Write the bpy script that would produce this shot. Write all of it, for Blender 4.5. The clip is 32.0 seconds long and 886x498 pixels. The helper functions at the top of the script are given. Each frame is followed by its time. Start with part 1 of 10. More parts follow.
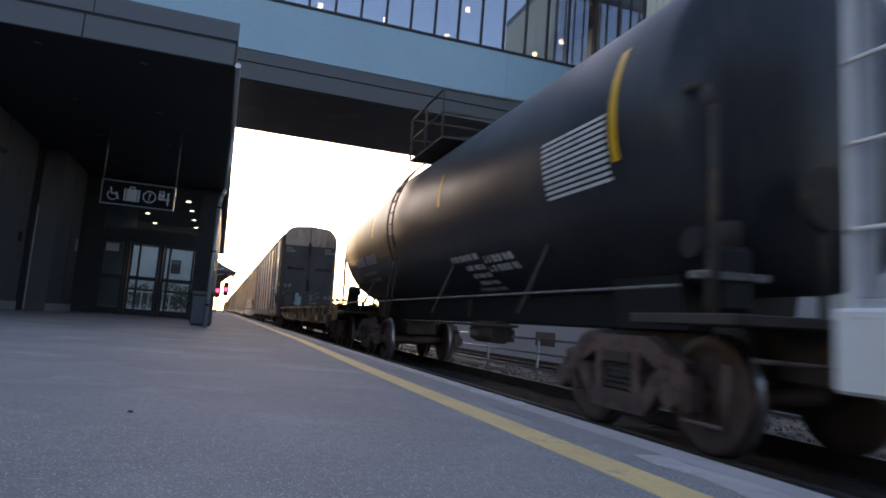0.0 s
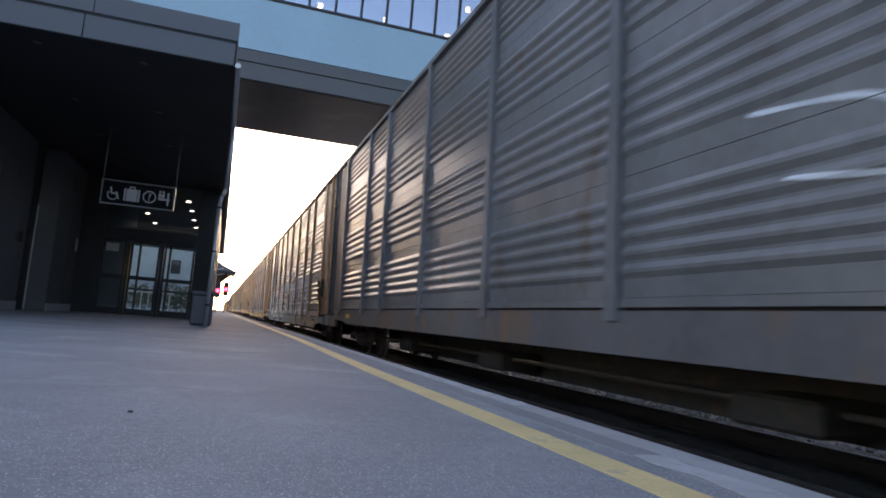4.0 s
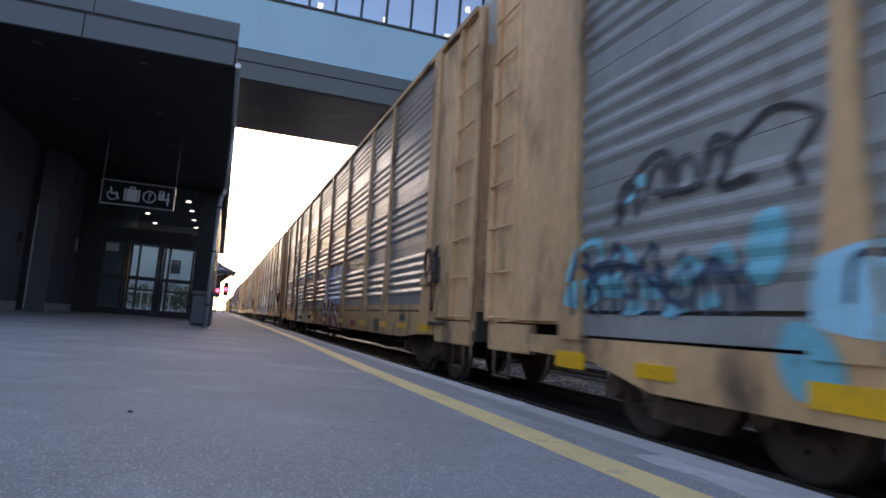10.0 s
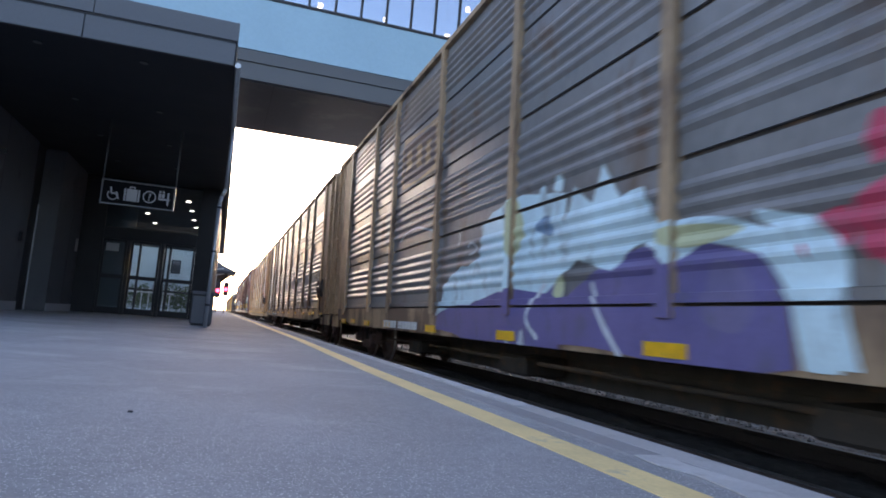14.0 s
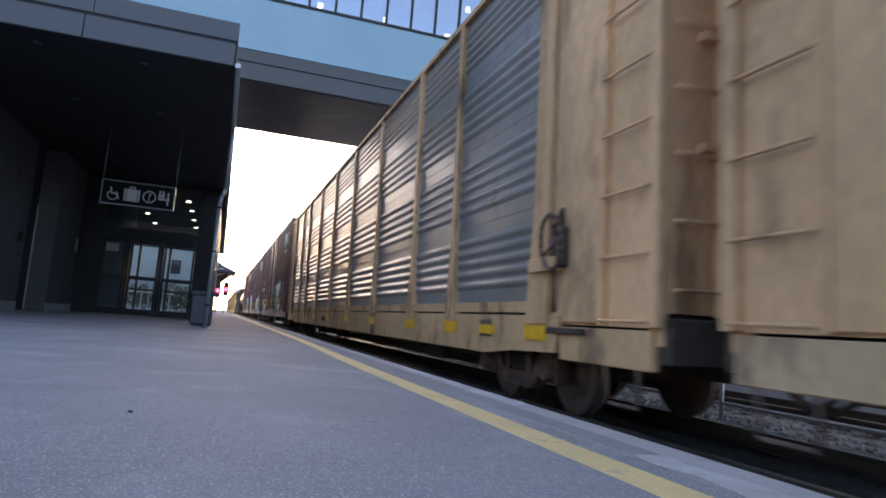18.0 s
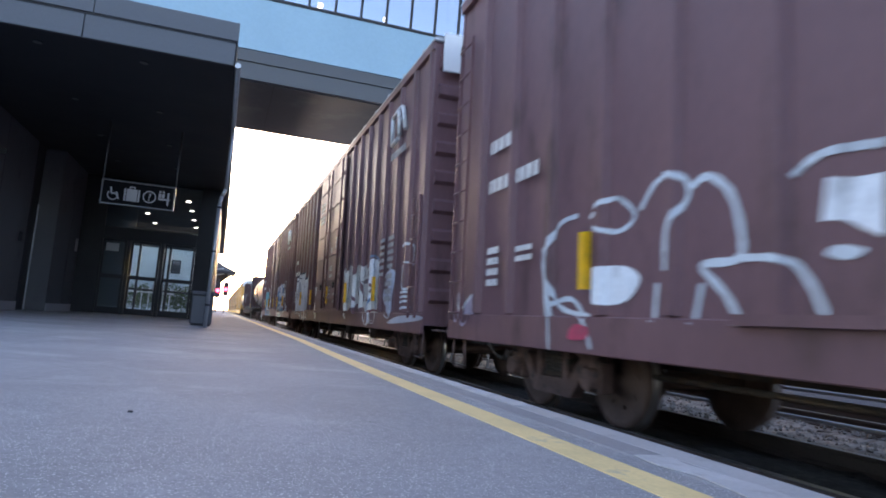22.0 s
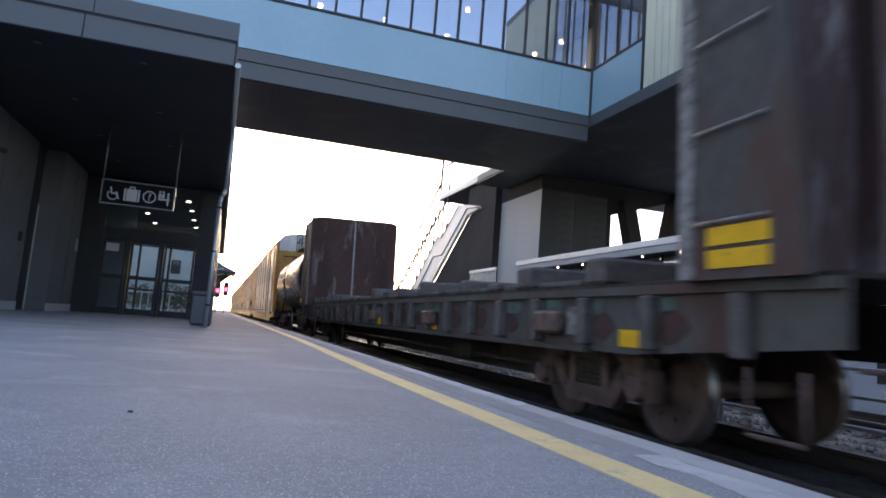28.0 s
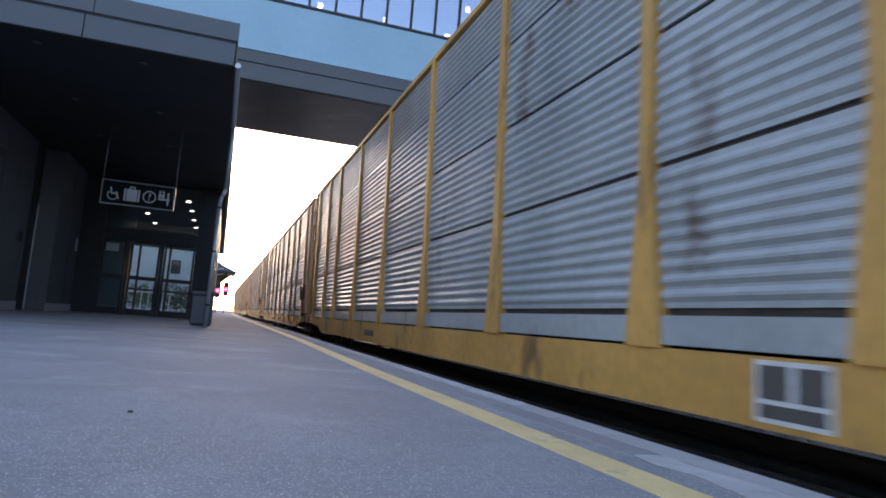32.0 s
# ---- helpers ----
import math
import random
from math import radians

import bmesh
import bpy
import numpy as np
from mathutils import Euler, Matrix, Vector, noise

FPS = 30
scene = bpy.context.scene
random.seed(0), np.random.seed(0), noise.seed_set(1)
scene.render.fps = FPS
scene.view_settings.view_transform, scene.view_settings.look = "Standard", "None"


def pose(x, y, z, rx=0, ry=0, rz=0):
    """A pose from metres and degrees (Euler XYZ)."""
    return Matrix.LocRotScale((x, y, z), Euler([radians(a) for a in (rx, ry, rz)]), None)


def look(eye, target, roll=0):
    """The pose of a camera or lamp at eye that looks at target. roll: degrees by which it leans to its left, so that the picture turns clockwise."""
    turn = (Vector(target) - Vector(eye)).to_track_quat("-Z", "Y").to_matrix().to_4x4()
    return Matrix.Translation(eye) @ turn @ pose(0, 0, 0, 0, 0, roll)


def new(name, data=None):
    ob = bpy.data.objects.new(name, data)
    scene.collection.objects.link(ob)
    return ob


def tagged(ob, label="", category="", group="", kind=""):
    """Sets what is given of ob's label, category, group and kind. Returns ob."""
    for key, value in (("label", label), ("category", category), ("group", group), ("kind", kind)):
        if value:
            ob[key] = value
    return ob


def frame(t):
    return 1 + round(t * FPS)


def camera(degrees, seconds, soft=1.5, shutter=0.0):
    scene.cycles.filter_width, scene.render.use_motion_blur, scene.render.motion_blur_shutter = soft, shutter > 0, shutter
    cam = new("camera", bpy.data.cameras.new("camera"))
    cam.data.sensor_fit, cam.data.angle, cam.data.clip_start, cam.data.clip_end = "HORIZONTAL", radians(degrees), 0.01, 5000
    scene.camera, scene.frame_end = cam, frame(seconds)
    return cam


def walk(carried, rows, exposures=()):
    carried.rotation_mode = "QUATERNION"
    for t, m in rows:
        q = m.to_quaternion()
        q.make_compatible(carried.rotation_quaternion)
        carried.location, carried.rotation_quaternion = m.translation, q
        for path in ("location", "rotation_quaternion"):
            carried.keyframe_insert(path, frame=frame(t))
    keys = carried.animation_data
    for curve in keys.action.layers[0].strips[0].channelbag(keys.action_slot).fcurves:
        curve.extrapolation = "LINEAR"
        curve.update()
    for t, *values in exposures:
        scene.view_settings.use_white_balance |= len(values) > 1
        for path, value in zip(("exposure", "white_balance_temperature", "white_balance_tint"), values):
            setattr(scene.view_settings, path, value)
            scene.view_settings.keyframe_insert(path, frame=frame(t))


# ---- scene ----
cam = camera(67.7, 32.0, soft=1.8, shutter=0.27)
EYE = (0.0, 0.0, 0.42)
YAW, PITCH, ROLL = 18.163, 6.721, 4.5
_dir = Vector((math.sin(radians(YAW)) * math.cos(radians(PITCH)), math.cos(radians(YAW)) * math.cos(radians(PITCH)), math.sin(radians(PITCH))))
VIEW = look(EYE, Vector(EYE) + _dir, ROLL)
walk(cam, [(0.0, VIEW), (32.0, VIEW)],
     [(t, e + 0.29, k + 600, 25) for t, e, k in ((0.0, 1.2, 6300), (0.6, 1.5, 6400), (1.0, 1.75, 6500), (2.0, 1.8, 6800), (2.8, 1.6, 6500), (3.6, 1.7, 6400), (6.0, 1.75, 6300), (7.0, 1.4, 6500), (8.0, 1.5, 6500), (9.0, 1.7, 6050), (10.0, 1.65, 6250), (12.0, 1.75, 6150), (14.0, 2.05, 6100), (17.0, 2.0, 6150), (19.0, 1.85, 6150), (21.0, 2.15, 6250), (22.0, 2.4, 6150), (23.0, 2.4, 6100), (25.0, 2.15, 6100), (28.0, 1.9, 6250), (30.0, 1.8, 6300), (31.0, 2.1, 6300), (32.0, 1.9, 5950))])

# ---- light: a low sun down the line behind thin haze, blue sky above ----
SUN_EL, SUN_AZ = 13.0, 4.0   # azimuth from +y towards +x, degrees
world = bpy.data.worlds.new("dusk_sky")
scene.world = world
world.use_nodes = True
wn = world.node_tree
sky = wn.nodes.new("ShaderNodeTexSky")
sky.sky_type = 'NISHITA'
sky.sun_disc = False
sky.sun_elevation = radians(SUN_EL)
sky.sun_rotation = radians(SUN_AZ)
sky.air_density, sky.dust_density, sky.ozone_density = 1.0, 1.0, 1.6
bg = wn.nodes["Background"]
bg.inputs["Strength"].default_value = 0.11
wn.links.new(sky.outputs["Color"], bg.inputs["Color"])
sun = new("sun", bpy.data.lights.new("sun", 'SUN'))
sun.data.energy, sun.data.angle, sun.data.color = 0.10, radians(10), (1.0, 0.86, 0.74)
_s = Vector((math.sin(radians(SUN_AZ)) * math.cos(radians(SUN_EL)), math.cos(radians(SUN_AZ)) * math.cos(radians(SUN_EL)), math.sin(radians(SUN_EL))))
sun.matrix_world = look((0, 0, 60), Vector((0, 0, 60)) - _s)


# ---- materials ----
def mat(name, base, rough=0.7, metal=0.0, var=0.18, scale=3.0, fine=60.0, bump=0.15, stain=None, stain_amt=0.0, stretch=(1, 1, 1), spec=0.5):
    """Painted or raw surface: colour varied at two scales, worn patches of a second colour, fine relief."""
    m = bpy.data.materials.new(name)
    m.use_nodes = True
    t = m.node_tree
    n, l = t.nodes, t.links
    b = n["Principled BSDF"]
    tc = n.new("ShaderNodeTexCoord")
    mp = n.new("ShaderNodeMapping")
    mp.inputs["Scale"].default_value = stretch
    l.new(tc.outputs["Object"], mp.inputs["Vector"])
    n1 = n.new("ShaderNodeTexNoise")
    n1.inputs["Scale"].default_value, n1.inputs["Detail"].default_value = scale, 5
    l.new(mp.outputs["Vector"], n1.inputs["Vector"])
    n2 = n.new("ShaderNodeTexNoise")
    n2.inputs["Scale"].default_value, n2.inputs["Detail"].default_value = fine, 3
    l.new(mp.outputs["Vector"], n2.inputs["Vector"])
    r1 = n.new("ShaderNodeMapRange")
    r1.inputs[1].default_value, r1.inputs[2].default_value = 0.3, 0.7
    r1.inputs[3].default_value, r1.inputs[4].default_value = 1 - var, 1 + var
    l.new(n1.outputs["Fac"], r1.inputs[0])
    r2 = n.new("ShaderNodeMapRange")
    r2.inputs[1].default_value, r2.inputs[2].default_value = 0.3, 0.7
    r2.inputs[3].default_value, r2.inputs[4].default_value = 1 - var * 0.6, 1 + var * 0.6
    l.new(n2.outputs["Fac"], r2.inputs[0])
    mu = n.new("ShaderNodeMath")
    mu.operation = 'MULTIPLY'
    l.new(r1.outputs[0], mu.inputs[0])
    l.new(r2.outputs[0], mu.inputs[1])
    vm = n.new("ShaderNodeVectorMath")
    vm.operation = 'SCALE'
    vm.inputs[0].default_value = base
    l.new(mu.outputs[0], vm.inputs["Scale"])
    col = vm.outputs[0]
    if stain:
        n3 = n.new("ShaderNodeTexNoise")
        n3.inputs["Scale"].default_value, n3.inputs["Detail"].default_value, n3.inputs["Roughness"].default_value = scale * 1.7, 8, 0.65
        l.new(mp.outputs["Vector"], n3.inputs["Vector"])
        r3 = n.new("ShaderNodeMapRange")
        r3.inputs[1].default_value, r3.inputs[2].default_value = 0.62 - 0.3 * stain_amt, 0.74 - 0.3 * stain_amt
        l.new(n3.outputs["Fac"], r3.inputs[0])
        mx = n.new("ShaderNodeMix")
        mx.data_type = 'RGBA'
        l.new(r3.outputs[0], mx.inputs["Factor"])
        l.new(col, mx.inputs[6])
        mx.inputs[7].default_value = (*stain, 1)
        col = mx.outputs[2]
    l.new(col, b.inputs["Base Color"])
    rr = n.new("ShaderNodeMapRange")
    rr.inputs[3].default_value, rr.inputs[4].default_value = max(0.03, rough - 0.12), min(1, rough + 0.12)
    l.new(n1.outputs["Fac"], rr.inputs[0])
    l.new(rr.outputs[0], b.inputs["Roughness"])
    b.inputs["Metallic"].default_value = metal
    b.inputs["Specular IOR Level"].default_value = spec
    if bump:
        bp = n.new("ShaderNodeBump")
        bp.inputs["Strength"].default_value, bp.inputs["Distance"].default_value = bump, 0.01
        l.new(n2.outputs["Fac"], bp.inputs["Height"])
        l.new(bp.outputs["Normal"], b.inputs["Normal"])
    return m


def glow(name, colour, strength):
    m = bpy.data.materials.new(name)
    m.use_nodes = True
    b = m.node_tree.nodes["Principled BSDF"]
    b.inputs["Base Color"].default_value = (*colour, 1)
    b.inputs["Emission Color"].default_value = (*colour, 1)
    b.inputs["Emission Strength"].default_value = strength
    return m


def glass(name, tint, clear=0.55, rough=0.03):
    """A pane: part clear, part mirror-like."""
    m = bpy.data.materials.new(name)
    m.use_nodes = True
    n, l = m.node_tree.nodes, m.node_tree.links
    out = n["Material Output"]
    b = n["Principled BSDF"]
    b.inputs["Base Color"].default_value = (*tint, 1)
    b.inputs["Roughness"].default_value = rough
    b.inputs["Metallic"].default_value = 0.9
    tr = n.new("ShaderNodeBsdfTransparent")
    tr.inputs["Color"].default_value = (0.8, 0.88, 0.9, 1)
    ms = n.new("ShaderNodeMixShader")
    ms.inputs[0].default_value = clear
    l.new(b.outputs[0], ms.inputs[1])
    l.new(tr.outputs[0], ms.inputs[2])
    l.new(ms.outputs[0], out.inputs["Surface"])
    return m


def painted(name, base, rough, stain=(0.12, 0.07, 0.045), stain_amt=0.25, var=0.22, metal=0.0, streak=True, spec=0.35):
    """A wagon's paint with rust and dirt that has run down it."""
    return mat(name, base, rough, metal, var, 1.3 if streak else 2.2, 30.0, 0.12, stain, stain_amt, (1, 0.6, 0.25) if streak else (1, 1, 1), spec=spec)


def speckled(m, scale, lo, colour, amount):
    """Sparse fine aggregate over a finished material."""
    n, l = m.node_tree.nodes, m.node_tree.links
    b = n["Principled BSDF"]
    col = b.inputs["Base Color"].links[0].from_socket
    tc = n.new("ShaderNodeTexCoord")
    nz = n.new("ShaderNodeTexNoise")
    nz.inputs["Scale"].default_value, nz.inputs["Detail"].default_value = scale, 1
    l.new(tc.outputs["Object"], nz.inputs["Vector"])
    r = n.new("ShaderNodeMapRange")
    r.inputs[1].default_value, r.inputs[2].default_value, r.inputs[4].default_value = lo, lo + 0.05, amount
    l.new(nz.outputs["Fac"], r.inputs[0])
    mx = n.new("ShaderNodeMix")
    mx.data_type = 'RGBA'
    l.new(r.outputs[0], mx.inputs["Factor"])
    l.new(col, mx.inputs[6])
    mx.inputs[7].default_value = (*colour, 1)
    l.new(mx.outputs[2], b.inputs["Base Color"])
    return m


M = {}
M["concrete"] = mat("platform_concrete", (0.285, 0.287, 0.292), 0.9, 0, 0.16, 0.6, 24, 0.45, (0.35, 0.352, 0.357), 0.34, spec=0.2)
speckled(M["concrete"], 120, 0.63, (0.75, 0.75, 0.74), 0.8)
speckled(M["concrete"], 95, 0.64, (0.16, 0.16, 0.17), 0.7)
M["edge_tile"] = mat("worn_edge_concrete", (0.26, 0.26, 0.265), 0.85, 0, 0.15, 1.5, 60, 0.3, (0.33, 0.33, 0.33), 0.3)
M["coping"] = mat("coping_concrete", (0.40, 0.395, 0.39), 0.85, 0, 0.12, 1.2, 60, 0.3, (0.28, 0.275, 0.27), 0.25)
M["tile"] = mat("pale_tactile_tile", (0.48, 0.48, 0.475), 0.8, 0, 0.12, 3.0, 60, 0.2, (0.36, 0.35, 0.34), 0.3)
M["yellow_line"] = mat("worn_yellow_paint", (0.80, 0.61, 0.28), 0.75, 0, 0.10, 3.0, 50, 0.2, (0.50, 0.43, 0.28), 0.12)
M["ballast"] = mat("ballast_stone", (0.20, 0.185, 0.17), 0.95, 0, 0.35, 6, 22, 1.0, (0.10, 0.07, 0.05), 0.4)
# near-track copy of the ballast, its colour darkened for the train's shade
M["shaded_ballast"] = mat("shaded_ballast", (0.055, 0.050, 0.047), 0.95, 0, 0.35, 6, 22, 1.0, (0.03, 0.027, 0.026), 0.4, spec=0.15)
M["earth"] = mat("far_ground", (0.14, 0.13, 0.10), 0.95, 0, 0.25, 0.2, 8, 0.4, (0.07, 0.09, 0.04), 0.4)
M["tie"] = mat("oiled_timber", (0.045, 0.037, 0.031), 0.95, 0, 0.25, 4, 40, 0.5)
M["rail"] = mat("rusty_rail", (0.07, 0.05, 0.04), 0.85, 0.0, 0.2, 4, 60, 0.2)
M["rail_top"] = mat("polished_rail_head", (0.35, 0.34, 0.33), 0.45, 0.9, 0.05, 4, 60, 0)
M["wall"] = mat("grey_panel_wall", (0.135, 0.138, 0.147), 0.8, 0, 0.08, 0.8, 50, 0.15, (0.10, 0.10, 0.105), 0.15, spec=0.2)
M["fascia"] = mat("grey_fascia_metal", (0.095, 0.10, 0.112), 0.5, 0.2, 0.06, 0.7, 40, 0.05)
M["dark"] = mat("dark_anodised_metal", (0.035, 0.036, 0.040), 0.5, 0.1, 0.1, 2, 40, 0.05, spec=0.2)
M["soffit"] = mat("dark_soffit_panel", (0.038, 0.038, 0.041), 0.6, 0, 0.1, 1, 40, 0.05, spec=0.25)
M["steel"] = mat("galvanised_steel", (0.45, 0.46, 0.47), 0.4, 0.7, 0.1, 3, 50, 0.05)
M["blue"] = mat("pale_blue_spandrel", (0.27, 0.43, 0.53), 0.2, 0.0, 0.04, 0.5, 10, 0.02)
M["girder"] = mat("grey_bridge_panel", (0.085, 0.09, 0.10), 0.55, 0.1, 0.08, 0.6, 40, 0.05)
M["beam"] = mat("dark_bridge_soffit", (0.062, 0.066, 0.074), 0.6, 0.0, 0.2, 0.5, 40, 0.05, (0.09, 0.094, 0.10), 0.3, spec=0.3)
# dull concrete with the shade under wing and landing put into its colour
M["shade_wall"] = mat("shaded_concrete", (0.055, 0.054, 0.056), 0.95, 0, 0.12, 0.5, 40, 0.1, spec=0.05)
M["corrugated"] = mat("cream_ribbed_cladding", (0.60, 0.62, 0.50), 0.45, 0.0, 0.06, 0.6, 40, 0.05)
M["block"] = mat("pale_block_wall", (0.42, 0.43, 0.45), 0.8, 0, 0.08, 0.7, 50, 0.2, None, 0, (0.4, 0.4, 2.0))
M["white"] = mat("white_paint", (0.78, 0.78, 0.77), 0.5, 0, 0.05, 2, 40, 0.05)
M["render"] = mat("pale_house_render", (0.50, 0.49, 0.46), 0.9, 0, 0.08, 0.6, 40, 0.1)
M["glass"] = glass("window_glass", (0.55, 0.60, 0.68), 0.45)
M["door_glass"] = glass("door_glass", (0.75, 0.8, 0.82), 0.9)
M["warm"] = glow("warm_lamp", (1.0, 0.66, 0.36), 4.0)
M["sodium"] = glow("yellow_green_lamp", (0.95, 1.0, 0.30), 9.0)
M["lamp"] = glow("white_lamp", (1.0, 0.9, 0.72), 4.0)
M["red"] = glow("red_signal", (1.0, 0.03, 0.06), 5.0)
M["black_sign"] = mat("black_sign_face", (0.010, 0.010, 0.011), 0.8, 0, 0.05, 3, 40, 0, spec=0.1)
M["pale"] = mat("sign_white", (0.46, 0.46, 0.46), 0.6, 0, 0.03, 3, 40, 0)
M["inside"] = mat("lobby_plaster", (0.35, 0.34, 0.31), 0.8, 0, 0.06, 1, 40, 0.05)
M["leaf"] = mat("hedge_leaf", (0.07, 0.11, 0.035), 0.7, 0, 0.35, 8, 60, 0.3)
M["bark"] = mat("bark", (0.12, 0.09, 0.06), 0.9, 0, 0.25, 8, 60, 0.5)
M["pale_tan"] = mat("pale_tan_stencil", (0.55, 0.42, 0.27), 0.75, 0, 0.2, 6, 60, 0.05)
M["dull_black"] = mat("dull_black_paint", (0.014, 0.014, 0.015), 0.75, 0, 0.3, 3, 40, 0.2)
M["dull_mark"] = mat("dull_white_stencil", (0.36, 0.36, 0.36), 0.7, 0, 0.25, 8, 60, 0.05)
M["under"] = mat("grimy_underframe", (0.07, 0.058, 0.05), 0.8, 0.2, 0.3, 3, 40, 0.3, (0.13, 0.08, 0.05), 0.3)
M["truck"] = mat("rusty_cast_steel", (0.165, 0.100, 0.085), 0.85, 0.1, 0.3, 4, 50, 0.35, (0.06, 0.05, 0.045), 0.3)
M["wheel"] = mat("brown_wheel_steel", (0.135, 0.085, 0.068), 0.78, 0.1, 0.25, 5, 50, 0.2)
M["tread"] = mat("polished_tread", (0.60, 0.58, 0.55), 0.35, 1.0, 0.05, 4, 60, 0)
M["reflector"] = mat("yellow_reflector", (0.85, 0.46, 0.012), 0.35, 0, 0.12, 9, 80, 0, (0.4, 0.28, 0.08), 0.15)
M["weathered"] = mat("weathered_timber", (0.115, 0.10, 0.093), 0.9, 0, 0.3, 5, 50, 0.4)
M["faded"] = mat("faded_stencil", (0.24, 0.22, 0.21), 0.8, 0, 0.3, 9, 60, 0, (0.09, 0.07, 0.06), 0.4)
M["rusty_patch"] = mat("rust_patch", (0.085, 0.038, 0.032), 0.9, 0.1, 0.3, 6, 50, 0.2, (0.06, 0.05, 0.045), 0.4)
M["rust_brown"] = mat("brown_rust", (0.135, 0.072, 0.056), 0.85, 0.05, 0.3, 4, 45, 0.2, (0.34, 0.21, 0.11), 0.3)
M["yellow_text"] = mat("yellow_stencil", (0.50, 0.42, 0.12), 0.6, 0, 0.1, 8, 60, 0)
M["mark"] = mat("white_stencil", (0.72, 0.72, 0.70), 0.6, 0, 0.1, 8, 60, 0, (0.4, 0.38, 0.36), 0.2)
M["dim_mark"] = mat("dark_stencil", (0.10, 0.09, 0.085), 0.6, 0, 0.1, 8, 60, 0)
M["bright_frame"] = mat("dull_aluminium", (0.15, 0.153, 0.157), 0.5, 0.5, 0.08, 3, 40, 0.05)
M["splash"] = mat("pale_blue_splash", (0.42, 0.60, 0.68), 0.6, 0, 0.12, 6, 50, 0)
M["teal_patch"] = mat("green_patina", (0.085, 0.125, 0.105), 0.8, 0, 0.25, 6, 50, 0, (0.08, 0.075, 0.07), 0.35)
M["faded_red"] = mat("faded_red_stencil", (0.42, 0.075, 0.05), 0.6, 0, 0.12, 8, 60, 0, (0.45, 0.25, 0.14), 0.3)
M["red_mark"] = mat("red_placard", (0.6, 0.06, 0.04), 0.5, 0, 0.08, 8, 60, 0)
M["green_mark"] = mat("green_placard", (0.35, 0.45, 0.06), 0.5, 0, 0.1, 8, 60, 0)


# ---- building blocks ----
def box(bm, x0, x1, y0, y1, z0, z1):
    vs = [bm.verts.new((x, y, z)) for x in (x0, x1) for y in (y0, y1) for z in (z0, z1)]
    for f in ((0, 1, 3, 2), (4, 6, 7, 5), (0, 4, 5, 1), (2, 3, 7, 6), (0, 2, 6, 4), (1, 5, 7, 3)):
        bm.faces.new([vs[i] for i in f])


def bevbox(bm, x0, x1, y0, y1, z0, z1, b=0.02):
    """A box with chamfered edges along its longest axis and ends."""
    t = bmesh.new()
    box(t, x0, x1, y0, y1, z0, z1)
    bmesh.ops.recalc_face_normals(t, faces=t.faces)
    bmesh.ops.bevel(t, geom=t.edges[:], offset=b, segments=1, affect='EDGES')
    add(bm, t)


def add(bm, t):
    mp = {v: bm.verts.new(v.co) for v in t.verts}
    for f in t.faces:
        nf = bm.faces.new([mp[v] for v in f.verts])
        nf.smooth = f.smooth
    t.free()


def prism(bm, pts, axis, a, b, closed=True, smooth=False):
    """Extrudes a polygon of (u, v) along an axis: x -> (y, z), y -> (x, z), z -> (x, y)."""
    def at(u, v, w):
        return {"x": (w, u, v), "y": (u, w, v), "z": (u, v, w)}[axis]
    A = [bm.verts.new(at(u, v, a)) for u, v in pts]
    B = [bm.verts.new(at(u, v, b)) for u, v in pts]
    k = len(pts)
    for i in range(k if closed else k - 1):
        f = bm.faces.new((A[i], A[(i + 1) % k], B[(i + 1) % k], B[i]))
        f.smooth = smooth
    if closed:
        bm.faces.new(A[::-1])
        bm.faces.new(B)


def tube(bm, p, q, r, n=10, r2=None, caps=True):
    p, q = Vector(p), Vector(q)
    d = (q - p).normalized()
    u = d.cross(Vector((0, 0, 1)) if abs(d.z) < 0.9 else Vector((1, 0, 0))).normalized()
    w = d.cross(u)
    r2 = r if r2 is None else r2
    A, B = [], []
    for i in range(n):
        a = 2 * math.pi * i / n
        o = u * math.cos(a) + w * math.sin(a)
        A.append(bm.verts.new(p + o * r))
        B.append(bm.verts.new(q + o * r2))
    for i in range(n):
        f = bm.faces.new((A[i], A[(i + 1) % n], B[(i + 1) % n], B[i]))
        f.smooth = True
    if caps:
        bm.faces.new(A[::-1])
        bm.faces.new(B)


def path_tube(bm, pts, r, n=8):
    for a, b in zip(pts[:-1], pts[1:]):
        tube(bm, a, b, r, n)


def mesh_of(name, bm, material):
    bmesh.ops.recalc_face_normals(bm, faces=bm.faces)
    me = bpy.data.meshes.new(name)
    bm.to_mesh(me)
    bm.free()
    me.materials.append(material)
    return me


def part(name, bm, material, parent, label=""):
    ob = new(name, mesh_of(name, bm, material))
    ob.parent = parent
    if label:
        tagged(ob, label)
    return ob


def shared(name, me, parent, m=None):
    ob = new(name, me)
    ob.parent = parent
    if m is not None:
        ob.matrix_basis = m
    return ob


def solid(name, bm, material, label="", category="", kind="", group=""):
    return tagged(new(name, mesh_of(name, bm, material)), label, category, group, kind)


def thing(name, label, category, group="", kind="", at=(0, 0, 0)):
    ob = new(name)
    ob.location = at
    ob.empty_display_size = 0.3
    return tagged(ob, label, category, group, kind)


def B():
    return bmesh.new()


def one(fn, *a, **k):
    bm = bmesh.new()
    fn(bm, *a, **k)
    return bm
# ---- the setting ----
TRACK_X, RAIL_Z, LEAN = 4.668, -0.419, -1.74    # centre line of the near track, its height and its cant
EDGE = 1.83                                      # the platform's edge
BED = -0.62

bm = B()
box(bm, -900, 900, -300, 3500, -1.4, -0.9)
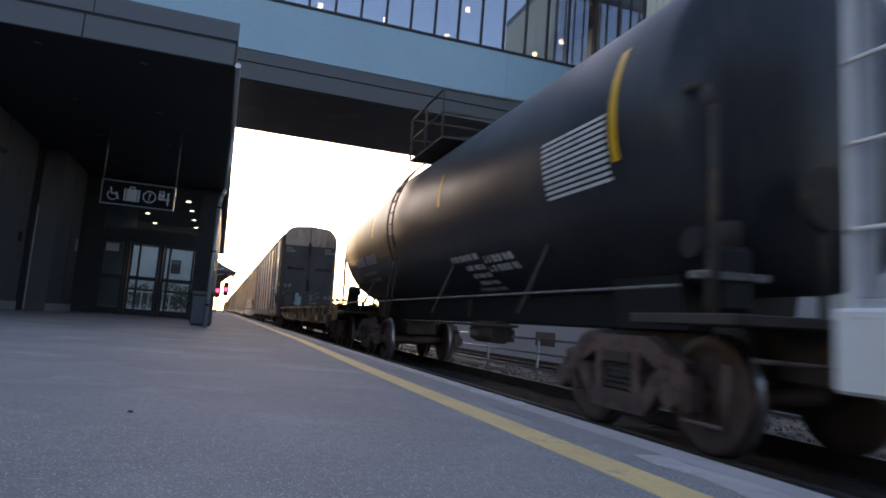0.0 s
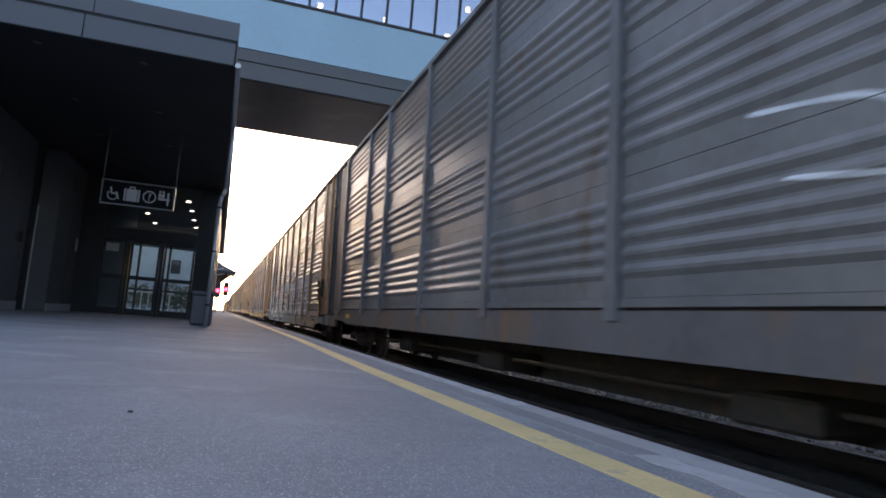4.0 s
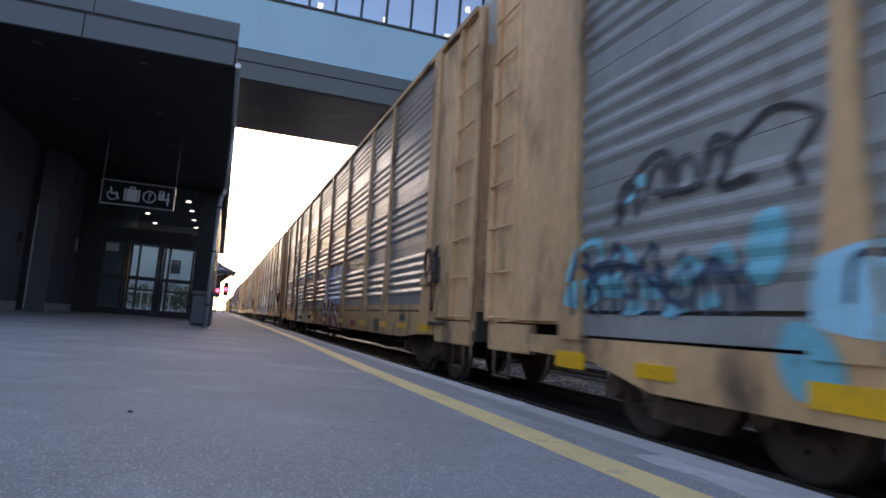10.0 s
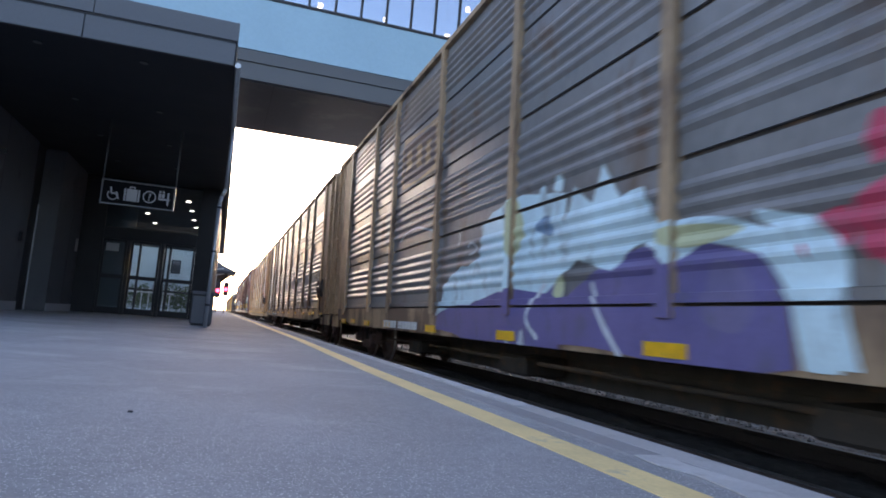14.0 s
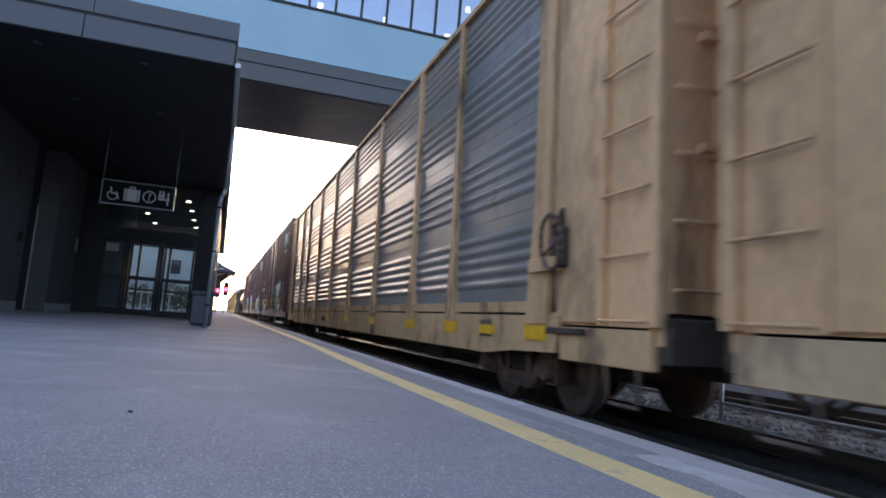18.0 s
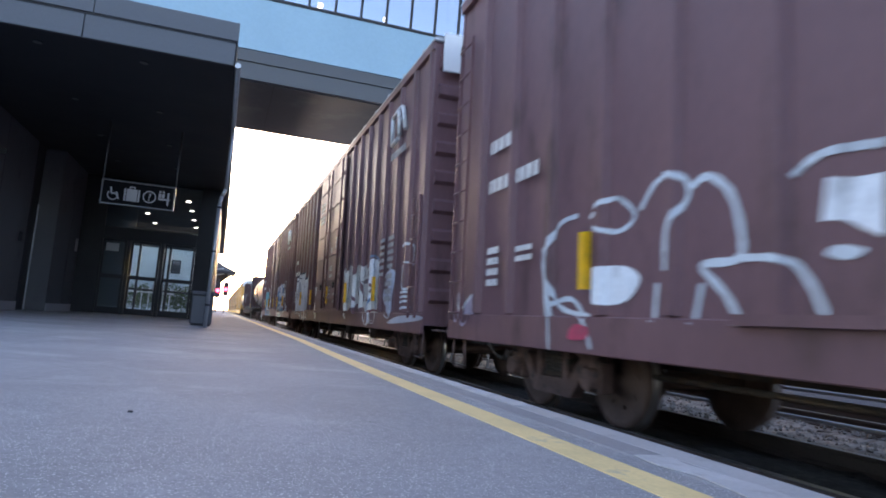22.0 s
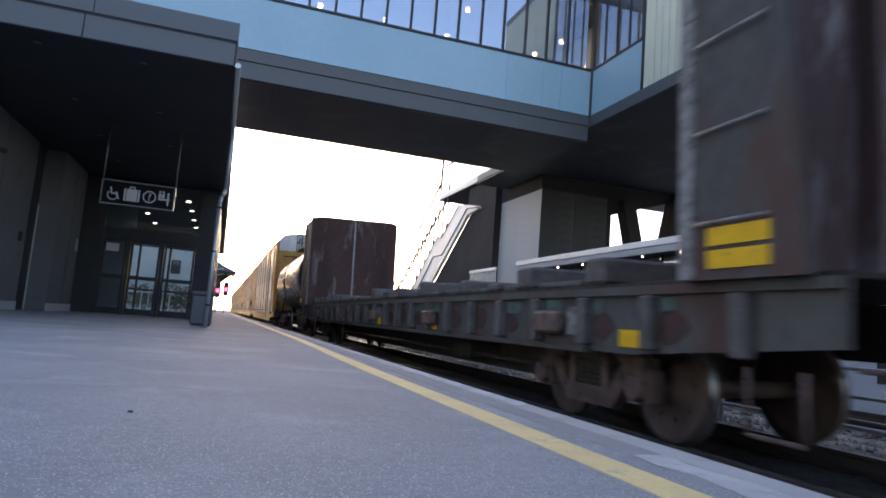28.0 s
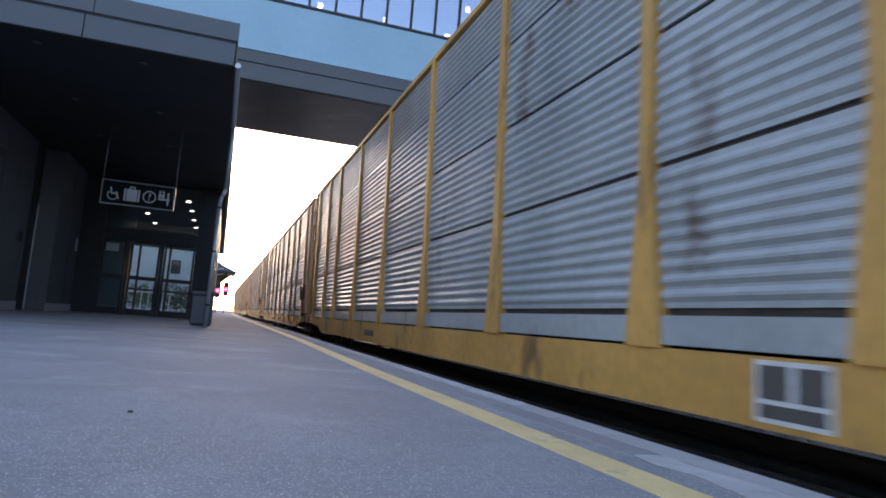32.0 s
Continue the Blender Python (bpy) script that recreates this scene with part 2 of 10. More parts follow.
solid("ground", bm, M["earth"], "dusty brown ground running to the horizon", "ground", "structure")

bm = B()
rng = random.Random(4)
nx, ny = 46, 150
X0, X1, Y0, Y1 = EDGE + 0.06, 11.3, -8.0, 52.0
grid = []
for j in range(ny + 1):
    row = []
    for i in range(nx + 1):
        x, y = X0 + (X1 - X0) * i / nx, Y0 + (Y1 - Y0) * j / ny
        lift = 0.10 * math.exp(-((x - 6.75) / 0.55) ** 2) + (0.05 if 3.2 < x < 6.1 or 8.0 < x < 10.6 else 0)
        row.append(bm.verts.new((x, y, BED + lift + rng.uniform(-0.03, 0.03))))
    grid.append(row)
for j in range(ny):
    for i in range(nx):
        f = bm.faces.new((grid[j][i], grid[j][i + 1], grid[j + 1][i + 1], grid[j + 1][i]))
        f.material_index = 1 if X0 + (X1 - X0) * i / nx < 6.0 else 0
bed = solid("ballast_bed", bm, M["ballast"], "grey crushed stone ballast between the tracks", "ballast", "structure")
# darker copy fills the strip under the train, shade put into colour
bed.data.materials.append(M["shaded_ballast"])
bm = B()
box(bm, EDGE + 0.06, 11.3, 52.0, 900, -0.9, BED + 0.02)
box(bm, EDGE + 0.06, 11.3, -300, -8.0, -0.9, BED + 0.02)
solid("ballast_far", bm, M["ballast"], "grey ballast of the distant line", "ballast", "structure")

# loose stones near the fence
bm = B()
for i in range(5200):
    y = 1.0 + 26.0 * rng.random() ** 1.6
    x = rng.uniform(6.0, 8.4)
    s = rng.uniform(0.018, 0.045)
    lift = 0.10 * math.exp(-((x - 6.75) / 0.55) ** 2) + (0.05 if x < 6.1 or x > 8.0 else 0)
    c = Vector((x, y, BED + lift + s * 0.35))
    vs = [bm.verts.new(c + Vector((a * s * rng.uniform(.6, 1.2), b * s * rng.uniform(.6, 1.2), d * s * rng.uniform(.6, 1.1)))) for a, b, d in ((1, 0, 0), (-1, 0, 0), (0, 1, 0), (0, -1, 0), (0, 0, 1), (0, 0, -1))]
    for f in ((0, 2, 4), (2, 1, 4), (1, 3, 4), (3, 0, 4), (2, 0, 5), (1, 2, 5), (3, 1, 5), (0, 3, 5)):
        bm.faces.new([vs[k] for k in f])
solid("ballast_stones", bm, M["ballast"], "loose angular ballast stones", "stones", "stuff")

# platform slab, with the strips along its edge as pieces
bm = B()
box(bm, -60, 1.50, -40, 420, -0.30, 0.0)
platform = solid("platform", bm, M["concrete"], "grey concrete station platform with fine aggregate", "platform", "structure")
bm = B()
box(bm, 1.30, EDGE - 0.08, -40, 420, -1.0, -0.31)
solid("platform_wall", bm, M["coping"], "concrete wall under the platform edge", "wall", "structure")
bm = B()
run_of = [(1.295, -40.0), (1.295, 5.5), (1.33, 8.0), (1.40, 12.0), (1.42, 420.0)]     # its middle, not quite parallel to the edge
prism(bm, [(x - 0.08, y) for x, y in run_of] + [(x + 0.08, y) for x, y in run_of[::-1]], "z", 0.0, 0.004)
solid("safety_line", bm, M["yellow_line"], "worn yellow painted line along the platform edge", "line", "structure")
slab = B()
bevbox(slab, 0, 0.165, 0.006, 2.394, -0.30, 0.002, 0.008)
slab_me = mesh_of("coping_slab", slab, M["coping"])
strip = B()
bevbox(strip, 0, 0.155, 0.004, 2.396, -0.28, 0.004, 0.006)
strip_me = mesh_of("edge_tile", strip, M["edge_tile"])
for k in range(70):
    y = -6.51 + 2.4 * k
    shared("coping_slab", slab_me, platform, pose(1.66, y, 0))
    shared("edge_tile", strip_me, platform, pose(1.502, y, 0))
for x0, x1, y0, y1 in ((1.515, 1.65, 0.9, 2.15), (1.675, 1.79, 3.55, 4.9), (1.68, 1.78, 4.95, 6.2), (1.69, 1.77, 7.4, 8.6)):
    wob = random.Random(int(y0 * 10))
    pts = [(x0 + wob.uniform(-.03, .02), y0 + (y1 - y0) * k / 8) for k in range(9)] + [(x1 + wob.uniform(-.03, .02), y1 - (y1 - y0) * k / 8) for k in range(9)]
    part("worn_patch", one(prism, pts, "z", 0.003, 0.0075), M["tile"], platform, "pale worn patch on the edge slabs")
bm = B()
box(bm, 1.502, EDGE, 161.5, 420, -0.3, 0.0)
box(bm, 1.502, EDGE, -40, -6.6, -0.3, 0.0)
part("coping_far", bm, M["coping"], platform)


# ---- tracks ----
def track(name, x, z, lean, label, y0, y1):
    t = thing(name, label, "track", "railway tracks", "structure")
    t.matrix_basis = pose(x, 0, z, 0, lean, 0)
    prof = [(-0.075, -0.18), (0.075, -0.18), (0.075, -0.165), (0.012, -0.14), (0.012, -0.045), (0.036, -0.035), (0.036, -0.004), (-0.036, -0.004), (-0.036, -0.035), (-0.012, -0.045), (-0.012, -0.14), (-0.075, -0.165)]
    for s in (-1, 1):
        r = part("rail", one(prism, [(s * 0.753 + u, v) for u, v in prof], "y", y0, y1), M["rail"], t)
        part("rail_head", one(box, s * 0.753 - 0.034, s * 0.753 + 0.034, y0, y1, -0.004, 0.0), M["rail_top"], r, "polished running surface")
    tie = one(bevbox, -1.3, 1.3, -0.11, 0.11, -0.34, -0.182, 0.01)
    me = mesh_of("sleeper", tie, M["tie"])
    for k in range(90):
        shared("sleeper", me, t, pose(0, -3 + 0.53 * k, 0, 0, 0, rng.uniform(-1, 1)))
    return t


track("near_track", TRACK_X, RAIL_Z, LEAN, "canted near track with worn steel rails on dark sleepers", -250, 900)
track("far_track", 9.25, -0.40, 0, "second track behind the fence with rusty rails", -60, 500)

# low fence between the tracks
fence = thing("track_fence", "low galvanised fence of posts and rails between the tracks", "fence", at=(6.55, 0, 0))
for k in range(14):
    y = 1.9 + 2.75 * k
    bm = B()
    tube(bm, (0, y, -0.75), (0, y, 0.34), 0.032, 8)
    box(bm, -0.05, 0.05, y - 0.05, y + 0.05, -0.56, -0.54)
    part("post", bm, M["steel"], fence)
for z in (-0.30, 0.02, 0.32):
    part("fence_rail", one(tube, (0, -2, z), (0, 39, z), 0.022, 8), M["steel"], fence)

# far wall behind the second track, with its platform
bm = B()
box(bm, 11.3, 11.6, -20, 120, -1.0, 0.75)
wfp = solid("wall_far_platform", bm, M["block"], "pale concrete wall of the opposite platform", "wall", "structure")
for k in range(12):
    y = 4.0 + 3.4 * k
    part("window", one(box, 11.285, 11.3, y, y + 1.5, 0.02, 0.52), M["dark"], wfp)
bm = B()
box(bm, 11.6, 40, -20, 120, -0.6, 0.30)
solid("far_platform", bm, M["concrete"], "concrete surface of the opposite platform", "platform", "structure")

# ---- station building beside the platform ----
CY, CZ = 11.34, 4.5      # front and underside of the canopy
canopy = thing("canopy", "long flat platform canopy with grey metal fascia and dark soffit", "canopy", kind="structure")
part("soffit", one(box, -14, -0.24, CY + 0.06, 52, CZ + 0.02, CZ + 0.14), M["soffit"], canopy)
for x0, x1 in ((-14, -7.3), (-7.29, -5.0), (-4.99, -2.53), (-2.515, -0.23)):
    part("fascia_panel", one(bevbox, x0, x1, CY, CY + 0.06, CZ, CZ + 0.385, 0.006), M["fascia"], canopy)
for x0, x1 in ((-14, -4.6), (-4.595, -2.41), (-2.40, -0.20)):
    part("upper_fascia", one(bevbox, x0, x1, CY - 0.03, CY + 0.06, CZ + 0.42, CZ + 0.74, 0.006), M["fascia"], canopy)
part("drip_edge", one(box, -14, -0.21, CY - 0.005, CY + 0.055, CZ + 0.385, CZ + 0.42), M["dark"], canopy)
for k in range(12):
    y0 = CY + 0.065 + 3.39 * k
    part("side_fascia", one(bevbox, -0.245, -0.21, y0, y0 + 3.38, CZ, CZ + 0.74, 0.005), M["dark"], canopy)
part("roof_deck", one(box, -14, -0.25, CY + 0.06, 52, CZ + 0.16, CZ + 0.72), M["fascia"], canopy)
part("edge_gutter", one(tube, (-0.16, CY + 0.1, CZ + 0.05), (-0.16, 52, CZ + 0.05), 0.05, 8), M["steel"], canopy)
for k, (x, y) in enumerate(((-1.69, 12.07), (-3.29, 12.0), (-3.31, 15.08), (-1.68, 15.06), (-1.68, 18.1), (-3.3, 18.1), (-1.68, 21.1), (-3.3, 21.1))):
    d = thing("downlight", "round recessed downlight, switched off, in the dark soffit", "downlight", "canopy downlights", at=(x, y, CZ + 0.02))
    part("trim_ring", one(tube, (0, 0, -0.012), (0, 0, 0.012), 0.09, 18), M["dark"], d)
    part("lens", one(tube, (0, 0, -0.016), (0, 0, -0.011), 0.065, 18), M["bright_frame"], d)

# side wall with its pilaster
bm = B()
box(bm, -5.5, -5.05, 9.5, 19.95, -0.2, CZ)
solid("wall_side", bm, M["wall"], "grey panel side wall of the station under the canopy", "wall", "structure")
bm = B()
box(bm, -5.6, -4.55, 20.75, 24.4, -0.2, CZ)
solid("wall_corner", bm, M["wall"], "grey panel wall beside the entrance", "wall", "structure")
pil = thing("pilaster", "dark steel column in the station wall", "column")
part("shaft", one(bevbox, -5.42, -5.05, 19.98, 20.72, 0.0, CZ, 0.02), M["dark"], pil)
part("corner_trim", one(box, -5.06, -5.025, 20.66, 20.73, 0.0, 2.9), M["steel"], pil, "bright steel corner strip")
bb = thing("baseboard", "pale base strip along the wall", "baseboard", kind="structure")
part("strip", one(bevbox, -5.05, -5.02, 9.5, 19.9, 0, 0.22, 0.005), M["block"], bb)
part("strip", one(bevbox, -4.55, -4.52, 20.8, 24.3, 0, 0.22, 0.005), M["block"], bb)
for y in (12.2, 14.8, 17.4):
    part("joint", one(box, -5.052, -5.046, y, y + 0.02, 0.22, CZ), M["dark"], bb)
part("joint", one(box, -4.552, -4.546, 22.6, 22.62, 0.22, CZ), M["dark"], bb)
cam_ = thing("wall_camera", "small dark security camera on the wall", "camera")
part("bracket", one(box, -5.05, -4.95, 17.0, 17.08, 3.55, 3.62), M["dark"], cam_)
part("housing", one(tube, (-4.93, 16.9, 3.56), (-4.86, 16.55, 3.5), 0.07, 12), M["dark"], cam_)
reader = thing("door_intercom", "dark wall intercom box", "intercom")
part("case", one(bevbox, -5.05, -4.98, 19.3, 19.44, 1.75, 2.0, 0.01), M["dark"], reader)
lev = thing("wall_light", "narrow wall light strip", "lamp")
part("housing", one(bevbox, -4.55, -4.49, 23.5, 23.58, 1.9, 2.3, 0.006), M["steel"], lev)

# entrance wall: frame, doors, transom
DY = 24.0
ent = thing("door_1", "dark aluminium entrance with double glass doors and transom", "door", kind="structure")
for x0, x1 in ((-4.55, -3.86), (-0.98, -0.36)):
    part("jamb", one(bevbox, x0, x1, DY - 0.06, DY + 0.12, 0, CZ, 0.008), M["dark"], ent)
for x in (-3.05, -2.02):
    part("mullion", one(bevbox, x - 0.055, x + 0.055, DY - 0.04, DY + 0.08, 0, 2.52, 0.006), M["dark"], ent)
part("header", one(bevbox, -3.86, -0.98, DY - 0.05, DY + 0.1, 2.47, 2.86, 0.008), M["dark"], ent)
for x0, x1 in ((-3.86, -3.105), (-2.995, -2.075), (-1.965, -0.98)):
    leaf = part("door_leaf", one(box, x0 + 0.01, x0 + 0.08, DY, DY + 0.05, 0.02, 2.46), M["dark"], ent)
    part("stile", one(box, x1 - 0.08, x1 - 0.01, DY, DY + 0.05, 0.02, 2.46), M["dark"], leaf)
    part("top_rail", one(box, x0 + 0.08, x1 - 0.08, DY, DY + 0.05, 2.38, 2.46), M["dark"], leaf)
    part("bottom_rail", one(box, x0 + 0.08, x1 - 0.08, DY, DY + 0.05, 0.02, 0.22), M["dark"], leaf)
    part("mid_rail", one(box, x0 + 0.08, x1 - 0.08, DY - 0.005, DY + 0.045, 1.18, 1.30), M["dark"], leaf)
    for z0, z1 in ((0.22, 1.18), (1.30, 2.38)):
        g = part("pane", one(box, x0 + 0.08, x1 - 0.08, DY + 0.018, DY + 0.03, z0, z1), M["door_glass"], leaf)
        g.visible_shadow = False
g = part("transom_pane", one(box, -3.86, -0.98, DY + 0.02, DY + 0.03, 2.86, CZ), M["door_glass"], ent)
g.visible_shadow = False
# screen added behind the left leaf to dim what shows through it
part("dimming_screen", one(bevbox, -4.4, -3.12, DY + 1.6, DY + 1.68, 0.0, CZ - 0.07, 0.01), M["fascia"], ent, "grey screen added behind the glass to darken the left leaf")
for x in (-2.16, -1.88):
    part("pull_handle", one(tube, (x, DY - 0.06, 0.85), (x, DY - 0.06, 1.15), 0.015, 8), M["steel"], ent)
part("notice", one(box, -3.74, -3.36, DY - 0.004, DY + 0.016, 2.06, 2.32), M["pale"], ent, "white paper notice on the glass")

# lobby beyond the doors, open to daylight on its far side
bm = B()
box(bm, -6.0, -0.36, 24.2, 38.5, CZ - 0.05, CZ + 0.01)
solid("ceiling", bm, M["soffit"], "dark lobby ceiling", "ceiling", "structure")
# side walls coloured dark to keep down the sunlight inside the lobby
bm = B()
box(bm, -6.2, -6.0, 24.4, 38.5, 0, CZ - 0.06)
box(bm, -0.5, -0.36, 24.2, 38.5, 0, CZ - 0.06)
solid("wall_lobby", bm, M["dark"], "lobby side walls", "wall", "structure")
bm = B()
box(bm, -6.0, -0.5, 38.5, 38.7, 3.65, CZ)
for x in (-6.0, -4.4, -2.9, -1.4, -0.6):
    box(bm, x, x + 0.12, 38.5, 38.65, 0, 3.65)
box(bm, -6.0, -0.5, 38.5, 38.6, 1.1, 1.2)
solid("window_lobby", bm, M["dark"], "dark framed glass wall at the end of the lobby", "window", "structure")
for k, (x, y) in enumerate(((-1.57, 26.89), (-1.54, 29.45), (-1.57, 32.4), (-3.51, 31.9), (-5.17, 31.5), (-3.5, 27.6), (-1.57, 35.4), (-3.5, 35.4))):
    d = thing("ceiling_light", "round warm ceiling light in the lobby", "ceiling light", "lobby lights", at=(x, y, CZ - 0.06))
    part("ring", one(tube, (0, 0, -0.02), (0, 0, 0.01), 0.11, 16), M["steel"], d)
    part("diffuser", one(tube, (0, 0, -0.03), (0, 0, -0.02), 0.085, 16), M["lamp"], d)

# what shows through the lobby: pale house, hedge, white fence
# unseen wall, added so that the door glass mirrors no bright sky
bm = B()
box(bm, -45, -2.6, -34, -33, -0.2, 11)
solid("wall_back", bm, M["dark"], "unseen dark wall added behind the platform to block the sky", "wall", "structure")
house = thing("pale_house", "pale rendered house with a small window beyond the lobby", "house", at=(-7.8, 62, 0))
part("wall", one(box, -5, 5.2, 0, 6, 0, 6.0), M["render"], house)
part("roof", one(prism, [(-5.4, 6.0), (5.6, 6.0), (0.1, 8.0)], "y", -0.3, 6.3), M["fascia"], house)
w = part("window", one(box, 3.4, 4.2, -0.05, 0.02, 3.2, 4.4), M["dark"], house)
part("pane", one(box, 3.5, 4.1, -0.06, -0.045, 3.3, 4.3), M["glass"], w)


def leafy(bm, c, r, n, s, rg):
    for i in range(n):
        v = Vector((rg.gauss(0, 1), rg.gauss(0, 1), rg.gauss(0, 1))).normalized() * rg.random() ** 0.45
        p = Vector(c) + Vector((v.x * r[0], v.y * r[1], v.z * r[2]))
        a = Vector((rg.uniform(-1, 1), rg.uniform(-1, 1), rg.uniform(-1, 1))).normalized()
        b = a.cross(Vector((rg.uniform(-1, 1), rg.uniform(-1, 1), rg.uniform(-1, 1)))).normalized()
        k = s * rg.uniform(0.6, 1.3)
        bm.faces.new([bm.verts.new(p + a * k), bm.verts.new(p + b * k * 0.6), bm.verts.new(p - a * k), bm.verts.new(p - b * k * 0.6)])


bm = B()
for x in (-6.5, -5.6, -4.9, -4.0, -3.3, -2.7, -2.0):
    leafy(bm, (x, 50 + rng.uniform(-1, 1), 0.9), (0.7, 0.6, 0.9 + rng.random() * 0.7), 420, 0.09, rng)
solid("hedge", bm, M["leaf"], "loose green hedge outside the lobby", "hedge", kind="stuff")
wf = thing("garden_fence", "white painted picket fence beyond the hedge", "fence", at=(-4.5, 46, 0))
for k in range(9):
    part("picket", one(bevbox, -2 + k * 0.42, -1.93 + k * 0.42, 0, 0.04, 0, 1.5, 0.01), M["white"], wf)
part("fence_rail", one(box, -2.1, 1.6, 0.04, 0.08, 1.1, 1.2), M["white"], wf)

# hanging sign
sign = thing("hanging_sign", "black hanging sign with white pictograms and frame", "sign", at=(-2.06, 16.56, 2.60))
part("panel", one(bevbox, -0.76, 0.76, -0.05, 0.05, 0.03, 0.55, 0.01), M["black_sign"], sign)
for nme, a in (("top_frame", (-0.78, 0.78, -0.06, 0.06, 0.545, 0.57)), ("bottom_frame", (-0.78, 0.78, -0.06, 0.06, 0.01, 0.035)), ("side_frame", (-0.785, -0.755, -0.06, 0.06, 0.01, 0.57)), ("side_frame", (0.755, 0.785, -0.06, 0.06, 0.01, 0.57))):
    part(nme, one(box, *a), M["bright_frame"], sign)
for x in (-0.77, 0.77):
    part("hanger", one(tube, (x, 0, 0.57), (x, 0, CZ - 2.58), 0.02, 8), M["bright_frame"], sign)
# pictograms: wheeled seat, suitcase, question mark, ticket stand
bm = B()
for i in range(20):
    a0, a1 = 2.4 + i * 0.24, 2.4 + (i + 1) * 0.24
    if a1 < 7.2:
        tube(bm, (-0.53 + 0.105 * math.cos(a0), -0.056, 0.22 + 0.105 * math.sin(a0)), (-0.53 + 0.105 * math.cos(a1), -0.056, 0.22 + 0.105 * math.sin(a1)), 0.014, 6)
path_tube(bm, [(-0.58, -0.056, 0.40), (-0.56, -0.056, 0.26), (-0.46, -0.056, 0.26), (-0.40, -0.056, 0.14)], 0.02, 6)
part("pictogram", bm, M["pale"], sign, "white wheeled-seat symbol")
bm = B()
box(bm, -0.30, -0.26, -0.06, -0.05, 0.12, 0.40)
box(bm, -0.245, -0.02, -0.06, -0.05, 0.12, 0.40)
box(bm, -0.005, 0.035, -0.06, -0.05, 0.12, 0.40)
box(bm, -0.19, -0.17, -0.06, -0.05, 0.40, 0.46)
box(bm, -0.09, -0.07, -0.06, -0.05, 0.40, 0.46)
box(bm, -0.19, -0.07, -0.06, -0.05, 0.44, 0.46)
part("pictogram", bm, M["pale"], sign, "white suitcase symbol")
bm = B()
ra = [[bm.verts.new((0.24 + q * math.cos(i * math.pi / 16), yy, 0.27 + q * math.sin(i * math.pi / 16))) for q, yy in ((0.118, -0.052), (0.118, -0.06), (0.142, -0.06), (0.142, -0.052))] for i in range(32)]
for i in range(32):
    for k in range(4):
        bm.faces.new((ra[i][k], ra[i][(k + 1) % 4], ra[(i + 1) % 32][(k + 1) % 4], ra[(i + 1) % 32][k]))
part("pictogram", bm, M["pale"], sign, "white ring round a question mark")
cu = bpy.data.curves.new("question", 'FONT')
cu.body, cu.size, cu.align_x, cu.extrude = "?", 0.24, 'CENTER', 0.004
tx = new("letter", cu)
dg = bpy.context.evaluated_depsgraph_get()
me = bpy.data.meshes.new_from_object(tx.evaluated_get(dg))
bpy.data.objects.remove(tx)
me.materials.clear()
me.materials.append(M["pale"])
shared("letter", me, sign, pose(0.24, -0.056, 0.185, 90, 0, 0))
bm = B()
for x in (0.46, 0.53):
    tube(bm, (x, -0.056, 0.40), (x + 0.001, -0.056, 0.44), 0.022, 8)
    box(bm, x - 0.03, x + 0.03, -0.06, -0.05, 0.28, 0.38)
box(bm, 0.43, 0.68, -0.06, -0.05, 0.23, 0.27)
box(bm, 0.62, 0.66, -0.06, -0.05, 0.12, 0.42)
part("pictogram", bm, M["pale"], sign, "white ticket counter symbol")

# rain pipes, litter bin, corner post
for k, y in enumerate((15.6,)):
    s = thing("rain_pipe", "galvanised rain pipe under the canopy edge", "pipe", "rain pipes", at=(-0.26, y, 0))
    bm = B()
    path_tube(bm, [(0, 0, 0), (0, 0, 2.75), (0.03, 0, 2.95), (0.10, 0, 3.12), (0.10, 0, CZ + 0.02)], 0.045, 10)
    part("pipe", bm, M["steel"], s)
    for z in (0.5, 1.7, 2.7):
        part("clamp", one(tube, (0, 0, z - 0.02), (0, 0, z + 0.02), 0.056, 10), M["dark"], s)
lb = thing("litter_bin", "grey square metal litter bin beside the rain pipe", "bin", at=(-0.40, 17.09, 0))
part("body", one(bevbox, -0.25, 0.25, -0.25, 0.25, 0.03, 0.72, 0.03), M["fascia"], lb)
part("lid", one(bevbox, -0.27, 0.27, -0.27, 0.27, 0.72, 0.82, 0.03), M["fascia"], lb)
part("plinth", one(box, -0.22, 0.22, -0.22, 0.22, 0, 0.03), M["dark"], lb)

# ---- glazed footbridge ----
BY0, BY1 = 20.0, 25.5
bridge = thing("footbridge", "glazed footbridge over the tracks with pale blue panels", "bridge", kind="structure")
part("fascia_band", one(bevbox, -14, 11.6, BY0, BY0 + 0.12, 7.84, 8.21, 0.01), M["girder"], bridge)
part("fascia_band", one(bevbox, -14, 11.6, BY0 + 0.03, BY0 + 0.15, 7.30, 7.82, 0.01), M["girder"], bridge)
part("shadow_gap", one(box, -14, 11.6, BY0 + 0.05, BY0 + 0.12, 7.82, 7.84), M["dark"], bridge)
part("soffit", one(box, -14, 11.6, BY0 + 0.15, BY1, 7.27, 7.33), M["beam"], bridge)
for k in range(6):
    part("soffit_joint", one(box, -10 + 3.6 * k, -9.97 + 3.6 * k, BY0 + 0.16, BY1 - 0.01, 7.262, 7.27), M["dark"], bridge)
part("rear_fascia", one(box, -14, 11.6, BY1, BY1 + 0.12, 7.27, 8.25), M["girder"], bridge)
part("inner_girder", one(box, -14, 11.6, BY0 + 0.3, BY0 + 0.6, 7.34, 8.2), M["beam"], bridge)
xs = [-14, 8.32, 9.7, 10.4, 11.56]
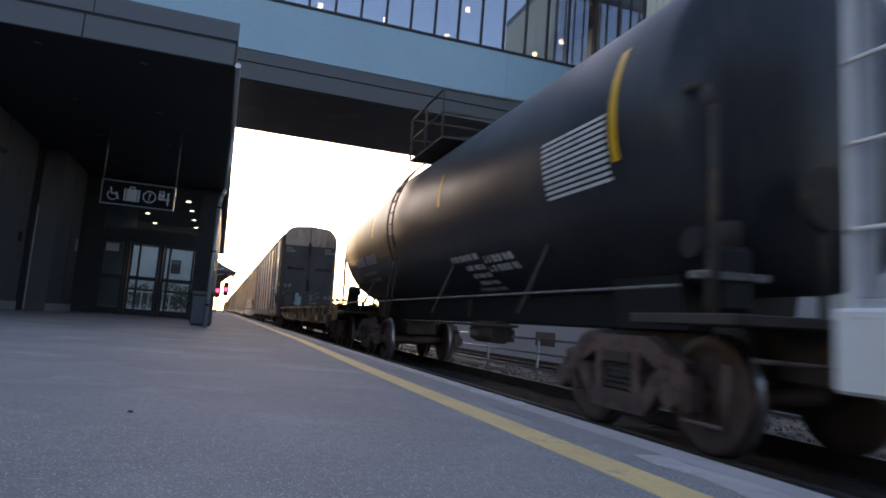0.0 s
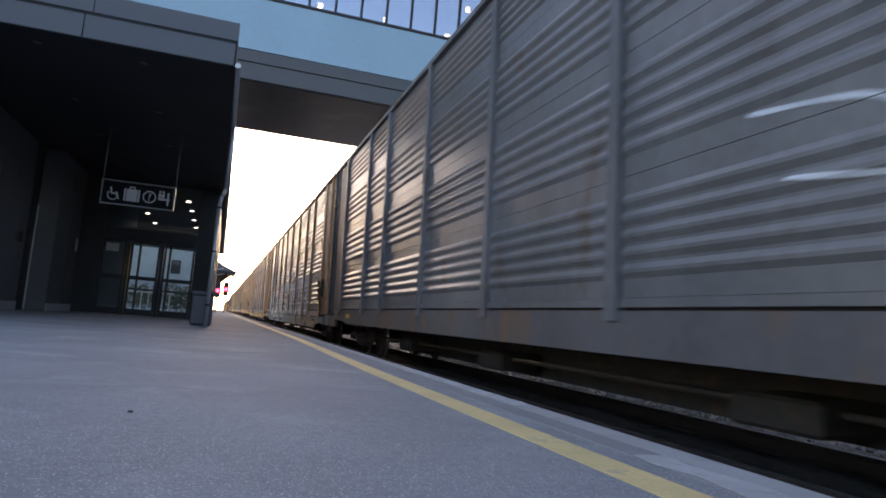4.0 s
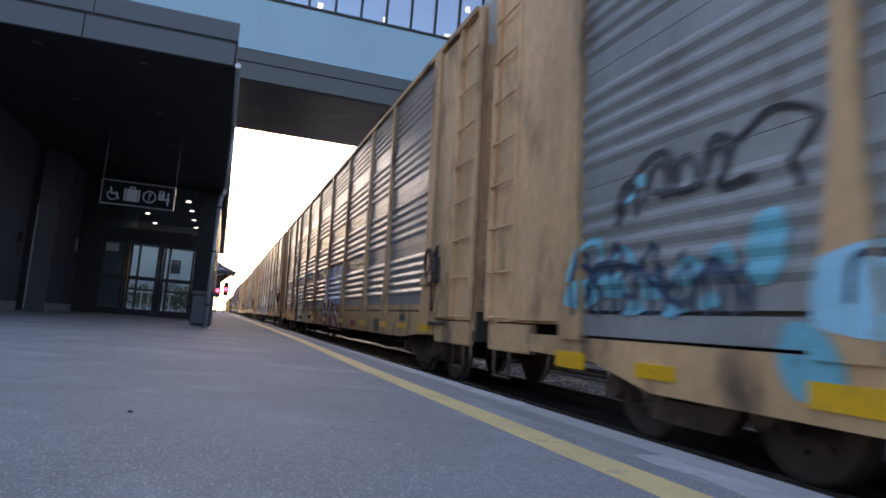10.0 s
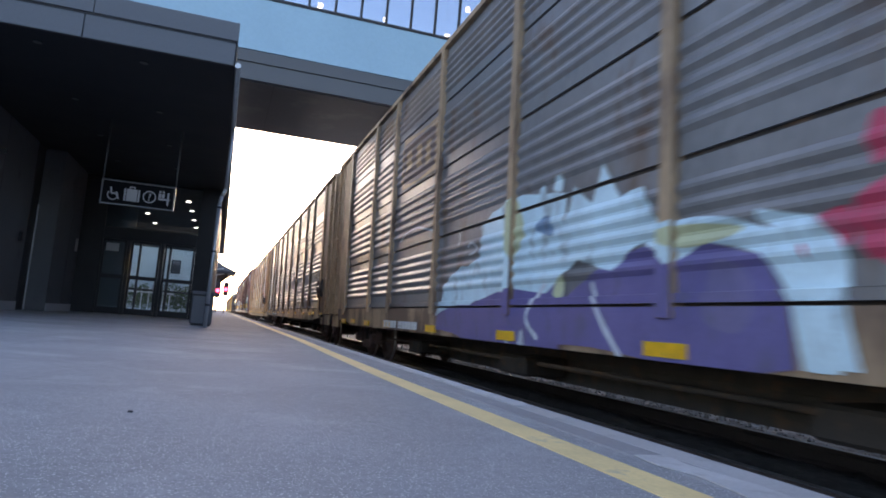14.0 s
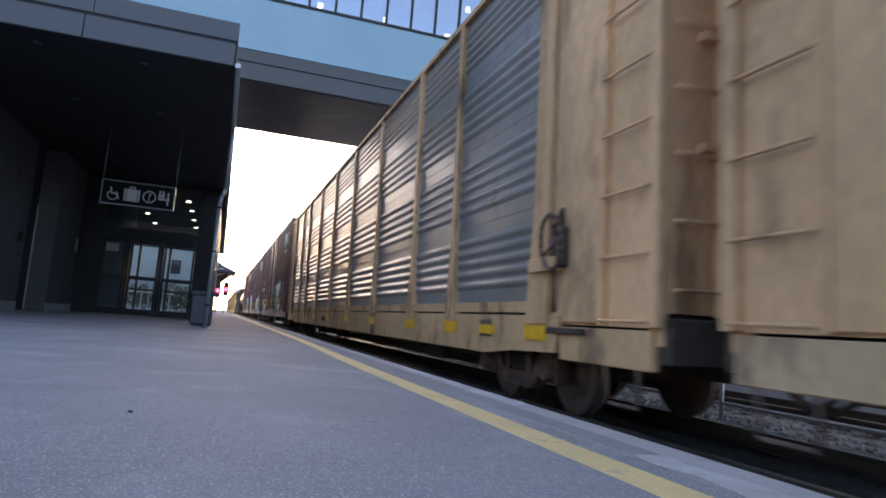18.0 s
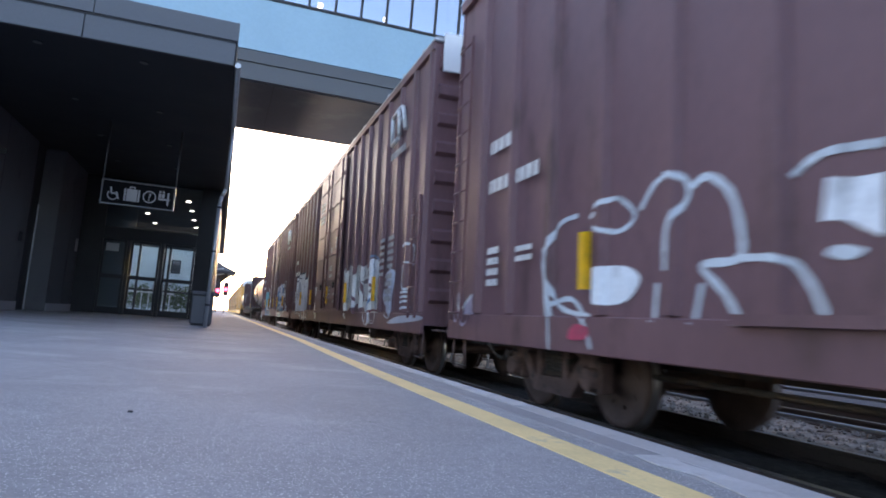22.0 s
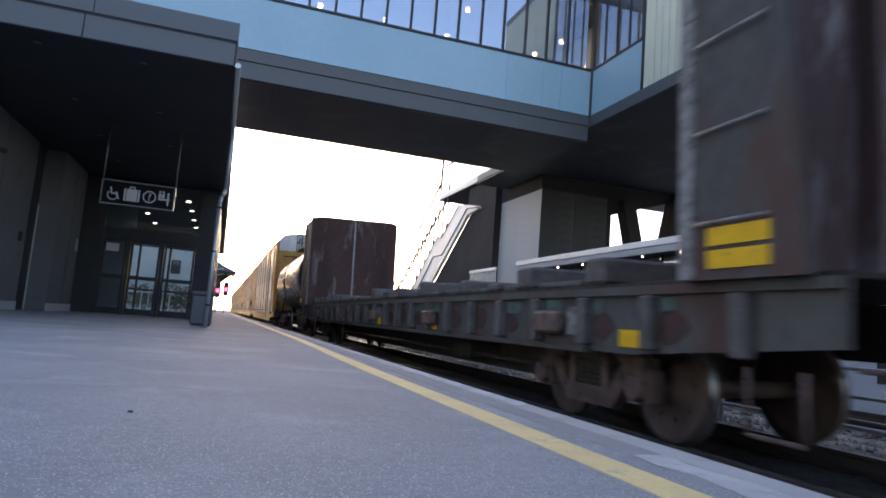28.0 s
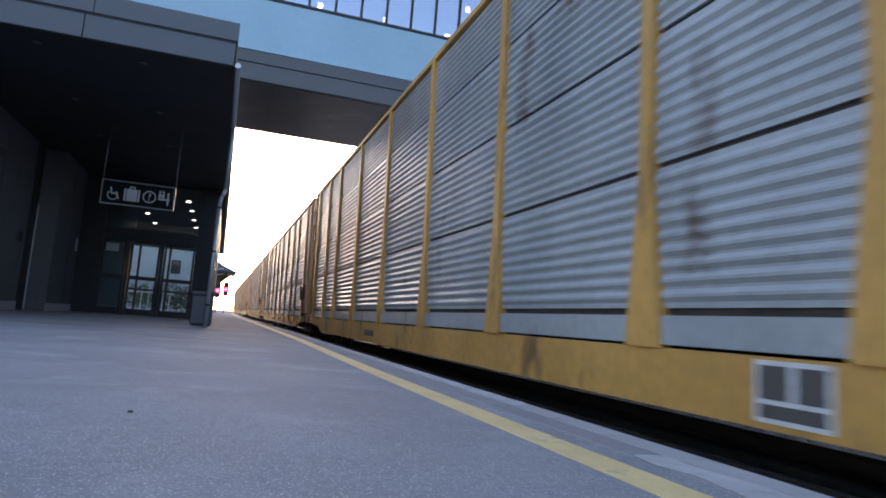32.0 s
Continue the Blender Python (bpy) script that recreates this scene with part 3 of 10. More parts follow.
for i in range(len(xs) - 1):
    part("spandrel_panel", one(bevbox, xs[i] + 0.002, xs[i + 1] - 0.002, BY0 - 0.03, BY0 + 0.02, 8.21, 9.83, 0.002), M["blue"], bridge)
part("sill", one(box, -14, 11.6, BY0 - 0.05, BY0 + 0.06, 9.83, 9.93), M["dark"], bridge)
part("head", one(box, -14, 11.6, BY0 - 0.05, BY0 + 0.06, 12.55, 12.7), M["dark"], bridge)
for k in range(31):
    x = 0.77 + 0.818 * (k - 18)
    wdw = part("window", one(box, x - 0.035, x + 0.035, BY0 - 0.04, BY0 + 0.08, 9.93, 12.55), M["dark"], bridge)
    if x + 0.8 < 11.6:
        g = part("pane", one(box, x + 0.035, x + 0.783, BY0 + 0.01, BY0 + 0.02, 9.93, 12.55), M["glass"], wdw)
        g.visible_shadow = False
part("floor", one(box, -14, 11.5, BY0 + 0.1, BY1, 8.25, 8.3), M["inside"], bridge)
part("back_wall", one(box, -14, 11.5, BY1 - 0.1, BY1, 8.3, 9.9), M["inside"], bridge)
part("roof", one(box, -14, 11.6, BY0 - 0.05, BY1 + 0.1, 12.7, 13.1), M["fascia"], bridge)
part("inner_ceiling", one(box, -14, 11.5, BY0 + 0.1, BY1 - 0.1, 12.4, 12.55), M["inside"], bridge)
for k in range(24):
    x = -13.0 + 1.1 * k
    part("rear_mullion", one(box, x, x + 0.07, BY1 - 0.08, BY1, 9.9, 12.6), M["dark"], bridge)
for k, (x, y, z) in enumerate(((2.07, 21.5, 10.76), (4.31, 21.5, 10.78), (6.56, 21.5, 10.68), (7.28, 21.5, 11.85), (10.95, 21.2, 11.3), (9.9, 21.2, 10.6))):
    d = thing("pendant_lamp", "small warm lamp inside the footbridge", "lamp", "footbridge lamps", at=(x, y, z))
    part("bulb", one(tube, (0, 0, -0.06), (0, 0, 0.06), 0.085, 12), M["warm"], d)
    part("cord", one(tube, (0, 0, 0.06), (0, 0, 12.42 - z), 0.012, 6), M["dark"], d)

# ---- overhead wing on the opposite side ----
WX, WY0, WZ = 11.62, 11.74, 8.2
wing = thing("overhead_wing", "raised building wing with cream ribbed cladding and glazed corner", "building", kind="structure")
part("edge_fascia", one(bevbox, WX - 0.02, WX + 0.08, WY0 + 0.03, BY0, WZ - 0.40, WZ, 0.008), M["girder"], wing)
for x0, x1 in ((WX - 0.02, WX + 1.35), (WX + 1.36, WX + 3.3), (WX + 3.31, WX + 6), (WX + 6.01, WX + 18)):
    part("edge_fascia", one(bevbox, x0, x1, WY0 - 0.04, WY0 + 0.03, WZ - 0.40, WZ, 0.008), M["girder"], wing)
part("soffit", one(box, WX + 0.08, WX + 18, WY0 + 0.03, 31, WZ - 0.42, WZ - 0.36), M["beam"], wing)


def ribbed(length, pitch, depth):
    pts = []
    k = int(length / pitch)
    for i in range(k):
        s = i * pitch
        pts += [(s, 0), (s + pitch * 0.80, 0), (s + pitch * 0.84, depth), (s + pitch * 0.96, depth)]
    pts.append((length, 0))
    return pts


bm = B()
pts = ribbed(16.9 - WY0 - 0.06, 0.33, 0.035)
prism(bm, [(WX + d, WY0 + 0.03 + s) for s, d in pts] + [(WX + 0.2, 16.9), (WX + 0.2, WY0 + 0.03)], "z", WZ + 0.01, 15)
part("cladding", bm, M["corrugated"], wing, "cream ribbed metal cladding")
bm = B()
pts = ribbed(17.8, 0.33, 0.035)
prism(bm, [(WX + 0.03 + s, WY0 + d - 0.03) for s, d in pts] + [(WX + 18, WY0 + 0.2), (WX + 0.03, WY0 + 0.2)], "z", WZ + 0.01, 15)
part("cladding", bm, M["corrugated"], wing, "cream ribbed metal cladding")
part("spandrel_panel", one(bevbox, WX - 0.01, WX + 0.04, 17.0, 19.9, WZ + 0.01, 9.83, 0.004), M["blue"], wing)
part("corner_post", one(box, WX - 0.05, WX + 0.08, BY0 - 0.1, BY0 + 0.06, WZ - 0.05, 15), M["dark"], wing)
part("end_post", one(box, WX - 0.02, WX + 0.08, 16.9, 17.0, WZ, 15), M["dark"], wing)
part("sill", one(box, WX - 0.03, WX + 0.06, 17.0, 19.9, 9.83, 9.93), M["dark"], wing)
for k in range(4):
    y = 17.0 + 0.725 * k
    wdw = part("window", one(box, WX - 0.02, WX + 0.06, y, y + 0.05, 9.93, 15), M["dark"], wing)
    g = part("pane", one(box, WX + 0.01, WX + 0.02, y + 0.05, y + 0.725, 9.93, 15), M["glass"], wdw)
    g.visible_shadow = False
part("inner_wall", one(box, WX + 3.5, WX + 3.7, 12, 30, WZ, 15), M["inside"], wing)
part("roof", one(box, WX, WX + 18, WY0, 31, 15, 15.3), M["fascia"], wing)
part("floor", one(box, WX + 0.1, WX + 18, WY0 + 0.1, 31, WZ - 0.3, WZ), M["inside"], wing)
for y, z in ((18.1, 10.9), (18.9, 12.6)):
    d = thing("pendant_lamp", "small warm lamp behind the corner glazing", "lamp", "footbridge lamps", at=(WX + 0.8, y, z))
    part("bulb", one(tube, (0, 0, -0.05), (0, 0, 0.05), 0.09, 12), M["warm"], d)
    part("cord", one(tube, (0, 0, 0.05), (0, 0, 15 - z), 0.012, 6), M["dark"], d)


def tower(name, front, x0, x1, y0, y1, z1, label):
    t = thing(name, label, "tower", kind="structure")
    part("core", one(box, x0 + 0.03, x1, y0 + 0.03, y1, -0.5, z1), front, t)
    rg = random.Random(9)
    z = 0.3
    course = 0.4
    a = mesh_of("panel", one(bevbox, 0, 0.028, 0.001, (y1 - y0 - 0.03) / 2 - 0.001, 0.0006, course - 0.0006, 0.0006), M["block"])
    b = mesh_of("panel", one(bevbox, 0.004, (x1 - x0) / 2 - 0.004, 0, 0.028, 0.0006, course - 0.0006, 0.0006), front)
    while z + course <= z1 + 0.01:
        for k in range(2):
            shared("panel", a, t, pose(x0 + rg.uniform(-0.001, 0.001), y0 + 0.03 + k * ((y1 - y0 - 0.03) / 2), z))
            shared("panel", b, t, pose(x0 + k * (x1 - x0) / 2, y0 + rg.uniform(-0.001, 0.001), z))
        z += course
    return t


tower("lift_tower", M["block"], 14.77, 18.2, 11.99, 17.6, 7.8, "pale panelled lift tower under the raised wing")
# near face takes the soffit's dark colour to carry the wing's shade
tower("stair_tower", M["beam"], 13.43, 16.9, 27.0, 31.6, 7.1, "pale panelled stair tower beyond the tracks, shade put into its near face")
# dark block stands for the shaded top of the tower
solid("tower_head", one(bevbox, 13.40, 16.9, 27.0, 31.66, 7.1, 8.9, 0.01), M["shade_wall"], "dark block over the stair tower, coloured for the shade under the wing", "beam", "structure")
wl = thing("tower_lamp", "small wall lamp, lit, on the pale tower", "lamp", at=(14.77, 12.68, 2.88))
part("hood", one(bevbox, -0.20, 0, -0.25, 0.25, 0.03, 0.12, 0.02), M["dark"], wl)
part("diffuser", one(box, -0.17, -0.02, -0.2, 0.2, 0.0, 0.03), M["sodium"], wl, "lit yellowish lens")
side = thing("side_lodge", "low cream ribbed lodge with dark eaves beside the tower", "lodge", at=(18.2, 12.4, 0.3))
part("wall", one(box, 0.0, 5, 0, 4, 0, 3.4), M["corrugated"], side)
part("eaves_slab", one(bevbox, -3.4, 5.3, -0.9, 4.2, 3.38, 3.62, 0.02), M["dark"], side)

# raking legs and the daylight gaps under the wing; shade_wall colours their shade in
for x0, x1, x2, x3 in ((17.67, 18.32, 18.62, 17.99), (20.37, 21.27, 20.90, 20.02)):
    lg = thing("raking_leg", "dark raking concrete leg under the wing", "column", "raking legs", kind="structure")
    d = (x3 - x0) / (6.45 - 5.15 if x0 < 20 else 7.34 - 5.63)
    top = 6.45 if x0 < 20 else 7.34
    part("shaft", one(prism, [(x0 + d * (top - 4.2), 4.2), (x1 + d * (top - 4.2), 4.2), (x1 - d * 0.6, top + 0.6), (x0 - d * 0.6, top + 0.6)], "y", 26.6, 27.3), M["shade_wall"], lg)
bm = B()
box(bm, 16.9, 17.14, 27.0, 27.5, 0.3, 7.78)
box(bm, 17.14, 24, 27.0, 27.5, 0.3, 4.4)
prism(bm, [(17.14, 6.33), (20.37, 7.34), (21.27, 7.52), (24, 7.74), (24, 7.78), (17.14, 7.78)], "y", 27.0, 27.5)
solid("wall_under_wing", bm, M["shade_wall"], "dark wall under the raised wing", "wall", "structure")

# platform shelter
SX, SY0, SY1 = 12.47, 15.65, 27.2
sh = thing("platform_shelter", "glazed platform shelter with a thick pale flat roof", "shelter", at=(0, 0, 0))
part("roof_edge", one(bevbox, SX, SX + 0.12, SY0, SY1, 3.20, 3.40, 0.01), M["block"], sh)
part("roof_edge", one(bevbox, SX - 0.03, SX + 0.12, SY0, SY1, 3.42, 3.62, 0.01), M["white"], sh)
part("roof_end", one(bevbox, SX + 0.12, SX + 0.95, SY0, SY0 + 0.1, 3.20, 3.62, 0.01), M["dark"], sh)
part("roof_end", one(bevbox, SX + 0.56, SX + 1.1, SY0 + 0.1, SY0 + 0.2, 3.05, 4.05, 0.01), M["dark"], sh)
part("ceiling_panel", one(box, SX + 0.12, SX + 1.06, SY0 + 0.1, SY1, 3.24, 3.5), M["soffit"], sh)
for k in range(9):
    y = SY0 + 0.9 + 1.25 * k
    f = part("window_frame", one(bevbox, SX + 0.75, SX + 0.83, y - 0.04, y + 0.04, 0.3, 3.24, 0.006), M["dark"], sh)
    if k < 8:
        g = part("pane", one(box, SX + 0.78, SX + 0.795, y + 0.04, y + 1.21, 0.5, 3.2), M["door_glass"], f)
        g.visible_shadow = False
part("sill", one(bevbox, SX + 0.72, SX + 0.86, SY0 + 0.9, SY1 - 0.6, 0.3, 0.5, 0.01), M["dark"], sh)
part("rear_wall", one(box, SX + 1.04, SX + 1.2, SY0 + 0.9, SY1, 0.3, 3.24), M["inside"], sh)
part("end_wall", one(box, SX + 0.75, SX + 1.1, SY0 + 0.78, SY0 + 0.86, 0.3, 3.24), M["dark"], sh)
part("bench", one(bevbox, SX + 0.86, SX + 1.03, SY0 + 2, SY1 - 2, 0.7, 0.78, 0.01), M["tie"], sh)
for k in range(6):
    d = thing("shelter_light", "small round light under the shelter roof", "ceiling light", "shelter lights", at=(SX + 0.42, SY0 + 0.8 + 1.9 * k, 3.2))
    part("lens", one(tube, (0, 0, -0.02), (0, 0, 0.03), 0.021, 12), M["lamp"], d)
ws = thing("way_sign", "black sign with a white arrow in the shelter", "sign", at=(SX + 0.7, 25.6, 2.1))
part("panel", one(bevbox, 0, 0.05, -0.9, 0.9, 0, 0.45, 0.005), M["black_sign"], ws)
bm = B()
box(bm, -0.01, 0, 0.1, 0.6, 0.20, 0.25)
prism(bm, [(0.1, 0.08), (0.1, 0.37), (-0.1, 0.225)], "x", -0.01, 0)
part("arrow", bm, M["pale"], ws)
part("panel_mark", one(box, -0.01, 0, -0.7, -0.35, 0.1, 0.35), M["pale"], ws)

# stair up to the wing
st = thing("open_stair", "open stair with pale stringer and thin pickets rising to the raised wing", "stairs", kind="structure")


def foot(y):
    """Height of the stringer's stepped top along the flight."""
    if y > 40.86:
        return 6.11 - (y - 40.86) * 0.652
    return 6.11 if y > 39.7 else 6.11 + (39.7 - y) * 0.60


def banister(y):
    return 8.57 - (y - 40.88) * 0.566


# flank and landing underside carry the overhang's shade in their colour
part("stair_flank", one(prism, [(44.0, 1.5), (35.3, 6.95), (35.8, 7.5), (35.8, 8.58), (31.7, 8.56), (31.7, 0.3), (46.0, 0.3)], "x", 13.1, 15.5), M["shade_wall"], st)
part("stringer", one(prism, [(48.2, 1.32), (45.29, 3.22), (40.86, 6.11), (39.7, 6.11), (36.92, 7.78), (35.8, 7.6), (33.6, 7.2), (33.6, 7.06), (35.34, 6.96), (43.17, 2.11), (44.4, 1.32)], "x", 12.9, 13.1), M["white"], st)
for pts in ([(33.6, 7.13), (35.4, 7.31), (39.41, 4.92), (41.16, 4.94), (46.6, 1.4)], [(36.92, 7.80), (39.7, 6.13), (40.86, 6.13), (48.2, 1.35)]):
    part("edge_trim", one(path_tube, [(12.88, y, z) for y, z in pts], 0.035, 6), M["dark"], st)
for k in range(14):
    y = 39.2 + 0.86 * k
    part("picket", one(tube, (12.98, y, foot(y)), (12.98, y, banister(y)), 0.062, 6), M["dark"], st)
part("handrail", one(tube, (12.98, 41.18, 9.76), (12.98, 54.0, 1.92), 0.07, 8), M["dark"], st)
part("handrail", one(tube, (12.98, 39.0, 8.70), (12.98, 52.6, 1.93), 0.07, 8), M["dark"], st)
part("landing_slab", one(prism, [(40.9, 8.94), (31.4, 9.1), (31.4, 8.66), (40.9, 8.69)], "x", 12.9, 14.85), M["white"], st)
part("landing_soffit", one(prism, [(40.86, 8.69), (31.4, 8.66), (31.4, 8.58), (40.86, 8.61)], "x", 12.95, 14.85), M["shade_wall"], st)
part("landing_post", one(tube, (12.98, 40.95, 8.6), (12.98, 40.95, 12.6), 0.075, 8), M["dark"], st)
part("landing_rail", one(tube, (12.98, 40.95, 10.87), (12.98, 31.5, 10.75), 0.06, 8), M["dark"], st)
part("landing_rail", one(tube, (12.98, 40.1, 11.35), (12.98, 31.5, 11.25), 0.06, 8), M["dark"], st)
part("landing_glass", one(box, 13.0, 13.01, 31.5, 40.9, 9.0, 10.8), M["door_glass"], st).visible_shadow = False
rl = thing("platform_railing", "white picket railing on the opposite platform", "railing", at=(12.2, 0, 0.3))
for k in range(14):
    part("picket", one(bevbox, -0.03, 0.03, 28.9 + 0.25 * k, 28.96 + 0.25 * k, 0, 2.98, 0.006), M["white"], rl)
part("top_rail", one(bevbox, -0.05, 0.05, 28.85, 32.35, 2.98, 3.14, 0.02), M["white"], rl)
pl = thing("platform_lamp", "small lit wall lamp on the stair tower", "lamp", at=(13.43, 31.2, 2.36))
part("bracket", one(bevbox, -0.14, 0.0, -0.08, 0.08, 0.1, 0.2, 0.01), M["dark"], pl)
part("lens", one(tube, (-0.12, 0, -0.08), (-0.12, 0, 0.1), 0.10, 12), M["sodium"], pl)

# ---- the far end of the platform ----
far = thing("old_station_roof", "low hipped station roof with deep eaves far along the platform", "station", at=(-6.0, 84, 0))
part("roof", one(prism, [(-8, 4.85), (7.2, 4.85), (7.45, 5.1), (6.4, 5.55), (4.4, 6.6), (-8, 6.6)], "y", 0, 16), M["fascia"], far)
part("eaves_board", one(box, -8, 7.46, -0.06, 0, 4.78, 5.1), M["dark"], far)
part("wall", one(box, -8, 4.6, 1.5, 15, 0, 4.86), M["block"], far)
for k in range(4):
    part("bracket", one(prism, [(4.6, 3.2), (6.6, 4.85), (4.6, 4.85)], "y", 1.5 + 4 * k, 1.75 + 4 * k), M["tie"], far)
# warm glowing bulb added below the eaves, no lamp known there
part("added_eaves_bulb", one(tube, (6.9, -0.2, 4.3), (6.9, -0.08, 4.3), 0.22, 12), M["warm"], far)
for nm, x, y, zz in (("signal_post", -0.42, 82, (2.25, 3.0)), ("signal_post", 0.47, 83, (2.5, 3.2))):
    s = thing(nm, "dark railway signal showing red", "signal", "red signals", at=(x, y, 0))
    part("mast", one(tube, (0, 0, 0), (0, 0, 4.0), 0.07, 10), M["dark"], s)
    part("backboard", one(bevbox, -0.32, 0.32, -0.08, 0.06, zz[0] - 0.4, zz[1] + 0.5, 0.03), M["dark"], s)
    part("red_light", one(tube, (0, -0.16, zz[0] + 0.35), (0, -0.08, zz[0] + 0.35), 0.2, 16), M["red"], s)
for k in range(5):
    s = thing("platform_lamp_post", "thin steel lamp post far along the platform", "lamp post", "far lamp posts", at=(-1.0 + 0.1 * k, 62 + 11 * k, 0))
    part("mast", one(tube, (0, 0, 0), (0, 0, 4.6), 0.06, 8), M["steel"], s)
    part("arm", one(tube, (0, 0, 4.55), (0.9, 0, 4.7), 0.04, 8), M["steel"], s)
rb = thing("far_railing", "grey railing at the platform's far end", "railing", at=(-0.9, 66, 0))
for k in range(8):
    part("post", one(box, -0.02, 0.02, 1.3 * k, 0.04 + 1.3 * k, 0, 1.1), M["steel"], rb)
for z in (0.55, 1.1):
    part("bar", one(box, -0.02, 0.02, 0, 9.2, z - 0.02, z + 0.02), M["steel"], rb)
bm = B()
rg = random.Random(11)
for k in range(70):
    x = rg.uniform(-140, -22)
    h = rg.uniform(5, 10)
    leafy(bm, (x, 330 + rg.uniform(-30, 60), h * 0.5), (6, 5, h * 0.55), 90, 0.9, rg)
solid("tree_line", bm, M["leaf"], "distant dark line of trees", "trees", kind="stuff")
bm = B()
rg = random.Random(12)
for k in range(60):
    x = rg.uniform(22, 200)
    h = rg.uniform(5, 9)
    leafy(bm, (x, 230 + rg.uniform(-30, 60), h * 0.5), (6, 5, h * 0.55), 80, 0.9, rg)
solid("tree_line", bm, M["leaf"], "distant dark line of trees", "trees", kind="stuff")
bm = B()
rg = random.Random(13)
for k in range(26):
    s = rg.uniform(0.002, 0.005)
    x, y = rg.uniform(-1.6, 1.2), rg.uniform(1.2, 9.0)
    if k == 0:
        x, y, s = -0.29, 2.84, 0.012
    box(bm, x, x + s * 1.5, y, y + s, 0, s * 0.6)
solid("grit", bm, M["dark"], "small dark specks of grit on the platform", "grit", kind="stuff")
# ---- the train ----
SPEED = 11.4
RUN = [(0.0, 0.0), (2.6, 0.0), (5.0, 0.35), (7.6, 0.75), (10.1, 1.0), (12.5, 1.0), (15.0, 0.55), (17.6, 0.15), (20.0, 0.0), (24.0, 0.0), (28.0, 0.0), (32.0, 0.0)]   # seconds, metres ahead of an even run
WHEEL_R = 0.48
MOVERS, WHEELSETS = [], []
SIDES = {}        # of each wagon that carries spray paint: heights and depths of its side, slots, lower edge, upright steps, posts


def run(t):
    for (a, p), (b, q) in zip(RUN[:-1], RUN[1:]):
        if t <= b:
            return SPEED * t + p + (q - p) * (t - a) / (b - a)
    return SPEED * t


# shared running gear
def wheelset_mesh():
    bm = B()
    tube(bm, (-1.0, 0, 0), (1.0, 0, 0), 0.085, 12)
    prof = [(0.665, 0.0), (0.665, WHEEL_R - 0.09), (0.66, WHEEL_R + 0.025), (0.69, WHEEL_R + 0.025), (0.70, WHEEL_R), (0.735, WHEEL_R - 0.002), (0.80, WHEEL_R - 0.006), (0.80, WHEEL_R - 0.08), (0.755, WHEEL_R - 0.10), (0.74, 0.20), (0.79, 0.15), (0.82, 0.0)]
    n = 40
    for s in (-1, 1):
        rings = []
        for x, r in prof:
            rings.append([bm.verts.new((s * x, r * math.cos(2 * math.pi * i / n), r * math.sin(2 * math.pi * i / n))) for i in range(n)] if r > 0 else [bm.verts.new((s * x, 0, 0))] * n)
        for k in range(len(rings) - 1):
            a, b = rings[k], rings[k + 1]
            for i in range(n):
                j = (i + 1) % n
                vs = [a[i], a[j], b[j], b[i]]
                vs = [v for q, v in enumerate(vs) if v not in vs[:q]]
                if len(vs) > 2:
                    f = bm.faces.new(vs)
                    f.smooth = True
                    f.material_index = 1 if k in (3, 4) else 0
        for i in range(0, n, 5):
            a = 2 * math.pi * i / n
            tube(bm, (s * 0.79, 0.27 * math.cos(a), 0.27 * math.sin(a)), (s * 0.765, 0.27 * math.cos(a), 0.27 * math.sin(a)), 0.02, 6)
    me = mesh_of("wheelset", bm, M["wheel"])
    me.materials.append(M["tread"])
    return me


def sideframe_mesh():
    bm = B()
    for pts in (
        [(-0.95, 0.62), (-0.95, 0.74), (-0.72, 0.80), (-0.45, 0.93), (0.45, 0.93), (0.72, 0.80), (0.95, 0.74), (0.95, 0.62), (0.6, 0.66), (0.36, 0.78), (-0.36, 0.78), (-0.6, 0.66)],
        [(-0.42, 0.24), (0.42, 0.24), (0.46, 0.36), (0.36, 0.42), (-0.36, 0.42), (-0.46, 0.36)],
        [(-0.80, 0.68), (-0.68, 0.74), (-0.30, 0.34), (-0.42, 0.24)],
        [(0.80, 0.68), (0.42, 0.24), (0.30, 0.34), (0.68, 0.74)],
        [(-0.36, 0.40), (-0.24, 0.40), (-0.24, 0.80), (-0.36, 0.80)],
        [(0.24, 0.40), (0.36, 0.40), (0.36, 0.80), (0.24, 0.80)],
        [(-1.02, 0.36), (-1.02, 0.64), (-0.76, 0.70), (-0.74, 0.36), (-0.80, 0.34), (-0.80, 0.58), (-0.96, 0.58), (-0.96, 0.34)],
        [(1.02, 0.36), (0.96, 0.34), (0.96, 0.58), (0.80, 0.58), (0.80, 0.34), (0.74, 0.36), (0.76, 0.70), (1.02, 0.64)],
    ):
        prism(bm, pts, "x", -0.07, 0.07)
    return mesh_of("side_frame", bm, M["truck"])


def spring_mesh():
    bm = B()
    prof = []
    for k in range(5):
        prof += [(0.43 + 0.05 * k, 0.05), (0.442 + 0.05 * k, 0.066), (0.462 + 0.05 * k, 0.066)]
    prof.append((0.68, 0.05))
    rings = [[bm.verts.new((r * math.cos(i * math.pi / 5), r * math.sin(i * math.pi / 5), z)) for i in range(10)] for z, r in prof]
    for a, b in zip(rings[:-1], rings[1:]):
        for i in range(10):
            bm.faces.new((a[i], a[(i + 1) % 10], b[(i + 1) % 10], b[i]))
    return mesh_of("spring", bm, M["under"])


WS, SF, SN = wheelset_mesh(), sideframe_mesh(), spring_mesh()
CAP = mesh_of("bearing_cap", one(tube, (-0.09, 0, 0), (0.09, 0, 0), 0.13, 16, 0.10), M["truck"])
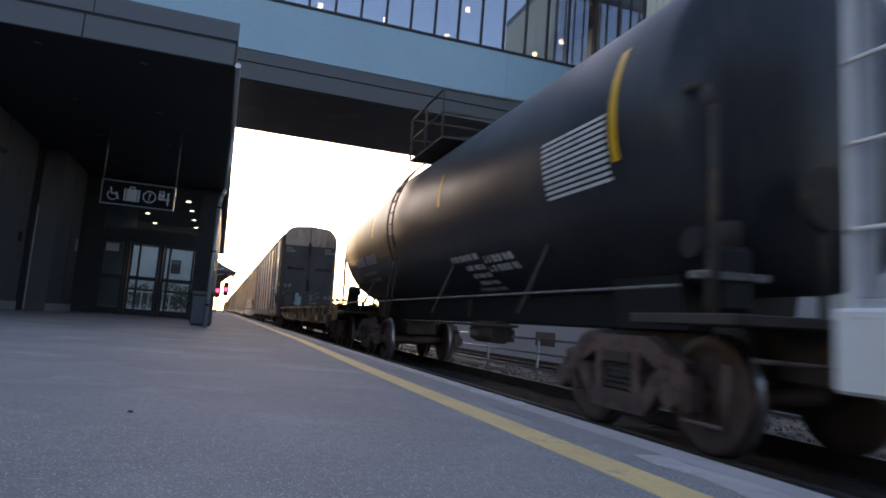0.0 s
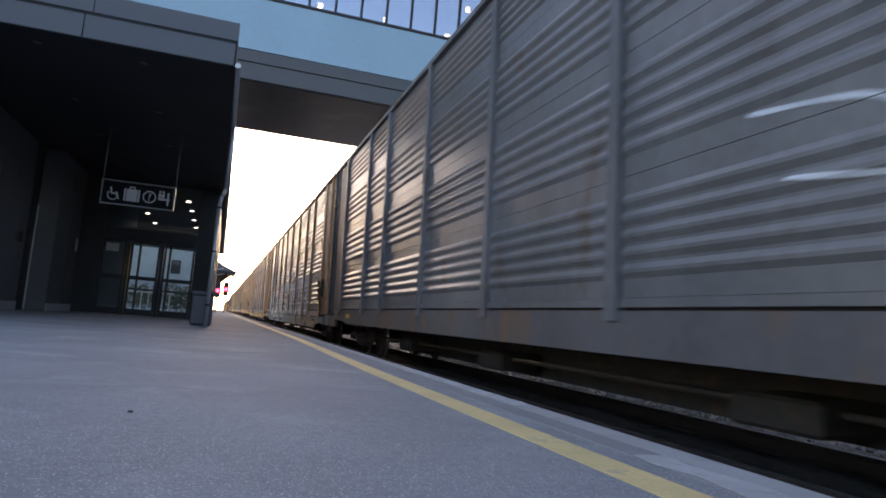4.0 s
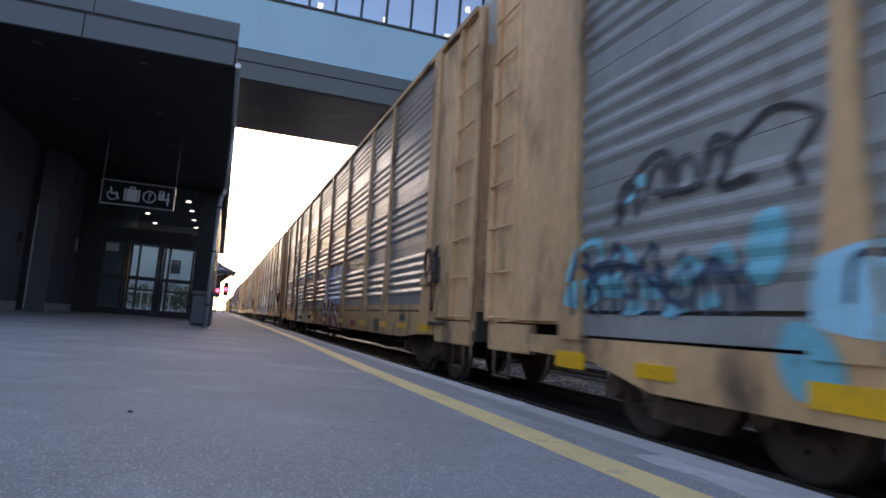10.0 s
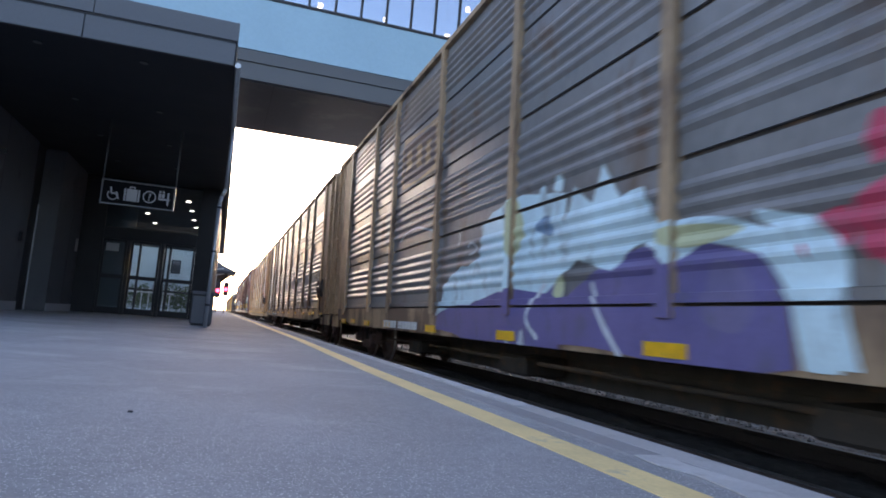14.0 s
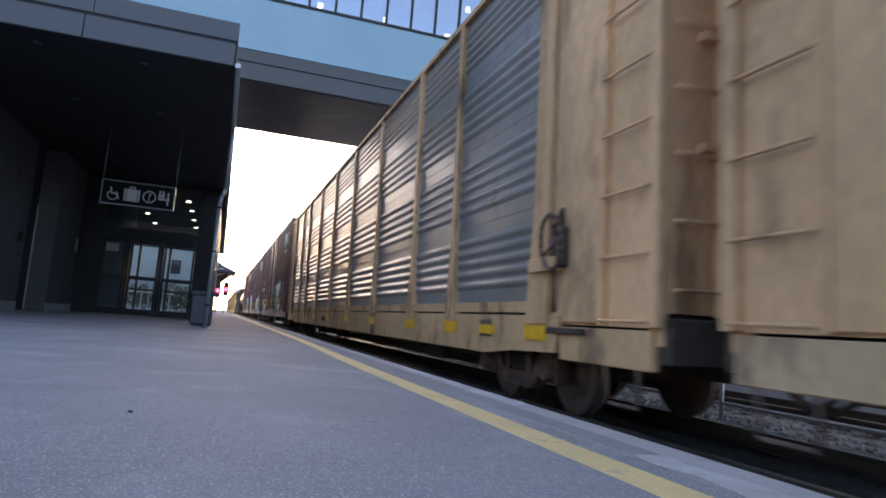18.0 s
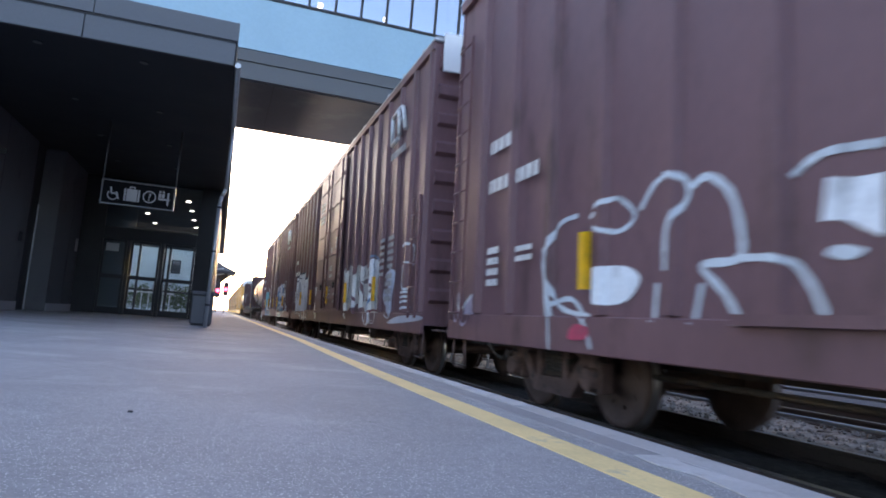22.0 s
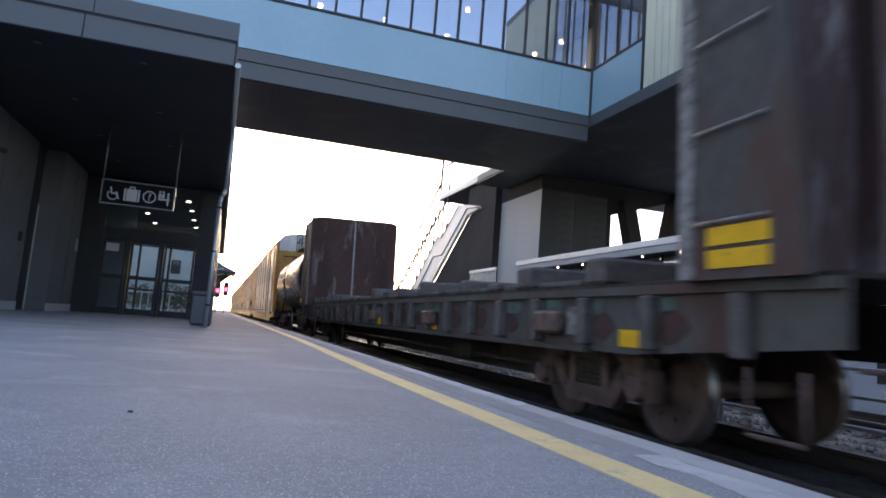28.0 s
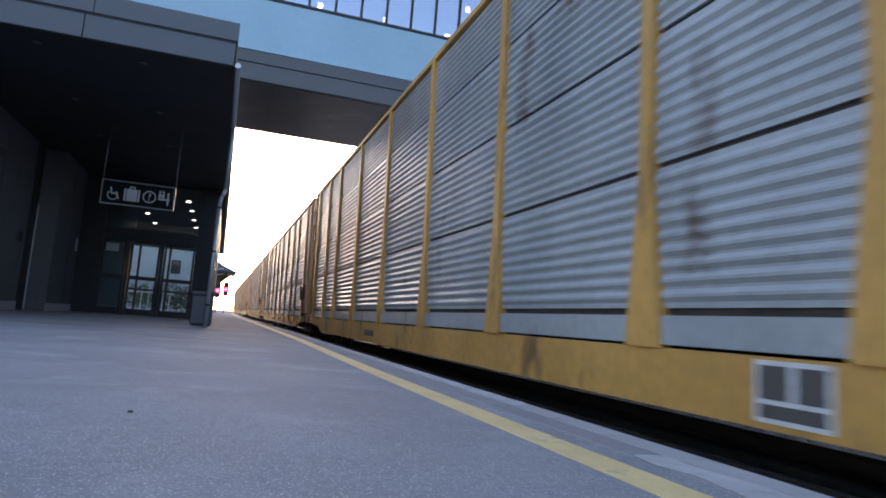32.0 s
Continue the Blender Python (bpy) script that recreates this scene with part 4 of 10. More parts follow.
BE = mesh_of("bolster_end", one(bevbox, -0.09, 0.09, -0.23, 0.23, 0.67, 0.79, 0.015), M["under"])
BOLSTER = B()
box(BOLSTER, -1.05, 1.05, -0.2, 0.2, 0.55, 0.80)
box(BOLSTER, -0.9, 0.9, -0.62, -0.54, 0.36, 0.48)
box(BOLSTER, -0.9, 0.9, 0.54, 0.62, 0.36, 0.48)
tube(BOLSTER, (0, 0, 0.8), (0, 0, 0.95), 0.25, 14)
BOL = mesh_of("truck", BOLSTER, M["under"])


def truck(car, y):
    t = shared("truck", BOL, car, pose(0, y, 0))
    for s in (-1, 1):
        shared("side_frame", SF, t, pose(s * 1.02, 0, 0))
        for d in (-0.15, 0.0, 0.15):
            shared("spring", SN, t, pose(s * 1.02, d, 0))
        shared("bolster_end", BE, t, pose(s * 1.02, 0, 0))
    for d in (-0.88, 0.88):
        w = shared("wheelset", WS, t, pose(0, d, WHEEL_R))
        WHEELSETS.append((w, car, y + d, d))
        for s in (-1, 1):
            shared("bearing_cap", CAP, t, pose(s * 1.10, d, WHEEL_R, 0, 0, 0 if s > 0 else 180))


def coupler(car, y, s):
    bm = B()
    box(bm, -0.07, 0.07, min(y, y + s * 0.25), max(y, y + s * 0.25), 0.72, 0.90)
    box(bm, -0.16 if s < 0 else -0.02, 0.02 if s < 0 else 0.16, min(y + s * 0.22, y + s * 0.46), max(y + s * 0.22, y + s * 0.46), 0.66, 0.96)
    part("coupler", bm, M["truck"], car)
    bm = B()
    path_tube(bm, [(-0.32, y, 0.70), (-0.33, y + s * 0.25, 0.50), (-0.28, y + s * 0.5, 0.42), (-0.2, y + s * 0.68, 0.55)], 0.028, 8)
    part("air_hose", bm, M["under"], car)
    bm = B()
    path_tube(bm, [(-1.35, y + s * 0.06, 0.82), (-0.55, y + s * 0.10, 0.78), (-0.35, y + s * 0.2, 0.80)], 0.02, 6)
    part("uncoupling_lever", bm, M["truck"], car)


def stirrup(car, x, y):
    bm = B()
    path_tube(bm, [(x, y - 0.22, 0.78), (x, y - 0.22, 0.36), (x, y + 0.22, 0.36), (x, y + 0.22, 0.78)], 0.018, 6)
    part("stirrup_step", bm, M["truck"], car)


def ladder(car, x, y, z0, z1, material, width=0.42, step=0.46):
    k = int((z1 - z0) / step) + 1
    rail = B()
    for s in (0, 1):
        box(rail, x - 0.02, x + 0.02, y + s * width - 0.02, y + s * width + 0.02, z0 - 0.1, z1 + 0.1)
    lad = part("ladder", rail, material, car)
    for i in range(k):
        part("rung", one(tube, (x - 0.03, y, z0 + i * step), (x - 0.03, y + width, z0 + i * step), 0.014, 6), material, lad)


def bars(car, x, y0, z0, rows, material, label="rows of stencilled marks"):
    """Unreadable stencils: rows of (width, height, gap to the next row)."""
    bm = B()
    z = z0
    for w, h, gap in rows:
        y = y0
        rg = random.Random(int(w * 1000 + z0 * 77))
        while y < y0 + w - 0.02:
            c = min(rg.uniform(0.5, 1.1) * h, y0 + w - y)
            box(bm, x - 0.004, x + 0.004, y, y + c, z - h, z)
            y += c + h * 0.28
        z -= h + gap
    tagged(part("stencil", bm, material, car), label, kind="stuff")


def car_empty(name, label, category, start, group=""):
    c = thing(name, label, category, group)
    MOVERS.append((c, start))
    return c


def autorack(start, label, panel, post, sill, end, crown, L=28.15, tiers=True, flare=True, ribs=6, margin=0.08, kick=None, door=None, widths=None, bar_z=(3.35, 2.42), end_ladder=True, brake=True, data=None, low=(0.8725, 0.43, 0.62, 0.78), shift=0.0, lead=2.0, bare=False):
    """low: height of the joint over the side sill, the sill's lower edge, and the reflectors' lower and upper edges."""
    c = car_empty("autorack_wagon", label, "autorack", start, "autorack wagons")
    widths = widths or (2.8, 2.05, 2.87, 2.87, 2.87, 2.87, 2.87, 1.85, 2.9)
    E0 = lead                    # end sections, leading and trailing
    E1 = L - E0 - sum(widths)
    at_y = [E0]
    for w in widths:
        at_y.append(at_y[-1] + w)
    bays = len(widths)
    X = 1.5
    joint, foot, ref0, ref1 = low
    raised = joint > 1.0
    lid = 4.82 if door else 4.85
    T = joint - 0.0125 if not raised else joint - 0.016
    kick0 = joint + 0.0125 if not raised else joint + 0.012
    kick1 = 1.10 if not raised else max(1.235, joint + 0.08)
    rise = 0.17 if foot < 0.55 else 0.07
    part("centre_sill", one(box, -0.35, 0.35, 0.3, L - 0.3, 0.55, 1.05), M["under"], c)
    part("belly_sill", one(box, -0.36, 0.36, 5.0, L - 5.0, 0.26, 0.55), M["under"], c)
    part("floor", one(box, -1.42, 1.42, 0.1, L - 0.1, 1.03, 1.12), M["under"], c)
    for s in (-1, 1):
        bm = B()
        prism(bm, [(s * X, T), (s * (X - 0.09), T), (s * (X - 0.09), T - 0.04), (s * (X - 0.03), T - 0.06), (s * (X - 0.03), foot + 0.07), (s * (X - 0.10), foot + 0.04), (s * (X - 0.10), foot), (s * X, foot)], "y", 3.4, L - 3.4)
        prism(bm, [(1.5, T), (3.4, T), (3.4, foot), (2.6, foot + rise), (1.6, foot + rise + 0.03)], "x", s * (X - 0.05), s * X)
        prism(bm, [(L - 1.2, T), (L - 1.3, foot + rise + 0.03), (L - 2.6, foot + rise), (L - 3.4, foot), (L - 3.4, T)], "x", s * (X - 0.05), s * X)
        part("side_sill", bm, sill, c)
        part("end_sill", one(bevbox, *sorted((s * (X - 0.12), s * (X - 0.03))), 0.1, 1.55, 0.77 if bare or door else 0.66, 0.98, 0.01), M["truck"] if bare or door else sill, c)
        part("end_sill", one(bevbox, *sorted((s * (X - 0.12), s * (X - 0.03))), L - 1.25, L - 0.1, 0.66, 0.98, 0.01), sill, c)
        if s > 0:
            part("kick_strip", one(box, X - 0.04, X, E0, L - E1, kick0, kick1), panel, c)
        else:
            for y0, y1 in zip(at_y[:-1], at_y[1:]):
                part("kick_strip", one(box, -X, -X + 0.04, y0 + 0.1, y1 - 0.1, kick0, kick1), kick or panel, c)
    side, slots = [(foot, X), (kick1, X)], [(T, kick0)]
    # corrugated panels
    gap0 = 0.022 if tiers else 0.003
    edges = [1.135 if not raised else kick1 - gap0 + 0.006, 2.27, 3.37, 4.45, 5.36]
    gap = 0.022 if tiers else 0.003
    for z0, z1 in zip(edges[:-1], edges[1:]):
        slots.append((z1 - gap, z1 + gap))
    for y0, y1 in zip(at_y[:-1], at_y[1:]):
        for z0, z1 in zip(edges[:-1], edges[1:]):
            pts = []
            a, b = z0 + gap, z1 - gap
            m = (b - a) * margin
            h = (b - a - 2 * m) / ribs
            pts.append((-(X - 0.040), a))
            for i in range(ribs):
                q = a + m + i * h
                pts += [(-(X - 0.040), q + h * 0.08), (-(X - 0.014), q + h * 0.40), (-(X - 0.014), q + h * 0.60), (-(X - 0.040), q + h * 0.92)]
            pts.append((-(X - 0.040), b))
            if y0 == E0:
                side += [(q, -x) for x, q in pts]
            back = [(-(X - 0.07), b), (-(X - 0.07), a)]
            part("side_panel", one(prism, pts + back, "y", y0 + 0.03, y1 - 0.03), panel, c)
    SIDES[c.name] = (side, slots, foot, [], [(y, 0.21 if flare else 0.09, 0.86 if not raised else joint - 0.10) for y in at_y])
    part("off_side_panel", one(box, X - 0.07, X - 0.01, E0, L - E1, edges[0], 5.36), panel, c)
    part("inner_screen", one(box, -X + 0.075, -X + 0.085, E0, L - E1, 1.12, 5.37), M["under"], c)
    for s in (-1, 1):
        for k in range(bays + 1):
            y = at_y[k]
            w0 = 0.075
            foot_z = 0.86 if not raised else joint - 0.10
            w1 = 0.21 if flare else 0.09
            bm = B()
            prism(bm, [(y - w0, 5.38), (y + w0, 5.38), (y + w0, 2.2), (y + w1, foot_z + 0.09), (y + w1, foot_z), (y - w1, foot_z), (y - w1, foot_z + 0.09), (y - w0, 2.2)], "x", s * (X - 0.08), s * (X + 0.03))
            part("side_post", bm, post, c)
            if s < 0 and ref1 > ref0 and not (bare and k == 0) and not (door and k):
                part("reflector", one(box, -(X + (0.022 if ref1 < joint - 0.1 or shift else 0.05)), -(X - 0.001), y + shift - 0.25, y + shift + 0.25, ref0, ref1), M["reflector"], c)
    # end sections, doors, roof
    for s in (-1, 1):
        for e, d in ((0.0, 1), (L, -1)):
            def span(u, v):
                return sorted((e + d * u, e + d * v))
            E = E0 if d > 0 else E1
            part("end_panel", one(box, *sorted((s * (X - 0.06), s * (X - 0.10))), *span(0.12, E - 0.06), 1.0, 5.38), end, c)
            if E > 1.6:
                part("inset_panel", one(bevbox, *sorted((s * (X - 0.012), s * (X - 0.06))), *span(0.84, E - 0.3), 1.02, 5.3, 0.01), end, c)
            for u, v, q in ((0.0, 0.14, 0.0), (0.76, 0.84, 0.01), (E - 0.26, E - 0.08, 0.03)):
                part("end_post", one(bevbox, *sorted((s * (X + q), s * (X - 0.06))), *span(u, v), 1.0, 5.38, 0.008), end, c)
    for y0, y1 in ((0.10, 0.78), (L - 0.78, L - 0.10)):
        for k in range(8):
            part("rung", one(tube, (-(X + 0.015), y0, 1.05 + 0.54 * k), (-(X + 0.015), y1, 1.05 + 0.54 * k), 0.016, 6), end, c)
    for y in (-0.04, L + 0.04) if end_ladder else ():
        for k in range(8):
            part("end_rung", one(tube, (-1.36, y, 1.3 + 0.54 * k), (-0.92, y, 1.3 + 0.54 * k), 0.016, 6), end, c)
        part("rung_stile", one(bevbox, -0.95, -0.88, *sorted((y, y + (0.06 if y < 1 else -0.06))), 1.1, 5.3, 0.008), end, c)
    if door:
        fr = part("framed_mark", one(box, -X + 0.006, -X + 0.012, 0.96, 1.58, 3.19, 3.59), M["mark"], c, "white framed square on the end panel")
        part("frame_face", one(box, -X + 0.003, -X + 0.007, 0.985, 1.555, 3.215, 3.565), end, fr)
        for k in range(3):
            part("mark_row", one(box, -X + 0.0, -X + 0.004, 1.04, 1.50, 3.26 + 0.10 * k, 3.285 + 0.10 * k), M["dim_mark"], fr)
        part("placard", one(box, -X + 0.004, -X + 0.012, 0.93, 1.55, 2.51, 2.72), M["reflector"], c, "yellow notice plate")
        for k in range(3):
            part("stencil_line", one(box, -X + 0.006, -X + 0.012, 0.95, 1.28 - 0.05 * k, 2.15 + 0.09 * k, 2.18 + 0.09 * k), M["dull_mark"], c)
    if data:
        sq = part("data_square", one(box, -X - 0.004, -X + 0.002, data, data + 0.56, 0.47, 0.84), M["mark"], c, "white framed data square with dark halves")
        for a, b2_, z0, z1 in ((0.04, 0.24, 0.61, 0.81), (0.30, 0.52, 0.61, 0.81), (0.04, 0.52, 0.50, 0.58)):
            part("square_face", one(box, -X - 0.008, -X - 0.003, data + a, data + b2_, z0, z1), M["dim_mark"], sq)
    for y, s in ((0.0, -1), (L, 1)):
        for x0, x1 in ((-1.38, -0.012), (0.012, 1.38)):
            outer = -1 if x0 < -0.5 else 1
            pts = [(x0, 1.12), (x1, 1.12), (x1, lid), (x0, lid)]
            d = part("end_door", one(prism, pts, "y", y + (0.03 if s < 0 else -0.09), y + (0.09 if s < 0 else -0.03)), door or end, c)
            if door and s < 0:
                a = -1.30 if outer < 0 else 0.86
                for zz, h, n in ((4.60, 0.11, 4), (4.42, 0.13, 6)):
                    for k in range(n):
                        part("number_block", one(box, a + 0.085 * k, a + 0.085 * k + 0.055, y + 0.024, y + 0.03, zz, zz + h), M["dull_mark"], d)
                a, zz = (-1.34, 2.43) if outer < 0 else (0.95, 1.85)
                for k in range(3):
                    for m in range(2):
                        part("stencil_line", one(box, a + 0.24 * m, a + 0.24 * m + (0.21, 0.19, 0.15)[(k + m) % 3], y + 0.024, y + 0.03, zz + 0.07 * k, zz + 0.07 * k + 0.04), M["dull_mark"], d)
                if outer < 0:
                    part("splash", one(prism, [(-0.75, 1.58), (-0.64, 1.70), (-0.68, 1.96), (-0.63, 2.11), (-0.53, 2.14), (-0.47, 2.09), (-0.44, 1.94), (-0.30, 1.93), (-0.28, 1.88), (-0.33, 1.83), (-0.31, 1.59), (-0.35, 1.44), (-0.50, 1.43), (-0.70, 1.47)], "y", y + 0.022, y + 0.03), M["splash"], d, "pale blue paint splash")
                    part("patch_plate", one(bevbox, -1.28, -0.86, y + 0.02, y + 0.03, 1.2, 2.26, 0.004), end, d, "dark patch plate")
                    part("lock", one(tube, (-1.33, y, 2.06), (-1.33, y + 0.03, 2.06), 0.03, 10), M["mark"], d)
                else:
                    for pts in (((0.08, 1.95), (0.30, 2.02), (0.68, 2.24)), ((0.20, 2.22), (0.22, 1.52)), ((0.08, 1.78), (0.62, 1.88), (0.70, 2.0), (0.45, 1.97)), ((0.05, 1.62), (0.22, 1.74), (0.40, 1.58), (0.18, 1.5), (0.08, 1.6)), ((0.42, 1.82), (0.40, 1.52)), ((0.46, 1.5), (0.50, 1.66), (0.60, 1.6), (0.62, 1.48)), ((0.10, 2.10), (0.34, 1.76))):
                        bm2 = B()
                        path_tube(bm2, [(x, y + 0.026, q) for x, q in pts], 0.013, 5)
                        part("scribble", bm2, M["dull_mark"], d, "thin white scribble")
            for zz in bar_z:
                if door:
                    slot_ = part("door_slot", one(bevbox, x0 + (0.18 if outer < 0 else 0.40), x1 - (0.24 if outer < 0 else 0.18), y + s * 0.0 - 0.02, y + 0.05, zz + 0.1, zz + 0.24, 0.01), M["dull_black"], d, "black latch slot")
                    part("latch_rod", one(tube, (x0 + 0.45, y - 0.03, zz + 0.18), (x1 - 0.3, y - 0.03, zz + 0.18), 0.014, 6), M["faded"], slot_)
                else:
                    part("door_bar", one(box, x0 + 0.28, x1 - 0.28, y + s * 0.0 - 0.05, y + 0.05, zz, zz + 0.07), end if end_ladder else M["under"], d)
        crown_pts = [(-1.38, lid + 0.01), (1.38, lid + 0.01), (1.38, 5.38), (1.31, 5.62), (1.16, 5.79), (0.92, 5.89), (0.0, 5.95), (-0.92, 5.89), (-1.16, 5.79), (-1.31, 5.62), (-1.38, 5.38)]
        part("end_crown", one(prism, crown_pts, "y", y + (0.035 if s < 0 else -0.095), y + (0.095 if s < 0 else -0.035)), crown, c)
        part("crown_seam", one(box, -0.012, 0.012, *sorted((y + s * 0.03, y - s * 0.05)), lid + 0.02, 5.94), M["under"], c)
        for k in range(8):
            xx = (-1.0, -0.8, -0.55, -0.35, 0.35, 0.5, 0.75, 0.95)[k]
            part("crown_stud", one(bevbox, xx - 0.04, xx + 0.04, *sorted((y + s * 0.02, y - s * 0.04)), 5.35, 5.42, 0.008), crown, c)
        part("end_rod", one(tube, (1.42, y + s * 0.03, 1.2), (1.42, y + s * 0.03, 4.6), 0.022, 8), M["mark"], c, "pale upright grab rod")
        for zz in (2.25, 4.36) if door else (1.7, 4.0):
            if door:
                lt = part("latch_box", one(bevbox, -0.09, 0.09, *sorted((y - s * 0.04, y + s * 0.05)), zz, zz + 0.62, 0.02), M["dull_black"], c, "black latch box on the door joint")
                for x in (-0.05, 0.05):
                    part("latch_rod", one(tube, (x, y + s * 0.06, zz + 0.05), (x, y + s * 0.06, zz + 0.57), 0.012, 6), M["faded"], lt)
            else:
                part("hinge", one(box, -0.05, 0.05, y - 0.03 + 0.03 * (-s), y + 0.03 + 0.03 * (-s), zz, zz + 0.3), M["under"], c)
        for x in (-1.42, 1.38):
            part("corner_post", one(bevbox, x, x + 0.04, y + (0.02 if s < 0 else -0.2), y + (0.2 if s < 0 else -0.02), 0.86, 5.4, 0.008), end, c)
        part("end_platform", one(bevbox, -1.4, 1.4, min(y + s * 0.05, y - s * 0.25), max(y + s * 0.05, y - s * 0.25), 0.72, 1.08, 0.01), M["under"], c)
        if not end_ladder:
            bm = B()
            path_tube(bm, [(-1.3, y + s * 0.12, 1.05), (-1.3, y + s * 0.12, 2.05), (-0.7, y + s * 0.12, 2.05), (-0.7, y + s * 0.12, 1.05)], 0.02, 6)
            part("grab_rail", bm, M["under"], c)
    roof = [(-1.47, 5.38), (-1.47, 5.42), (-1.26, 5.70), (-0.9, 5.88), (0, 5.98), (0.9, 5.88), (1.26, 5.70), (1.47, 5.42), (1.47, 5.38)]
    part("roof", one(prism, roof, "y", 0.1, L - 0.1), crown, c)
    part("eaves_angle", one(box, -1.53, -1.45, 0.15, L - 0.15, 5.36, 5.44), post, c)
    # hand brake housing and ladder-side fittings on the platform side
    if brake:
        bm = B()
        bevbox(bm, -1.56, -1.44, E0 - 0.62, E0 - 0.36, 1.55, 1.95, 0.03)
        tube(bm, (-1.54, E0 - 0.49, 1.95), (-1.49, E0 - 0.49, 2.14), 0.05, 10, 0.03)
        house = part("brake_housing", bm, M["under"], c)
        bm = B()
        ring = [(-1.62 - 0.02 * math.cos(a * math.pi / 9), E0 - 0.49 + 0.21 * math.sin(a * math.pi / 9), 1.80 + 0.27 * math.cos(a * math.pi / 9)) for a in range(19)]
        path_tube(bm, ring, 0.022, 6)
        for a in range(0, 18, 6):
            tube(bm, (-1.58, E0 - 0.49, 1.80), ring[a], 0.016, 6)
        tube(bm, (-1.62, E0 - 0.49, 1.80), (-1.5, E0 - 0.49, 1.80), 0.05, 10)
        part("brake_wheel", bm, M["truck"], house, "round spoked brake wheel")
        part("chain_rod", one(tube, (-1.56, E0 - 0.46, 1.55), (-1.52, E0 - 0.40, 1.12), 0.02, 6), M["truck"], house)
        part("brake_step", one(bevbox, -1.60, -1.46, E0 - 0.5, E0 + 0.05, 1.52, 1.66, 0.01), end, c)
    part("jack_pad", one(bevbox, -1.53, -1.44, E0 - 0.95, E0 - 0.25, 0.91, 0.97, 0.01), M["under"], c)
    if not shift:
        bars(c, -X - 0.003, at_y[5] + 0.5, T - 0.16, [(0.9, 0.13, 0.05)], M["dim_mark"])
    bars(c, -X - 0.003, at_y[0] + 1.2, T - 0.06, [(0.34, 0.10, 0.03), (0.34, 0.08, 0.03)], M["dim_mark"])
    if bare:
        part("placard", one(box, -X + 0.004, -X + 0.012, 0.90, 1.46, 2.58, 2.84), M["reflector"], c, "yellow notice plate")
        for y0, y1, z0, z1 in ((0.52, 1.02, 0.78, 0.86), (0.90, 1.02, 0.86, 0.99), (0.52, 0.62, 0.86, 0.95)):
            part("reflector", one(box, -X - 0.002, -X + 0.03, y0, y1, z0, z1), M["reflector"], c)
    for y in (L - E1 - 1.5,) if bare or door else (E0 + 1.1, L - E1 - 1.5):
        part("reflector", one(box, -X - 0.022, -X + 0.001, y, y + 0.46, ref0 + 0.02, max(ref1 - 0.02, ref0 + 0.12)), M["reflector"], c)
    bm = B()
    for y in (6.5, 11.0, 16.0, 20.5):
        bevbox(bm, -1.0, -0.4, y, y + 0.8, 0.34, 0.58, 0.03)
    tube(bm, (-0.8, 3.0, 0.5), (-0.8, L - 3.0, 0.5), 0.03, 6)
    part("brake_gear", bm, M["under"], c)
    for y in (3.3, L - 3.3):
        truck(c, y)
    coupler(c, 0.05, -1)
    coupler(c, L - 0.05, 1)
    for x in (-1.45, 1.45):
        for y in (0.5, L - 0.5):
            stirrup(c, x, y)
    return c


